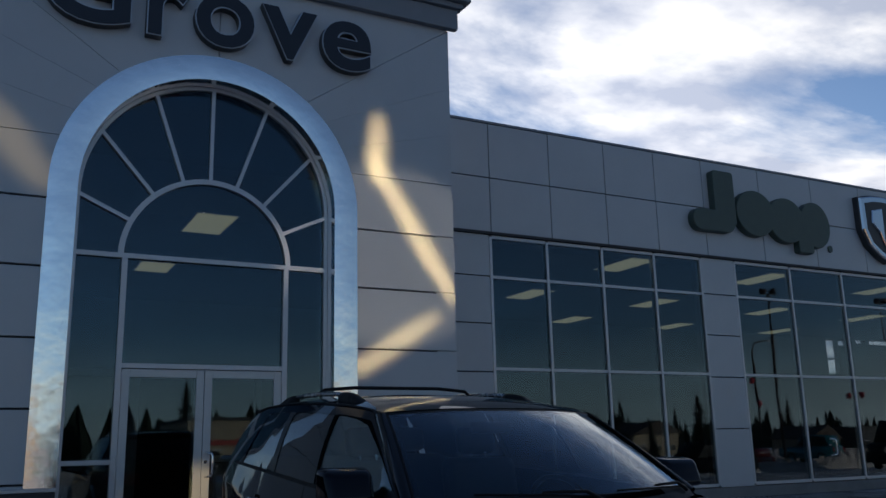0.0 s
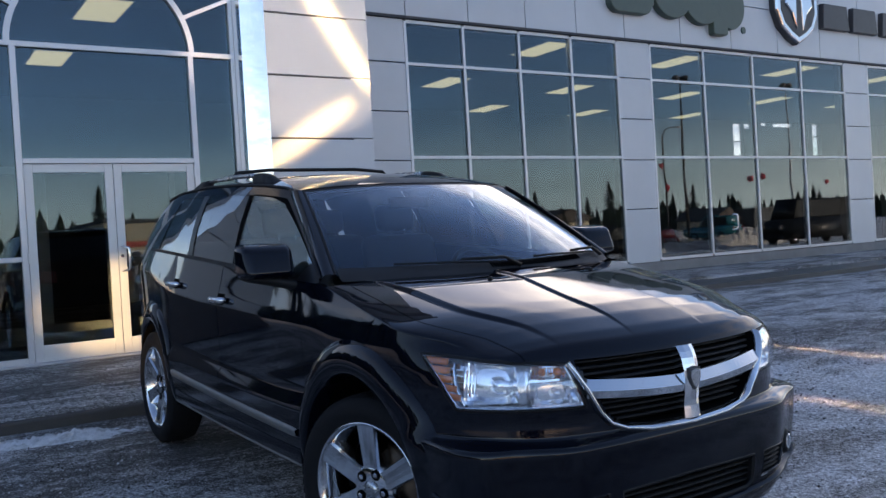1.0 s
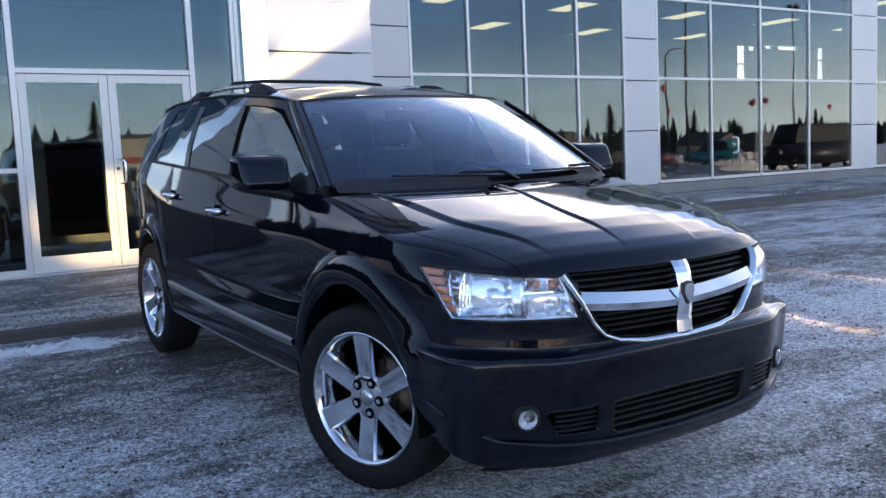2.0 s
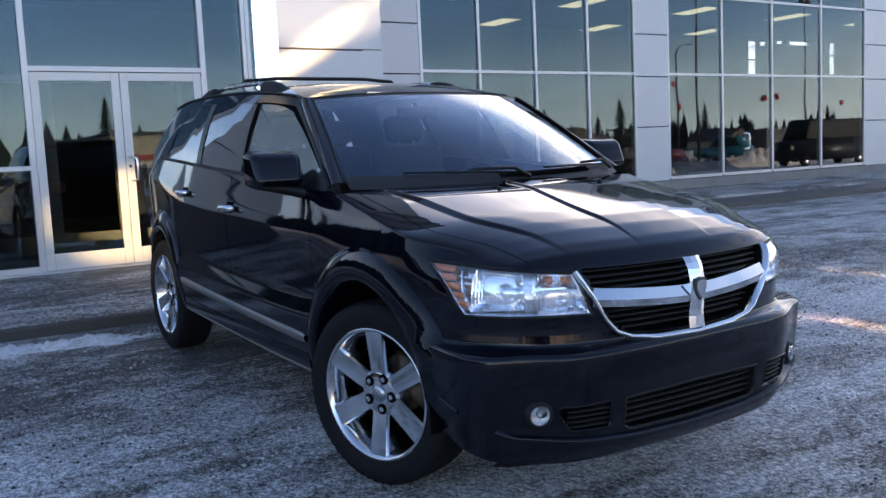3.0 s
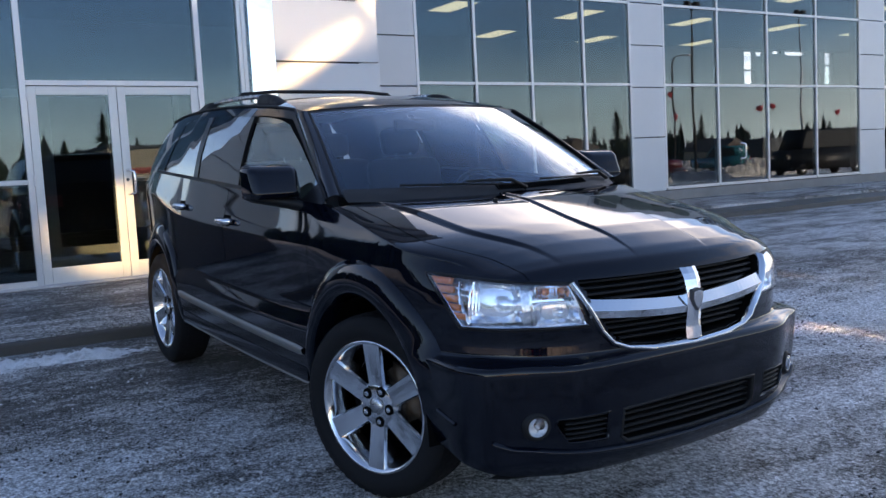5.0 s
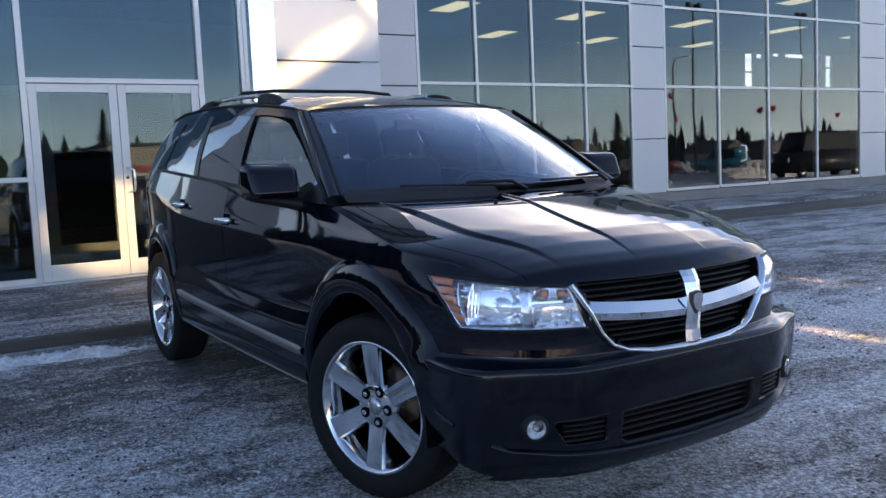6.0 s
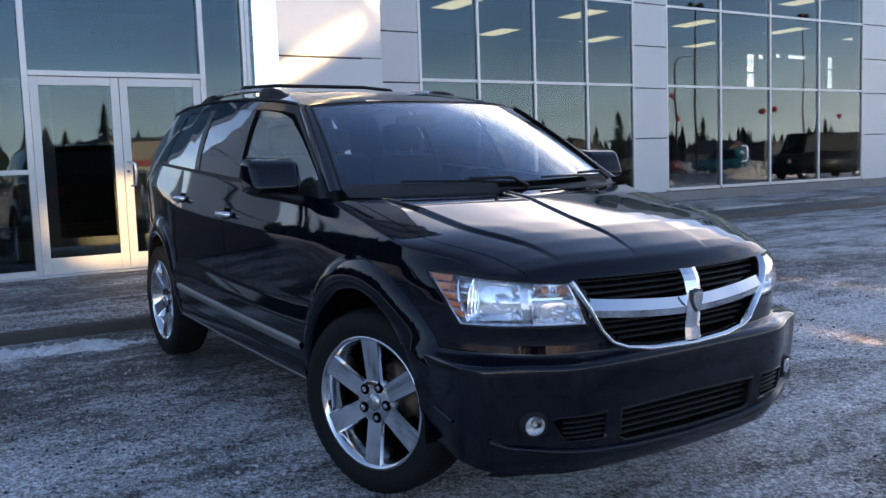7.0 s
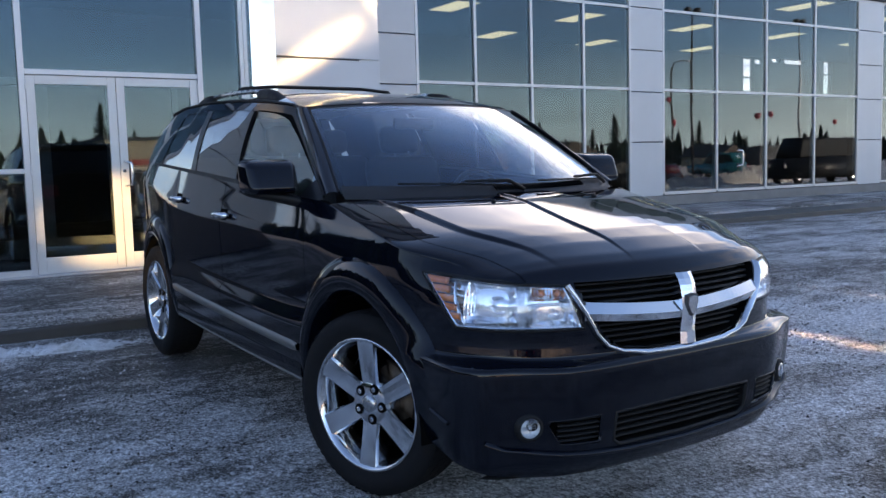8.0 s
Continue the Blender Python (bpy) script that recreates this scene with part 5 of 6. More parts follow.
    part("roof_rail", tube(rail, 0.014, 8), CHROME_SOFT, suv, "silver roof rail", True)
    for foot in (((1.38, 0.0), (1.41, 0.016), (1.46, 0.034), (1.54, 0.044), (1.62, 0.046), (1.66, 0.040), (1.665, 0.0)), ((2.47, 0.0), (2.475, 0.040), (2.52, 0.046), (2.60, 0.042), (2.68, 0.026), (2.74, 0.008), (2.75, 0.0))):
        g = []
        for y, h in foot:
            xr = eased(ROOF_X, y)
            row = []
            for dx, f in ((-0.030, -0.3), (-0.028, 0.55), (-0.016, 0.95), (0.0, 1.0), (0.016, 0.95), (0.028, 0.55), (0.030, -0.3)):
                x = 0.553 + dx
                row.append(Vector((k * x, y, eased(ROOF_Z, y) + 0.052 * (1 - (x / xr) ** 2.4) + h * f)))
            g.append(row)
        part("rail_foot", clean(grid_faces(bmesh.new(), g)), TRIM, suv, "", True)
part("cross_bar", tube([(-0.53, 2.10, 1.698), (-0.50, 2.10, 1.724), (-0.3, 2.10, 1.740), (0.3, 2.10, 1.740), (0.50, 2.10, 1.724), (0.53, 2.10, 1.698)], 0.011, 8), TRIM, suv, "", True)


# ---- front details of the vehicle ----
LAMP_CHROME = chrome_like("lamp_chrome", (0.85, 0.87, 0.90), 0.06)
FOG_LENS = surface("ribbed_fog_lens", (0.50, 0.505, 0.51), 0.3, 0.3, 0.15, 30, 0.5, 60, coat=1.0)
def strip_on_skin(path, width, out0, out1, side, closed=False, seg=4):
    """A raised rounded bead that follows (s, z) points on the skin."""
    pts = []
    n = len(path) if closed else len(path) - 1
    for i in range(n):
        a, b = path[i], path[(i + 1) % len(path)]
        m = max(2, int(math.hypot(b[0] - a[0], b[1] - a[1]) / 0.02))
        pts += [(lerp(a[0], b[0], t / m), lerp(a[1], b[1], t / m)) for t in range(m)]
    if not closed:
        pts.append(path[-1])
    g = []
    for i, (s, z) in enumerate(pts):
        p = pts[i - 1] if (i or closed) else pts[i]
        q = pts[(i + 1) % len(pts)] if (closed or i < len(pts) - 1) else pts[i]
        d = Vector((q[0] - p[0], q[1] - p[1])).normalized()
        nrm = Vector((-d.y, d.x))
        row = []
        for t in range(seg + 1):
            f = -1 + 2 * t / seg
            ss = s + nrm.x * f * width / 2
            sd = side if ss >= 0 else -side
            row.append(skin(abs(ss), z + nrm.y * f * width / 2, lerp(out0, out1, 1 - f * f), sd))
        g.append(row)
    if closed:
        g.append(g[0])
    return clean(grid_faces(bmesh.new(), g))


def poly_patch(poly, off, side, bulge=0.0, n=20, m=8, shrink=1.0):
    """Fills an (s, z) outline that can be swept from its lower to its upper edge."""
    cs, cz = sum(p[0] for p in poly) / len(poly), sum(p[1] for p in poly) / len(poly)
    q = [(cs + (a - cs) * shrink, cz + (b - cz) * shrink) for a, b in poly]
    lo, hi = min(p[0] for p in q), max(p[0] for p in q)
    g = []
    for i in range(n + 1):
        s = lerp(lo + 1e-4, hi - 1e-4, i / n)
        zs = []
        for (a, b), (c, d) in zip(q, q[1:] + q[:1]):
            if (a > s) != (c > s):
                zs.append(b + (d - b) * (s - a) / (c - a))
        z0, z1 = min(zs), max(zs)
        g.append([skin(abs(s), lerp(z0, z1, j / m), off + bulge * (1 - (2 * j / m - 1) ** 2) * (1 - (2 * i / n - 1) ** 4), side if s >= 0 else -side) for j in range(m + 1)])
    return g


def bowl_of(c, axis, r, depth, seg=24):
    """A round reflector that opens along axis."""
    bm = bmesh.new()
    add_lathe(bm, [(0.004, -depth), (r * 0.35, -depth * 0.94), (r * 0.7, -depth * 0.65), (r * 0.92, -depth * 0.25), (r, 0.0)], seg, "z")
    q = Vector((0, 0, 1)).rotation_difference(Vector(axis).normalized()).to_matrix().to_4x4()
    bmesh.ops.transform(bm, matrix=Matrix.Translation(c) @ q, verts=bm.verts)
    return bm


for k in (-1, 1):
    lamp = part("headlight", clean(grid_faces(bmesh.new(), poly_patch(LAMP, -0.055, k, 0, 26, 8))), REFLECTOR, suv, "clear headlight with bright reflectors and amber edge", True)
    # side walls of the lamp pocket
    loop = []
    for a, b in zip(LAMP, LAMP[1:] + LAMP[:1]):
        loop += [(lerp(a[0], b[0], t / 6), lerp(a[1], b[1], t / 6)) for t in range(6)]
    part("lamp_housing", clean(grid_faces(bmesh.new(), [[skin(s, z, o, k) for o in (0.0, -0.03, -0.058)] for s, z in loop + loop[:1]])), CHROME_SOFT, lamp, "", True)
    cov = part("lens_cover", thick_pane(poly_patch(LAMP, 0.004, k, 0.006, 26, 10), 0.003, (skin(1.0, 0.85, -0.1, k) - skin(1.0, 0.85, 0, k)).normalized()), LENS, lamp, "", True)
    cov.visible_shadow = False
    part("lamp_seal", strip_on_skin(LAMP, 0.015, -0.002, 0.005, k, True), TRIM, lamp, "", True)
    cs, cz = sum(p[0] for p in LAMP) / len(LAMP), sum(p[1] for p in LAMP) / len(LAMP)
    part("lamp_bezel", strip_on_skin([(cs + (a - cs) * 0.972, cz + (b - cz) * 0.93) for a, b in LAMP], 0.009, -0.010, -0.004, k, True), LAMP_CHROME, lamp, "", True)
    # main chamber: a deep ribbed bowl with a round shade before the bulb
    g = []
    for i in range(49):
        u = -1 + i / 24
        row = []
        for j in range(13):
            v = -1 + j / 6
            deep = max(0.0, 1 - abs(u) ** 2.6) * max(0.0, 1 - abs(v) ** 3.5)
            rib = 0.0030 * (i % 2) if u > -0.2 else 0.0
            row.append(skin(0.805 + 0.108 * u, 0.838 + (0.062 + 0.006 * u) * v, -0.022 - 0.055 * deep + rib, k))
        g.append(row)
    part("main_reflector", clean(grid_faces(bmesh.new(), g)), LAMP_CHROME, lamp, "ribbed chrome reflector", False)
    fwd = Vector((k * 0.12, -1, 0)).normalized()
    turn = Vector((0, 0, 1)).rotation_difference(fwd).to_matrix().to_4x4()

    def lathe_at(c, prof, seg=24):
        bm = bmesh.new()
        add_lathe(bm, prof, seg, "z")
        bmesh.ops.transform(bm, matrix=Matrix.Translation(c) @ turn, verts=bm.verts)
        return bm

    part("bulb_shade", lathe_at(skin(0.775, 0.832, -0.058, k), [(0.001, 0.034), (0.016, 0.032), (0.026, 0.024), (0.030, 0.010), (0.030, -0.02)]), REFLECTOR, lamp, "", True)
    # upright bright panel beside it, and the two small chambers inboard
    part("reflector_panel", clean(grid_faces(bmesh.new(), [[skin(lerp(0.664, 0.694, a / 4), lerp(0.772, 0.896, b / 6), -0.020 - 0.012 * (a % 2), k) for b in range(7)] for a in range(5)])), REFLECTOR, lamp)
    for s0, s1, z0, z1, dp in ((0.508, 0.645, 0.852, 0.894, 0.035), (0.478, 0.640, 0.768, 0.838, 0.05)):
        g = []
        for i in range(25):
            u = -1 + i / 12
            g.append([skin(lerp(s0, s1, (u + 1) / 2), lerp(z0, z1, (v + 1) / 2), -0.018 - dp * max(0.0, 1 - abs(u) ** 4) * max(0.0, 1 - abs(v) ** 4) + 0.0015 * (i % 2), k) for v in [-1 + j / 4 for j in range(9)]])
        part("small_reflector", clean(grid_faces(bmesh.new(), g)), LAMP_CHROME, lamp, "", False)
        c = lerp(s0, s1, 0.45)
        if z0 > 0.84:
            for d in (-0.03, 0.032):
                bb = bmesh.new()
                bmesh.ops.create_uvsphere(bb, u_segments=12, v_segments=8, radius=0.0135)
                o = part("indicator_bulb", bb, AMBER, lamp, "amber indicator bulb", True)
                o.location = skin(c + d, (z0 + z1) / 2, -0.032, k)
        else:
            part("bulb", lathe_at(skin(c, (z0 + z1) / 2, -0.05, k), [(0.001, 0.030), (0.010, 0.028), (0.016, 0.018), (0.017, -0.01)], 16), REFLECTOR, lamp, "", True)
    part("chamber_rim", strip_on_skin([(0.474, 0.768), (0.640, 0.766), (0.650, 0.775), (0.652, 0.83), (0.642, 0.841), (0.500, 0.841)], 0.007, -0.016, -0.008, k, True), LAMP_CHROME, lamp, "", True)
    part("lamp_divider", strip_on_skin([(0.688, 0.766), (0.700, 0.905)], 0.008, -0.02, -0.010, k), LAMP_CHROME, lamp, "", True)
    part("chamber_rim", strip_on_skin([(0.905, 0.768), (0.945, 0.84), (0.962, 0.905)], 0.008, -0.02, -0.008, k), LAMP_CHROME, lamp, "", True)
    for i in range(5):
        t0 = i / 5
        z1 = lerp(0.920, 0.776, t0)
        s1 = lerp(1.078, 0.945, t0)
        s0 = lerp(0.985, 0.895, t0)
        part("amber_bar", thick_pane([[skin(lerp(s0, s1, a / 4), z1 - lerp(0.022, 0.0, b / 2) + 0.001 * a, -0.006, k) for b in range(3)] for a in range(5)], 0.006, Vector((0, 1, 0)), True), AMBER, lamp, "amber side reflector", True)

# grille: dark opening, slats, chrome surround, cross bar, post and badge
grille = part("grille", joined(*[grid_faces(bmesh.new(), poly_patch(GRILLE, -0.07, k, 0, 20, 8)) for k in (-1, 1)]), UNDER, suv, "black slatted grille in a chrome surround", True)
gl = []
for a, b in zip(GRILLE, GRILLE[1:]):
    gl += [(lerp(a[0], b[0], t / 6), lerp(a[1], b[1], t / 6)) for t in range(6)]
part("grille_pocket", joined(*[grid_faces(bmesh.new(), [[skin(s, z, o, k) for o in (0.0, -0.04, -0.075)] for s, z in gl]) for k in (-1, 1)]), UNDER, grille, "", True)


def grille_half(z):
    """Half width of the opening at a height."""
    return along([(0.66, 0.02), (0.668, 0.22), (0.682, 0.31), (0.72, 0.37), (0.83, 0.44), (0.90, SX[0.47])], z) - 0.012


for i in range(11):
    z = 0.690 + 0.0205 * i
    hw = grille_half(z)
    g = []
    for j in range(25):
        s = lerp(-hw, hw, j / 24)
        sd = 1 if s >= 0 else -1
        g.append([skin(abs(s), z - 0.004, -0.05, sd), skin(abs(s), z - 0.0035, -0.026, sd), skin(abs(s), z + 0.0035, -0.024, sd), skin(abs(s), z + 0.004, -0.05, sd)])
    part("slat", clean(grid_faces(bmesh.new(), g)), TRIM, grille, "", True)
U = [(SX[0.47] + 0.028, 0.905), (0.475, 0.85), (0.405, 0.735), (0.36, 0.690), (0.30, 0.667), (0.20, 0.656), (0.0, 0.652)]
full_u = [(s, z) for s, z in U] + [(-s, z) for s, z in U[::-1][1:]]
part("chrome_surround", strip_on_skin(full_u, 0.025, 0.0, 0.020, 1, False, 6), CHROME, grille, "chrome grille surround", True)
bar_g = []
for j in range(41):
    s = lerp(-0.455, 0.455, j / 40)
    sd = 1 if s >= 0 else -1
    zc = 0.782 + 0.10 * abs(s) ** 1.6
    h = 0.029
    bar_g.append([skin(abs(s), zc - h, -0.03, sd), skin(abs(s), zc - h * 0.95, 0.008, sd), skin(abs(s), zc - h * 0.1, 0.014, sd), skin(abs(s), zc + h * 1.15, -0.004, sd), skin(abs(s), zc + h * 1.2, -0.03, sd)])
part("cross_bar", clean(grid_faces(bmesh.new(), bar_g)), CHROME, grille, "chrome grille cross bar")
post = bmesh.new()
pg = []
for j in range(13):
    t = j / 12
    z = lerp(0.660, 0.912, t)
    w = lerp(0.037, 0.042, abs(t - 0.45) * 2)
    y = skin(0, z, 0, 1).y
    pg.append([Vector((-w, y + 0.03, z)), Vector((-w * 0.94, y - 0.014, z)), Vector((-w * 0.35, y - 0.023, z)), Vector((w * 0.35, y - 0.023, z)), Vector((w * 0.94, y - 0.014, z)), Vector((w, y + 0.03, z))])
part("grille_post", clean(grid_faces(post, pg)), CHROME, grille, "chrome upright in the grille")
yb = skin(0, 0.80, 0, 1).y - 0.024
SHD = [(x * 0.034, z * 0.042 + 0.80) for x, z in ((-0.8, 0.85), (0, 1.0), (0.8, 0.85), (0.85, 0.1), (0.5, -0.6), (0, -1.0), (-0.5, -0.6), (-0.85, 0.1))]
part("badge", plate(SHD, yb - 0.006, yb + 0.01, 0.002), DARK_GREY, grille, "small dark shield badge")
part("badge_rim", plate([(x * 0.80, (z - 0.80) * 0.80 + 0.80) for x, z in SHD], yb - 0.009, yb - 0.0062, 0.001), CHROME_SOFT, grille)

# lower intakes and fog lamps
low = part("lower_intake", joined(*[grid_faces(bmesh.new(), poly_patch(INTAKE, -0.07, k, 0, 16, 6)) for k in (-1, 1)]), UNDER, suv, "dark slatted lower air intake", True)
il = []
for a, b in zip(INTAKE, INTAKE[1:]):
    il += [(lerp(a[0], b[0], t / 5), lerp(a[1], b[1], t / 5)) for t in range(5)]
part("pocket", joined(*[grid_faces(bmesh.new(), [[skin(s, z, o, k) for o in (0.002, -0.04, -0.072)] for s, z in il]) for k in (-1, 1)]), TRIM, low, "", True)
for k in (-1, 1):
    part("bead", strip_on_skin(INTAKE, 0.016, -0.004, 0.004, k), TRIM, low, "", True)
for i in range(5):
    z = 0.362 + 0.024 * i
    g = [[skin(abs(s), z - 0.004, -0.05, 1 if s >= 0 else -1), skin(abs(s), z - 0.003, -0.02, 1 if s >= 0 else -1), skin(abs(s), z + 0.003, -0.02, 1 if s >= 0 else -1), skin(abs(s), z + 0.004, -0.05, 1 if s >= 0 else -1)] for s in [lerp(-0.35, 0.35, j / 16) for j in range(17)]]
    part("slat", clean(grid_faces(bmesh.new(), g)), TRIM, low, "", True)
for k in (-1, 1):
    vent = part("side_vent", clean(grid_faces(bmesh.new(), poly_patch(VENT, -0.045, k, 0, 12, 4))), UNDER, suv, "", True)
    vl = []
    for a, b in zip(VENT, VENT[1:] + VENT[:1]):
        vl += [(lerp(a[0], b[0], t / 5), lerp(a[1], b[1], t / 5)) for t in range(5)]
    part("pocket", clean(grid_faces(bmesh.new(), [[skin(s, z, o, k) for o in (0.002, -0.025, -0.047)] for s, z in vl + vl[:1]])), TRIM, vent, "", True)
    part("bead", strip_on_skin(VENT, 0.008, -0.004, 0.002, k, True), PAINT, vent, "", True)
    for i in range(5):
        z = 0.384 + 0.018 * i
        g = [[skin(s, z - 0.004, -0.035, k), skin(s, z - 0.002, -0.008, k), skin(s, z + 0.002, -0.008, k), skin(s, z + 0.004, -0.035, k)] for s in [lerp(0.406, 0.562, j / 8) for j in range(9)]]
        part("slat", clean(grid_faces(bmesh.new(), g)), TRIM, vent, "", True)
    s = s_at_x(0.630)
    x, y, nx, ny = plan_at(s)
    c = skin(s, 0.442, 0.010, k)
    ax = Vector((k * nx * 0.6, ny, 0)).normalized()
    fog = part("fog_lamp", bowl_of(c, ax, 0.034, 0.012), FOG_LENS, suv, "round clear fog lamp", True)
    q = Vector((0, 0, 1)).rotation_difference(ax).to_matrix().to_4x4()

    def fog_lathe(prof):
        bm = bmesh.new()
        add_lathe(bm, prof, 28, "z")
        bmesh.ops.remove_doubles(bm, verts=bm.verts, dist=0.0012)
        bmesh.ops.recalc_face_normals(bm, faces=bm.faces)
        bmesh.ops.transform(bm, matrix=Matrix.Translation(c) @ q, verts=bm.verts)
        return bm

    part("bezel", fog_lathe([(0.0335, -0.004), (0.036, 0.004), (0.042, 0.003), (0.052, -0.014)]), TRIM, fog, "", True)
    part("bulb_cap", fog_lathe([(0.0005, 0.002), (0.007, 0.0), (0.009, -0.006), (0.009, -0.03)]), CHROME_SOFT, fog, "", True)
    cap = part("lens", fog_lathe([(0.0005, 0.011), (0.016, 0.010), (0.029, 0.006), (0.0345, 0.0), (0.0335, -0.002), (0.028, 0.003), (0.016, 0.007), (0.0005, 0.008)]), LENS, fog, "", True)
    cap.visible_shadow = False
    part("corner_fin", strip_on_skin([(s_at_y(-0.515), 0.463), (s_at_y(-0.61), 0.438)], 0.016, 0.0, 0.010, k), PAINT, suv, "", True)
LIP = [(s_at_x(0.735), 0.392), (s_at_x(0.70), 0.364), (s_at_x(0.60), 0.346), (0.45, 0.330), (0.28, 0.318), (0, 0.312)]
part("bumper_lip", strip_on_skin(LIP + [(-a, b) for a, b in LIP[-2::-1]], 0.022, 0.0, 0.016, 1), PAINT, suv, "", True)
chin = [[skin(abs(s), z, o, 1 if s >= 0 else -1) for z, o in ((0.245, 0.0), (0.225, -0.01), (0.20, -0.10), (0.20, -0.25))] for s in [lerp(-0.85, 0.85, j / 40) for j in range(41)]]
part("chin_spoiler", clean(grid_faces(bmesh.new(), chin)), TRIM, suv, "", True)
part("underbody", boxed(-0.50, -0.62, 0.24, 0.50, 3.6, 0.62, 0.03), UNDER, suv)
part("floor_pan", boxed(-0.80, 0.50, 0.30, 0.80, 2.38, 0.42, 0.02), UNDER, suv)
part("engine_bay", boxed(-0.50, -0.62, 0.63, 0.50, 0.30, 0.86, 0.03), UNDER, suv)

# ---- wheels ----
SPOKES = 6


def wheel_thing(name, y, k, turn, spin):
    """An alloy wheel: tyre with tread blocks, rim barrel, spokes, nuts and cap. Its axis is local x, outward -x on the near side."""
    w = new(name)
    w.parent = suv
    w.matrix_basis = Matrix.Translation((k * 0.758, y, HUB)) @ Matrix.Rotation(turn, 4, "Z") @ (Matrix.Rotation(math.pi, 4, "Z") if k < 0 else Matrix.Identity(4)) @ Matrix.Rotation(spin, 4, "X")
    bm = bmesh.new()
    R = HUB
    prof = [(0.252, -0.115), (0.262, -0.112), (0.30, -0.118), (0.335, -0.112), (0.355, -0.095), (R - 0.001, -0.08), (R, -0.03), (R, 0.03), (R - 0.001, 0.08), (0.355, 0.095), (0.335, 0.108), (0.315, 0.113), (0.30, 0.112), (0.285, 0.108), (0.27, 0.10), (0.256, 0.092), (0.252, 0.085)]
    add_lathe(bm, prof, 72, "x")
    tyre = part("tyre", bm, RUBBER, w, "black winter tyre", True)
    tb = bmesh.new()
    for i in range(60):
        a = 2 * math.pi * i / 60
        for x0, x1, sh in ((-0.092, -0.055, 0), (-0.045, -0.004, 0.4), (0.004, 0.045, 0), (0.055, 0.092, 0.4)):
            q = []
            for x in (x0, x1):
                for da in (-0.036, 0.036):
                    t = a + da + sh * 0.1
                    r0, r1 = R - 0.004, R + (0.002 if abs(x) < 0.08 else -0.003)
                    q.append((tb.verts.new((x, r0 * math.cos(t), r0 * math.sin(t))), tb.verts.new((x, r1 * math.cos(t), r1 * math.sin(t)))))
            a0, a1, b0, b1 = q
            for f in ((a0[1], a1[1], b1[1], b0[1]), (a0[0], a0[1], b0[1], b0[0]), (a1[0], b1[0], b1[1], a1[1]), (a0[0], a1[0], a1[1], a0[1]), (b0[0], b0[1], b1[1], b1[0])):
                tb.faces.new(f)
    bmesh.ops.recalc_face_normals(tb, faces=tb.faces)
    part("tread", tb, RUBBER, tyre)
    rb = bmesh.new()
    add_lathe(rb, [(0.260, 0.086), (0.267, 0.096), (0.265, 0.103), (0.256, 0.101), (0.249, 0.088), (0.234, 0.06), (0.215, -0.02), (0.212, -0.10), (0.25, -0.11)], 72, "x")
    rim = part("rim", rb, RIM, w, "chrome six-spoke alloy rim", True)
    for i in range(SPOKES):
        a = 2 * math.pi * i / SPOKES
        g = []
        for j in range(9):
            t = j / 8
            r = lerp(0.045, 0.250, t)
            hw = lerp(0.041, 0.049, t ** 1.5)
            top = lerp(0.064, 0.092, t ** 0.8)
            row = []
            for e, d in ((-1.10, -0.062), (-0.97, -0.012), (-0.84, 0.0), (-0.45, -0.0015), (0.0, -0.002), (0.45, -0.0015), (0.84, 0.0), (0.97, -0.012), (1.10, -0.062)):
                row.append((top + d, r, e * hw))
            g.append([Vector((x, p * math.cos(a) - q * math.sin(a), p * math.sin(a) + q * math.cos(a))) for x, p, q in row])
        part("spoke", clean(grid_faces(bmesh.new(), g)), RIM, rim)
    hb = bmesh.new()
    add_lathe(hb, [(0.001, 0.0715), (0.03, 0.0715), (0.080, 0.0705), (0.096, 0.062), (0.102, 0.03), (0.102, -0.05)], 40, "x")
    part("hub", hb, RIM, rim, "", True)
    cb = bmesh.new()
    add_lathe(cb, [(0.001, 0.086), (0.024, 0.084), (0.034, 0.078), (0.036, 0.068)], 28, "x")
    part("centre_cap", cb, CHROME_SOFT, rim, "", True)
    for i in range(5):
        a = 2 * math.pi * (i + 0.5) / 5
        nb = bmesh.new()
        add_lathe(nb, [(0.010, 0.074), (0.0115, 0.078), (0.008, 0.081), (0.001, 0.0815)], 6, "x")
        o = part("wheel_nut", nb, CHROME_SOFT, rim, "", False)
        o.location = (0, 0.064 * math.cos(a), 0.064 * math.sin(a))
        nb = bmesh.new()
        add_lathe(nb, [(0.0215, 0.0712), (0.0215, 0.0738), (0.008, 0.0738)], 16, "x")
        o = part("nut_recess", nb, UNDER, rim)
        o.location = (0, 0.064 * math.cos(a), 0.064 * math.sin(a))
    part("valve", tube([(0.035, 0.222, 0.0), (0.075, 0.214, 0.0)], 0.007, 8), TRIM, rim, "", True)
    bd = bmesh.new()
    add_lathe(bd, [(0.05, 0.0), (0.16, 0.0), (0.16, -0.025), (0.05, -0.025)], 40, "x", True)
    part("brake_disc", bd, BRAKE, w, "rusty brake disc", True)
    bk = bmesh.new()
    add_lathe(bk, [(0.001, -0.06), (0.21, -0.06)], 40, "x")
    part("backing_plate", bk, UNDER, w)
    part("caliper", boxed(-0.05, -0.17, 0.02, 0.01, -0.09, 0.12, 0.01), UNDER, w)
    return w


wheel_thing("wheel", -0.02, -1, radians(19), radians(30))
wheel_thing("wheel", 2.87, -1, 0, radians(25))
wheel_thing("wheel", -0.02, 1, radians(17), radians(12))
wheel_thing("wheel", 2.87, 1, 0, radians(40))

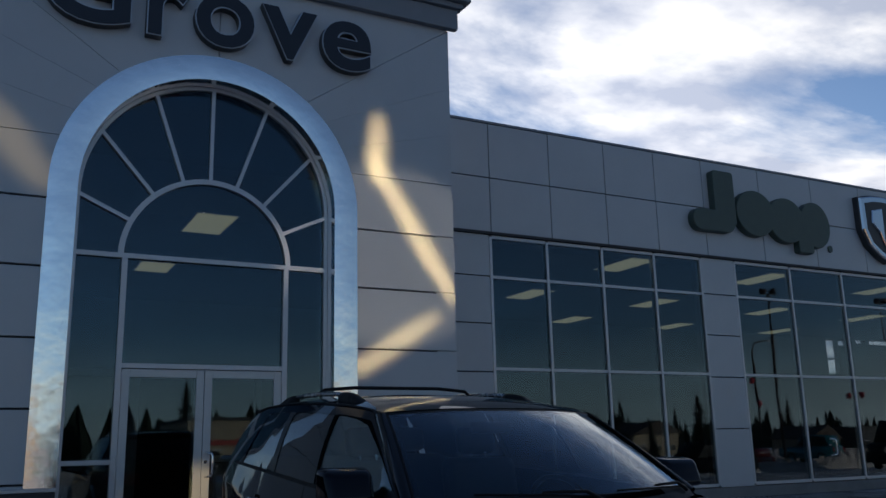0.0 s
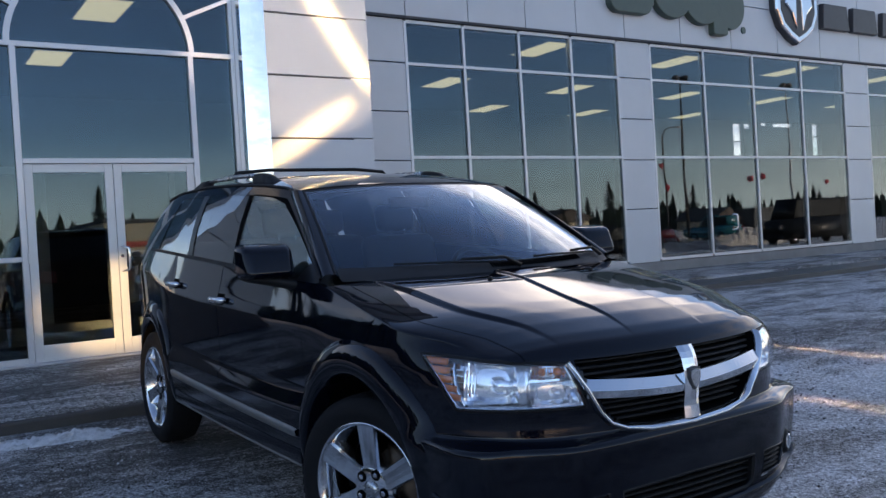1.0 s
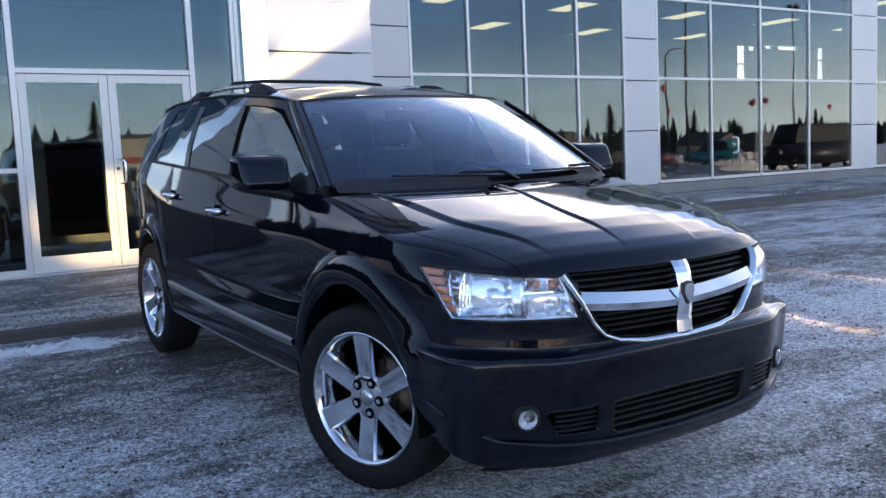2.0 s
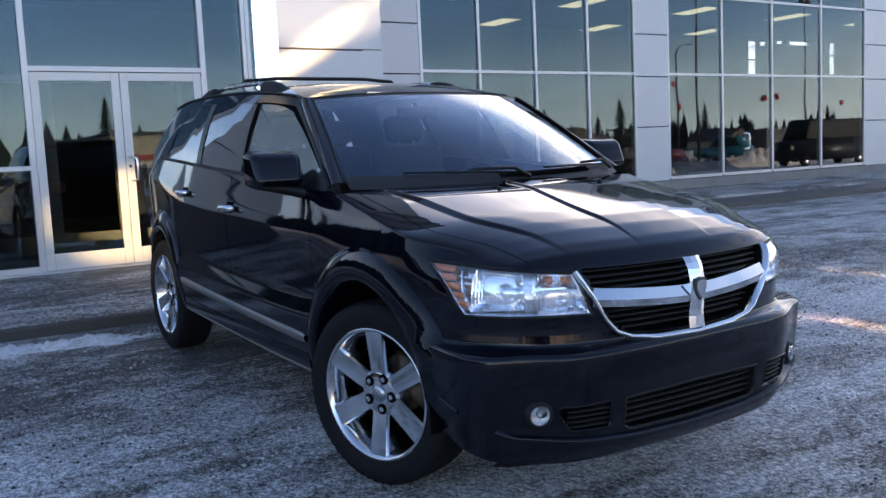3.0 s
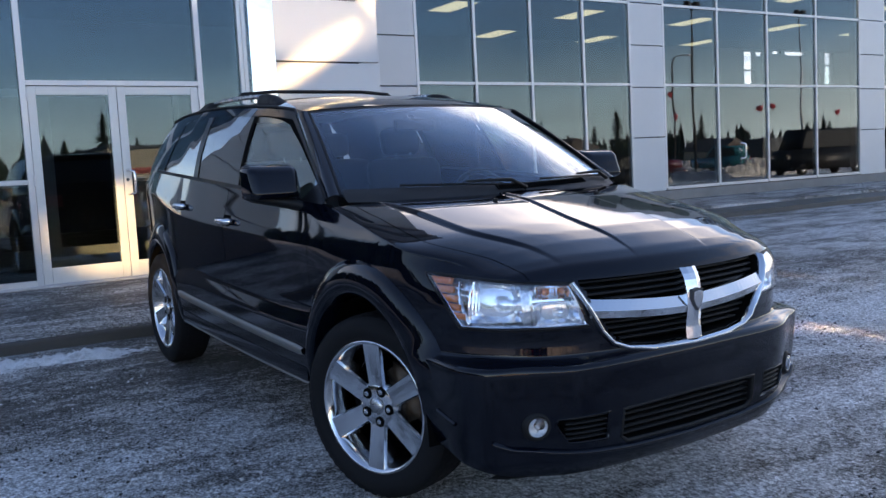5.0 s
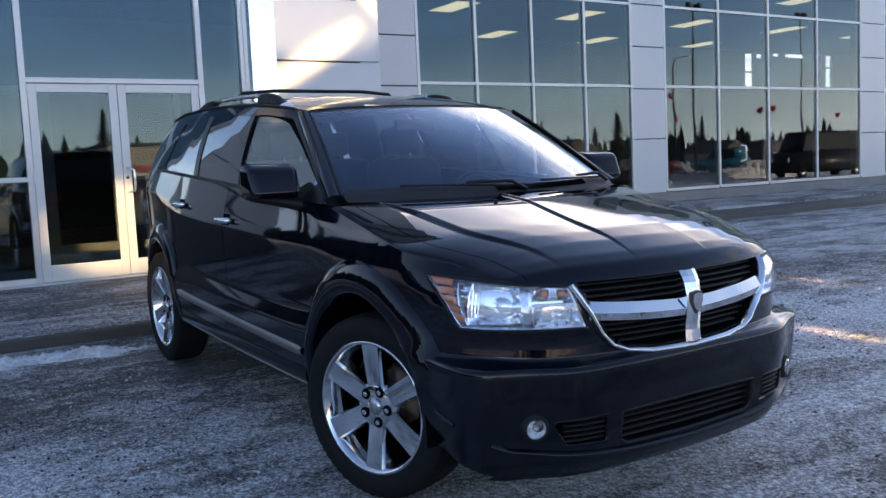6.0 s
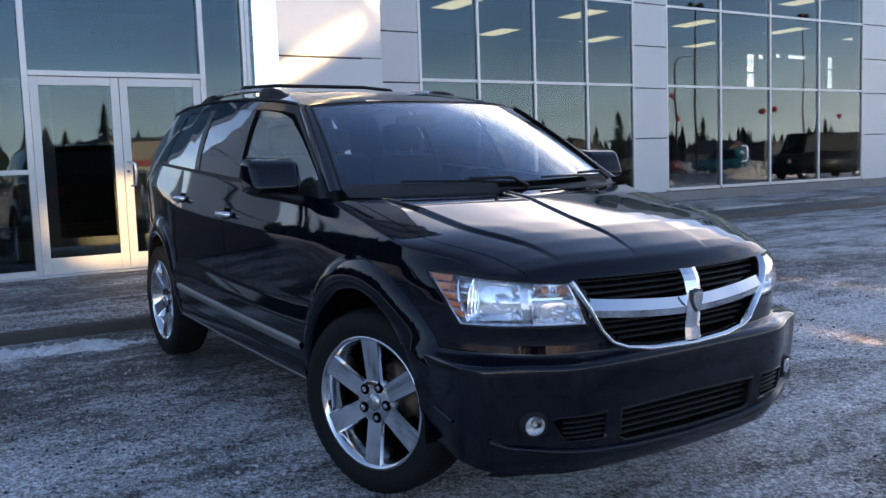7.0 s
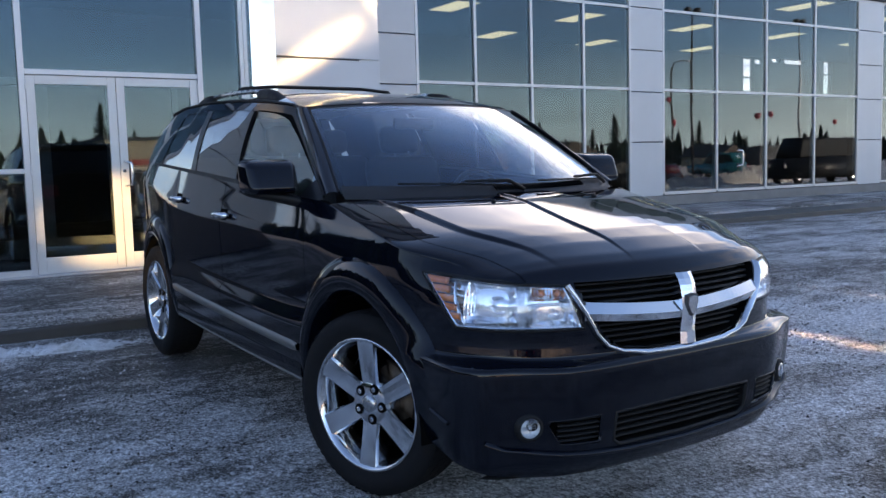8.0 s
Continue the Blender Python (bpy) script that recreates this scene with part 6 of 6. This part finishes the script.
# ---- cowl, wipers and cabin ----
part("cowl", shell_of([[wiper_line(u) + Vector((0, -0.018, -0.022)), wiper_line(u) + Vector((0, 0.0, -0.008))] + [screen_at(u, v) + Vector((0, -0.006, 0.007)) for v in (0.0, 0.025, 0.05, 0.056)] for u in [-0.985 + 1.97 * i / 30 for i in range(31)]]), COWL, suv, "black plastic cowl below the windscreen", True)
for i in range(40):
    u = -0.15 + 0.75 * i / 39
    part("cowl_rib", tube([screen_at(u, 0.004) + Vector((0, -0.008, 0.010)), screen_at(u, 0.044) + Vector((0, -0.008, 0.010))], 0.0035, 5), UNDER, suv)
for x0, y0, x1, y1 in ((0.02, 0.5, -0.52, 0.5), (0.66, 0.5, 0.14, 0.5)):
    u0, u1 = x0 / 0.74, x1 / 0.74
    pts = [screen_at(lerp(u0, u1, t / 8), lerp(0.030, 0.062, t / 8) + 0.008 * math.sin(math.pi * t / 8)) + Vector((0, -0.014, 0.014)) for t in range(9)]
    wip = part("wiper", tube(pts, 0.0055, 6), TRIM, suv, "black windscreen wiper", True)
    mid = pts[4]
    part("wiper_arm", tube([wiper_line(u0) + Vector((0, 0.0, 0.012)), pts[1] + Vector((0, -0.01, 0.02)), mid + Vector((0, -0.006, 0.012))], [0.010, 0.008, 0.0055], 8), TRIM, wip, "", True)
for u0, u1, v0, v1 in ((-0.99, 0.99, 0.0, 0.075), (-0.99, -0.955, 0.075, 0.95), (0.955, 0.99, 0.075, 0.95), (-0.99, 0.99, 0.95, 0.98)):
    part("screen_border", shell_of(up_grid(lambda u, v: screen_at(u, v) + Vector((0, 0.006, -0.008)), 16, 6, u0, u1, v0, v1)), UNDER, suv, "black enamel border of the windscreen", True)
part("dashboard", boxed(-0.70, 0.30, 0.80, 0.70, 0.72, 1.10, 0.06), TRIM, suv)
part("bulkhead", boxed(-0.72, 0.31, 0.42, 0.72, 0.36, 1.08, 0.01), UNDER, suv)
part("cabin_floor", boxed(-0.76, 0.40, 0.43, 0.76, 3.3, 0.50, 0.01), UNDER, suv)
part("headliner", shell_of([[p - Vector((0, 0, 0.03)) for p in r] for r in up_grid(roof_at, 10, 10, -0.95, 0.95, 0.03, 0.97)]), HEADLINER, suv)


def car_seat(x, y, w):
    st = part("seat", boxed(x - w / 2, y - 0.10, 0.5, x + w / 2, y + 0.42, 0.78, 0.07), SEAT, suv, "dark cloth seat", True)
    bk = bmesh.new()
    add_box(bk, -w / 2, 0, 0, w / 2, 0.14, 0.62, 0.06)
    o = part("seat_back", bk, SEAT, st, "", True)
    o.matrix_basis = Matrix.Translation((x, y + 0.36, 0.72)) @ Matrix.Rotation(radians(-14), 4, "X")
    for hx in ((x,) if w < 0.7 else (x - 0.36, x + 0.36)):
        hb = bmesh.new()
        add_box(hb, -0.13, 0, 0, 0.13, 0.10, 0.17, 0.045)
        h = part("headrest", hb, SEAT, st, "", True)
        h.matrix_basis = Matrix.Translation((hx, y + 0.53, 1.335)) @ Matrix.Rotation(radians(-12), 4, "X")
        for d in (-0.05, 0.05):
            part("post", tube([(hx + d, y + 0.565, 1.36), (hx + d, y + 0.55, 1.29)], 0.006, 6), CHROME_SOFT, st)


car_seat(-0.37, 1.15, 0.50)
car_seat(0.37, 1.15, 0.50)
car_seat(0.0, 2.10, 1.28)
sw = bmesh.new()
add_lathe(sw, [(0.185 + 0.014 * math.cos(t), 0.014 * math.sin(t)) for t in [2 * math.pi * i / 8 for i in range(8)]], 32, "y", True)
wheel_ob = part("steering_wheel", sw, TRIM, suv, "", True)
wheel_ob.matrix_basis = Matrix.Translation((0.37, 0.84, 1.06)) @ Matrix.Rotation(radians(-28), 4, "X")
for a in (90, 210, 330):
    part("spoke", tube([(0, 0, 0), (0.18 * math.cos(radians(a - 180)), 0, 0.18 * math.sin(radians(a - 180)))], 0.016, 6), TRIM, wheel_ob)
part("rear_view_mirror", boxed(-0.12, 0.94, 1.455, 0.12, 0.965, 1.515, 0.01), TRIM, suv)


# ---- across the lot: seen in the glass, the chrome and the paint ----
TAN = surface("tan_stucco", (0.46, 0.36, 0.24), 0.85, 0, 0.15, 0.4, 0.2, 6)
RED = surface("red_stripe", (0.42, 0.06, 0.04), 0.6)
GREY_BLOCK = surface("grey_block_wall", (0.08, 0.08, 0.08), 0.85, 0, 0.15, 0.5)
BRICK = surface("brown_brick", (0.26, 0.14, 0.09), 0.85, 0, 0.2, 0.6)
SHINGLE = surface("brown_shingle", (0.10, 0.075, 0.06), 0.9, 0, 0.3, 3)
NEEDLE = surface("spruce_needles", (0.025, 0.042, 0.026), 0.8, 0, 0.4, 2)
BARK = surface("bark", (0.08, 0.06, 0.045), 0.9, 0, 0.3, 8)
TEAL = surface("teal_paint", (0.01, 0.16, 0.18), 0.3, 0, 0.1, coat=1.0)
CHARCOAL = surface("charcoal_paint", (0.006, 0.0065, 0.0075), 0.4, 0, 0.1, ior=1.3)
MAROON = surface("maroon_paint", (0.12, 0.008, 0.01), 0.3, 0, 0.1, coat=1.0)
SILVER = surface("silver_paint", (0.35, 0.36, 0.38), 0.35, 0.5, 0.1, coat=1.0)
GALV = surface("galvanised_steel", (0.42, 0.42, 0.40), 0.5, 0.6, 0.1)
DARK_POLE = surface("weathered_dark_steel", (0.06, 0.05, 0.045), 0.6, 0.2, 0.15)
BALLOON = surface("red_balloon", (0.55, 0.03, 0.03), 0.3, 0, 0.1, coat=1.0)
FAR_Z = ground_z(-20)


def building(name, x0, x1, y, depth, h, material, label, roof_mat=GREY_BLOCK, windows=4, stripe=False, gable=False):
    b = empty(name, pose(x0, y, FAR_Z), label, "building")
    w = x1 - x0
    part("wall", boxed(0, -depth, -0.2, w, 0, h, 0.05), material, b)
    if gable:
        rb = bmesh.new()
        q = [(-0.4, h), (w + 0.4, h), (w + 0.4, h + 0.15), (w * 0.5, h + 2.2), (-0.4, h + 0.15)]
        add_prism(rb, q, 0.5, -depth - 0.5)
        part("roof", rb, roof_mat, b)
    else:
        part("roof", boxed(-0.15, -depth - 0.15, h + 0.002, w + 0.15, 0.15, h + 0.35, 0.03), roof_mat, b)
    if stripe:
        part("stripe", boxed(0.1, 0.004, h * 0.55, w - 0.1, 0.06, h * 0.55 + 0.5, 0.01), RED, b)
    for i in range(windows):
        cx = w * (i + 0.5) / windows
        ww = min(1.6, w / windows * 0.55)
        win = part("window", boxed(cx - ww / 2, 0.004, 0.9, cx + ww / 2, 0.05, min(2.3, h * 0.5), 0.01), CHARCOAL, b)
        part("frame", boxed(cx - ww / 2 - 0.08, 0.003, min(2.3, h * 0.5), cx + ww / 2 + 0.08, 0.08, min(2.3, h * 0.5) + 0.1, 0.01), ALU, win)
    return b


building("shop_building", 17, 46, -62, 14, 5.0, TAN, "long tan stucco shop with a red stripe", windows=7, stripe=True)
building("shop_building", -34, -2, -66, 14, 5.5, TAN, "sunlit tan stucco shop across the road", windows=6)
building("store_building", 127, 150, -72, 14, 3.7, GREY_BLOCK, "grey block store across the road", windows=5)
building("house", 119, 126, -74, 8, 2.2, TAN, "tan house with a brown gable roof", SHINGLE, 3, gable=True)
building("house", 72, 84, -86, 9, 4.2, BRICK, "brown brick house with a gable roof", SHINGLE, 3, gable=True)
building("house", 96, 106, -90, 9, 3.6, TAN, "tan house with a brown gable roof", SHINGLE, 3, gable=True)
building("store_building", 50, 66, -80, 12, 4.0, BRICK, "low brown brick store across the road", windows=4)


def conifer(h, seed):
    """A spruce: tapered trunk, whorls of drooping boughs made of many small sprays."""
    rnd = random.Random(seed)
    t = empty("spruce_tree", pose(0, 0, 0), "tall dark green spruce tree across the road", "tree", "spruce trees")
    part("trunk", tube([(0, 0, -0.3), (0.03, 0, h * 0.4), (0, 0.02, h * 0.97)], [h * 0.017, h * 0.011, h * 0.002], 8), BARK, t)
    bm = bmesh.new()
    n = 40
    for i in range(n):
        f = i / n
        z = lerp(h * 0.08, h * 0.985, f)
        r = h * 0.25 * (1 - f) ** 0.85 * rnd.uniform(0.7, 1.15) + 0.05
        for k in range(rnd.randint(6, 9)):
            a = rnd.uniform(0, 2 * math.pi)
            rr = r * rnd.uniform(0.6, 1.1)
            for m in range(4):
                d0 = rr * (m + 0.2) / 4
                d1 = d0 + rr * 0.36
                w = h * 0.016 * rnd.uniform(0.7, 1.6)
                dz = -0.32 * d0 + rnd.uniform(-0.02, 0.02) * h
                c, s = math.cos(a + rnd.uniform(-0.25, 0.25)), math.sin(a + rnd.uniform(-0.25, 0.25))
                p0 = Vector((c * d0, s * d0, z + dz))
                p1 = Vector((c * d1, s * d1, z + dz - 0.35 * (d1 - d0)))
                sd = Vector((-s, c, 0)) * w
                dn = Vector((0, 0, -w * 1.3))
                v = [bm.verts.new(q) for q in (p0 - sd * 0.4, p0 + sd * 0.4 + dn * 0.3, (p0 + p1) / 2 + sd + dn, p1, (p0 + p1) / 2 - sd + dn * 0.6)]
                bm.faces.new(v)
    part("crown", bm, NEEDLE, t)
    return t


spruces = [conifer(11.0, 3), conifer(9.0, 8), conifer(13.0, 14)]
rt = random.Random(21)
spots = [(82, -60, 0.75), (86, -74, 0.6), (20, -78, 0.75), (23.5, -79, 0.7), (26, -80, 0.72), (29, -80, 0.62), (4, -80, 0.8), (-6, -82, 0.7), (60, -72, 0.8), (68, -90, 0.9), (91, -94, 1.0), (94, -92, 0.8), (110, -95, 1.0), (118, -98, 1.1), (125, -100, 0.9),
         (50, -95, 1.0), (44, -90, 0.8), (150, -105, 1.1), (160, -104, 1.0), (-30, -90, 1.0), (-22, -88, 0.9), (-45, -95, 1.1), (135, -110, 1.2), (101, -99, 1.0)]
for i, (x, y, k) in enumerate(spots):
    src = spruces[i % 3]
    m = Matrix.Translation((x, y, FAR_Z)) @ Matrix.Rotation(rt.uniform(0, 6.28), 4, "Z") @ Matrix.Diagonal((k, k, k, 1))
    if i < 3:
        src.matrix_basis = m
    else:
        copy_thing(src, m)


def add_belt(bm, n, xs, ys, hs, ws, seed):
    """Many crossed blades with an uneven outline, as a far belt of spruces."""
    for i in range(n):
        x, y = rt.uniform(*xs), rt.uniform(*ys)
        h = rt.uniform(*hs) * (0.75 + 0.5 * noise.noise((x * 0.03, y * 0.03, seed)))
        w = h * rt.uniform(*ws)
        for k in range(3):
            a = 2.1 * k + rt.uniform(0, 1)
            c, s = math.cos(a) * w, math.sin(a) * w
            bm.faces.new([bm.verts.new(q) for q in ((x - c, y - s, FAR_Z - 0.3), (x + c, y + s, FAR_Z - 0.3), (x + c * 0.7, y + s * 0.7, FAR_Z + h * 0.45), (x, y, FAR_Z + h), (x - c * 0.75, y - s * 0.75, FAR_Z + h * 0.5))])
    return bm


woods = add_belt(bmesh.new(), 700, (-200, 420), (-190, -140), (5, 13), (0.12, 0.3), 0)
tagged(part("far_woods", woods, NEEDLE), "dark line of far spruce woods along the horizon", "woods", kind="stuff")


# open land west of the tower, mirrored in the side windows: added woods and an overhead line
# unseen belts added so that fender and doors mirror something dark
woods = add_belt(bmesh.new(), 420, (-330, 60), (150, 190), (3, 8), (0.2, 0.45), 4)
add_belt(woods, 620, (-120, -7), (52, 78), (15, 24), (0.14, 0.26), 7)
add_belt(woods, 420, (-80, -52), (-25, 56), (9, 16), (0.16, 0.28), 9)
tagged(part("far_woods", woods, NEEDLE), "added unseen spruce belts that darken the reflections in the paint", "woods", kind="stuff")
line = empty("utility_line", pose(-30, 31, ground_z(13)), "overhead wires on wooden poles beside the lot", "power line")
for px_, py_ in ((0, 0), (26, 4)):
    part("pole", tube([(px_, py_, -0.1), (px_, py_, 5), (px_, py_, 10.2)], [0.15, 0.13, 0.10], 10), BARK, line, "", True)
    part("cross_arm", boxed(px_ - 0.06, py_ - 1.0, 9.5, px_ + 0.06, py_ + 1.0, 9.62, 0.01), BARK, line)
for o, z in ((-0.9, 9.7), (0.0, 8.6), (0.9, 9.7), (0.0, 7.4)):
    part("wire", tube([(26 * f, o + 4 * f, z - 3.2 * f * (1 - f)) for f in [i / 12 for i in range(13)]], 0.022, 5), TRIM, line)


def lamp_post(x, y, h, arm):
    p = empty("street_lamp", pose(x, y, FAR_Z), "tall dark steel street lamp with a curved arm", "street lamp")
    part("base", boxed(-0.25, -0.25, -0.2, 0.25, 0.25, 0.5, 0.04), CONCRETE, p)
    part("pole", tube([(0, 0, 0.5), (0, 0, h * 0.6), (0, 0, h - 0.8), (arm * 0.15, 0, h - 0.25), (arm * 0.5, 0, h), (arm, 0, h + 0.05)], [0.10, 0.08, 0.06, 0.055, 0.05, 0.045], 10), DARK_POLE, p, "", True)
    part("head", boxed(arm - 0.05, -0.14, h - 0.06, arm + 0.65, 0.14, h + 0.10, 0.05), GALV, p)
    return p


lamp_post(54.8, -25, 9.9, 1.9)
for x in (51.6, 64.4):
    fp = empty("light_mast", pose(x, -20, FAR_Z), "tall pale steel light mast in the lot" if x > 60 else "tall dark steel light mast in the lot", "mast")
    part("pole", tube([(0, 0, 0.3), (0, 0, 6), (0, 0, 12.6)], [0.11, 0.09, 0.06], 10), GALV if x > 60 else DARK_POLE, fp, "", True)
    part("base", boxed(-0.3, -0.3, -0.2, 0.3, 0.3, 0.7, 0.04), CONCRETE, fp)
    part("bracket", boxed(-0.55, -0.05, 12.602, 0.55, 0.05, 12.68, 0.02), DARK_POLE, fp)
    for d in (-0.42, 0.42):
        hb = add_lathe(bmesh.new(), [(0.001, 0.20), (0.13, 0.19), (0.22, 0.10), (0.26, -0.10), (0.24, -0.13), (0.001, -0.12)], 20, "z")
        hd = part("head", hb, DARK_POLE, fp, "dark round floodlight", True)
        hd.matrix_basis = Matrix.Translation((d, 0, 12.86)) @ Matrix.Rotation(radians(35 if d > 0 else -35), 4, "Y")


def parked_vehicle(name, x, y, turn, paint, length, height, hood, label, z=0.0):
    """A vehicle seen small and mirrored: body, cabin with windows, wheels, lamps."""
    v = empty(name, pose(x, y, ground_z(y) + z, 0, 0, turn), label, "car")
    L, w = length, 0.92
    belt_z, roof_z = height * 0.56, height
    prof = [(-L / 2, 0.45), (-L / 2, belt_z * 0.82), (-L / 2 + 0.12, belt_z * 0.92), (-L / 2 + hood, belt_z), (L / 2 - 0.08, belt_z + 0.04), (L / 2, belt_z - 0.1), (L / 2 + 0.02, 0.5), (L / 2 - 0.15, 0.32), (-L / 2 + 0.15, 0.32)]
    part("body", plate(prof, -w, w, 0.06), paint, v, "", True)
    cab = [(-L / 2 + hood + 0.05, belt_z), (-L / 2 + hood + 0.65, roof_z - 0.06), (-L / 2 + hood + 0.85, roof_z), (L / 2 - 0.55, roof_z - 0.02), (L / 2 - 0.35, roof_z - 0.10), (L / 2 - 0.12, belt_z + 0.02)]
    cb = add_prism(bmesh.new(), cab, -w + 0.12, w - 0.12, 0.04)
    part("cabin", cb, paint, v, "", True)
    for s in (-1, 1):
        q = [(-L / 2 + hood + 0.25, belt_z + 0.06), (-L / 2 + hood + 0.72, roof_z - 0.14), (L / 2 - 0.62, roof_z - 0.14), (L / 2 - 0.36, belt_z + 0.08)]
        part("side_window", plate(q, s * (w - 0.125), s * (w - 0.095)), PILLAR, v)
        for wx in (-L / 2 + 0.92, L / 2 - 0.95):
            tb = bmesh.new()
            add_lathe(tb, [(0.2, -0.1), (0.33, -0.11), (0.36, -0.07), (0.36, 0.07), (0.33, 0.11), (0.2, 0.1)], 28)
            o = part("tyre", tb, RUBBER, v, "", True)
            o.location = (wx, s * (w - 0.10), 0.36)
            rb = bmesh.new()
            add_lathe(rb, [(0.02, s * 0.06), (0.12, s * 0.07), (0.2, s * 0.1), (0.205, s * 0.09)], 20)
            part("rim", rb, CHROME_SOFT, o, "", True)
        part("headlight", boxed(-L / 2 - 0.015, s * 0.72 - 0.14, belt_z * 0.62, -L / 2 + 0.08, s * 0.72 + 0.14, belt_z * 0.80, 0.02), CHROME, v)
        part("tail_lamp", boxed(L / 2 - 0.06, s * 0.78 - 0.1, belt_z * 0.65, L / 2 + 0.03, s * 0.78 + 0.1, belt_z * 0.95, 0.02), RED_LENS, v)
    part("windscreen", boxed(-L / 2 + hood + 0.18, -w + 0.2, belt_z + 0.12, -L / 2 + hood + 0.24, w - 0.2, belt_z + 0.16, 0.01), PILLAR, v)
    part("bumper", boxed(-L / 2 - 0.08, -w + 0.03, 0.42, -L / 2 + 0.05, w - 0.03, 0.62, 0.04), TRIM, v)
    return v


parked_vehicle("pickup_van", 50.6, -9.0, 4, CHARCOAL, 7.0, 2.85, 0.7, "big dark grey van parked in the lot")
parked_vehicle("offroad_car", 55.0, -20.5, 78, TEAL, 4.2, 1.95, 1.2, "teal off-road car parked on packed snow", 0.4)
parked_vehicle("parked_car", 46.5, -19.5, 85, MAROON, 4.6, 1.5, 1.3, "maroon parked car across the lot")
parked_vehicle("parked_car", 30.0, -17.5, 88, CHARCOAL, 4.7, 1.55, 1.3, "dark grey parked car across the lot")
parked_vehicle("parked_car", 33.2, -17.5, 92, SILVER, 4.6, 1.5, 1.3, "silver parked car across the lot")
parked_vehicle("parked_truck", 32.2, -8.0, 4, CHARCOAL, 5.4, 1.75, 1.5, "dark grey truck parked in the lot")
parked_vehicle("parked_truck", 9.5, -15.5, 86, MAROON, 5.4, 1.9, 1.6, "dark red truck parked across the lot")
parked_vehicle("parked_truck", 13.0, -15.5, 91, CHARCOAL, 5.4, 1.9, 1.6, "dark grey truck parked across the lot")
parked_vehicle("parked_car", -4.5, -16.5, 90, CHARCOAL, 4.7, 1.6, 1.3, "dark grey parked car across the lot")
parked_vehicle("parked_car", -8.0, -16.5, 88, SILVER, 4.7, 1.6, 1.3, "silver parked car across the lot")
snow_ridge("snow_bank", 38, 60, -15.6, -15.8, 1.1, 0.85, 4.4, "dirty ploughed snow bank across the lot", DIRTY_SNOW, 0.2, 18, 0.16)
snow_ridge("snow_bank", -20, 6, -19.5, -19.0, 1.2, 0.8, 8.4, "dirty ploughed snow bank across the lot", DIRTY_SNOW, 0.2, 18, 0.16)
snow_ridge("snow_bank", 60, 110, -40, -42, 2.0, 1.0, 5.4, "dirty ploughed snow bank along the road", DIRTY_SNOW, 0.4, 18, 0.08)
snow_ridge("snow_bank", -40, 60, -50, -50, 2.0, 0.9, 6.4, "dirty ploughed snow bank along the road", DIRTY_SNOW, 0.5, 18, 0.08)
for x, y, z in ((43.7, -15.0, 5.16), (44.1, -15.0, 3.77), (52.6, -15.0, 4.23), (54.0, -15.0, 4.34), (61.8, -15.0, 3.87)):
    bl = empty("balloon", pose(x, y, z), "red balloon on a string over the parked cars", "balloon", "red balloons")
    bb = bmesh.new()
    add_lathe(bb, [(0.002, 0.22), (0.09, 0.20), (0.165, 0.12), (0.18, 0.02), (0.15, -0.09), (0.08, -0.18), (0.02, -0.23), (0.03, -0.25), (0.002, -0.25)], 20, "z")
    part("skin", bb, BALLOON, bl, "", True)
    part("string", tube([(0, 0, -0.25), (0.1, 0.05, -1.2), (0.05, 0, -(z + 0.55) + 0.02)], 0.006, 5), TRIM, bl)

# ---- unseen area lamps added for thrown-back sunlight: slanting bars on tower, door and ground ----
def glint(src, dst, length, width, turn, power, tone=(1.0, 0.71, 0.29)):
    d = bpy.data.lights.new("added_glint_lamp", "AREA")
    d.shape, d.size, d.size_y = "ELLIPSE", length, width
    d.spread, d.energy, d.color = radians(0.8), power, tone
    o = new("added_glint_lamp", d)
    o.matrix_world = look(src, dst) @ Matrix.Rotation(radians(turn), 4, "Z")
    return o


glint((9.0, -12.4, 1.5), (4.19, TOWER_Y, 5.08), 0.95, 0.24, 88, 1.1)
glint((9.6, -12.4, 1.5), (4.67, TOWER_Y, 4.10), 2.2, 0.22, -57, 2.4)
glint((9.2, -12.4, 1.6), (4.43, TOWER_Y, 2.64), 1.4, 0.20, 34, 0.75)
# broad lamp added to warm the whole right pier
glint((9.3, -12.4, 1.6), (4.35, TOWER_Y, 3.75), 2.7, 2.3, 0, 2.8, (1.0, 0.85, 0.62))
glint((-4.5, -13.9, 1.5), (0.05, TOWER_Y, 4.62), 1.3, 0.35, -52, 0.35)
# lamps added at the showroom glass for two streaks on the ground
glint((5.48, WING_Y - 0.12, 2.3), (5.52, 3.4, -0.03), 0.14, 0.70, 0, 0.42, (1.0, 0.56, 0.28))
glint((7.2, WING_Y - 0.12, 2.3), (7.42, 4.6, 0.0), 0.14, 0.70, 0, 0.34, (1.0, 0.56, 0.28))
# lamp added to warm the lower door frames
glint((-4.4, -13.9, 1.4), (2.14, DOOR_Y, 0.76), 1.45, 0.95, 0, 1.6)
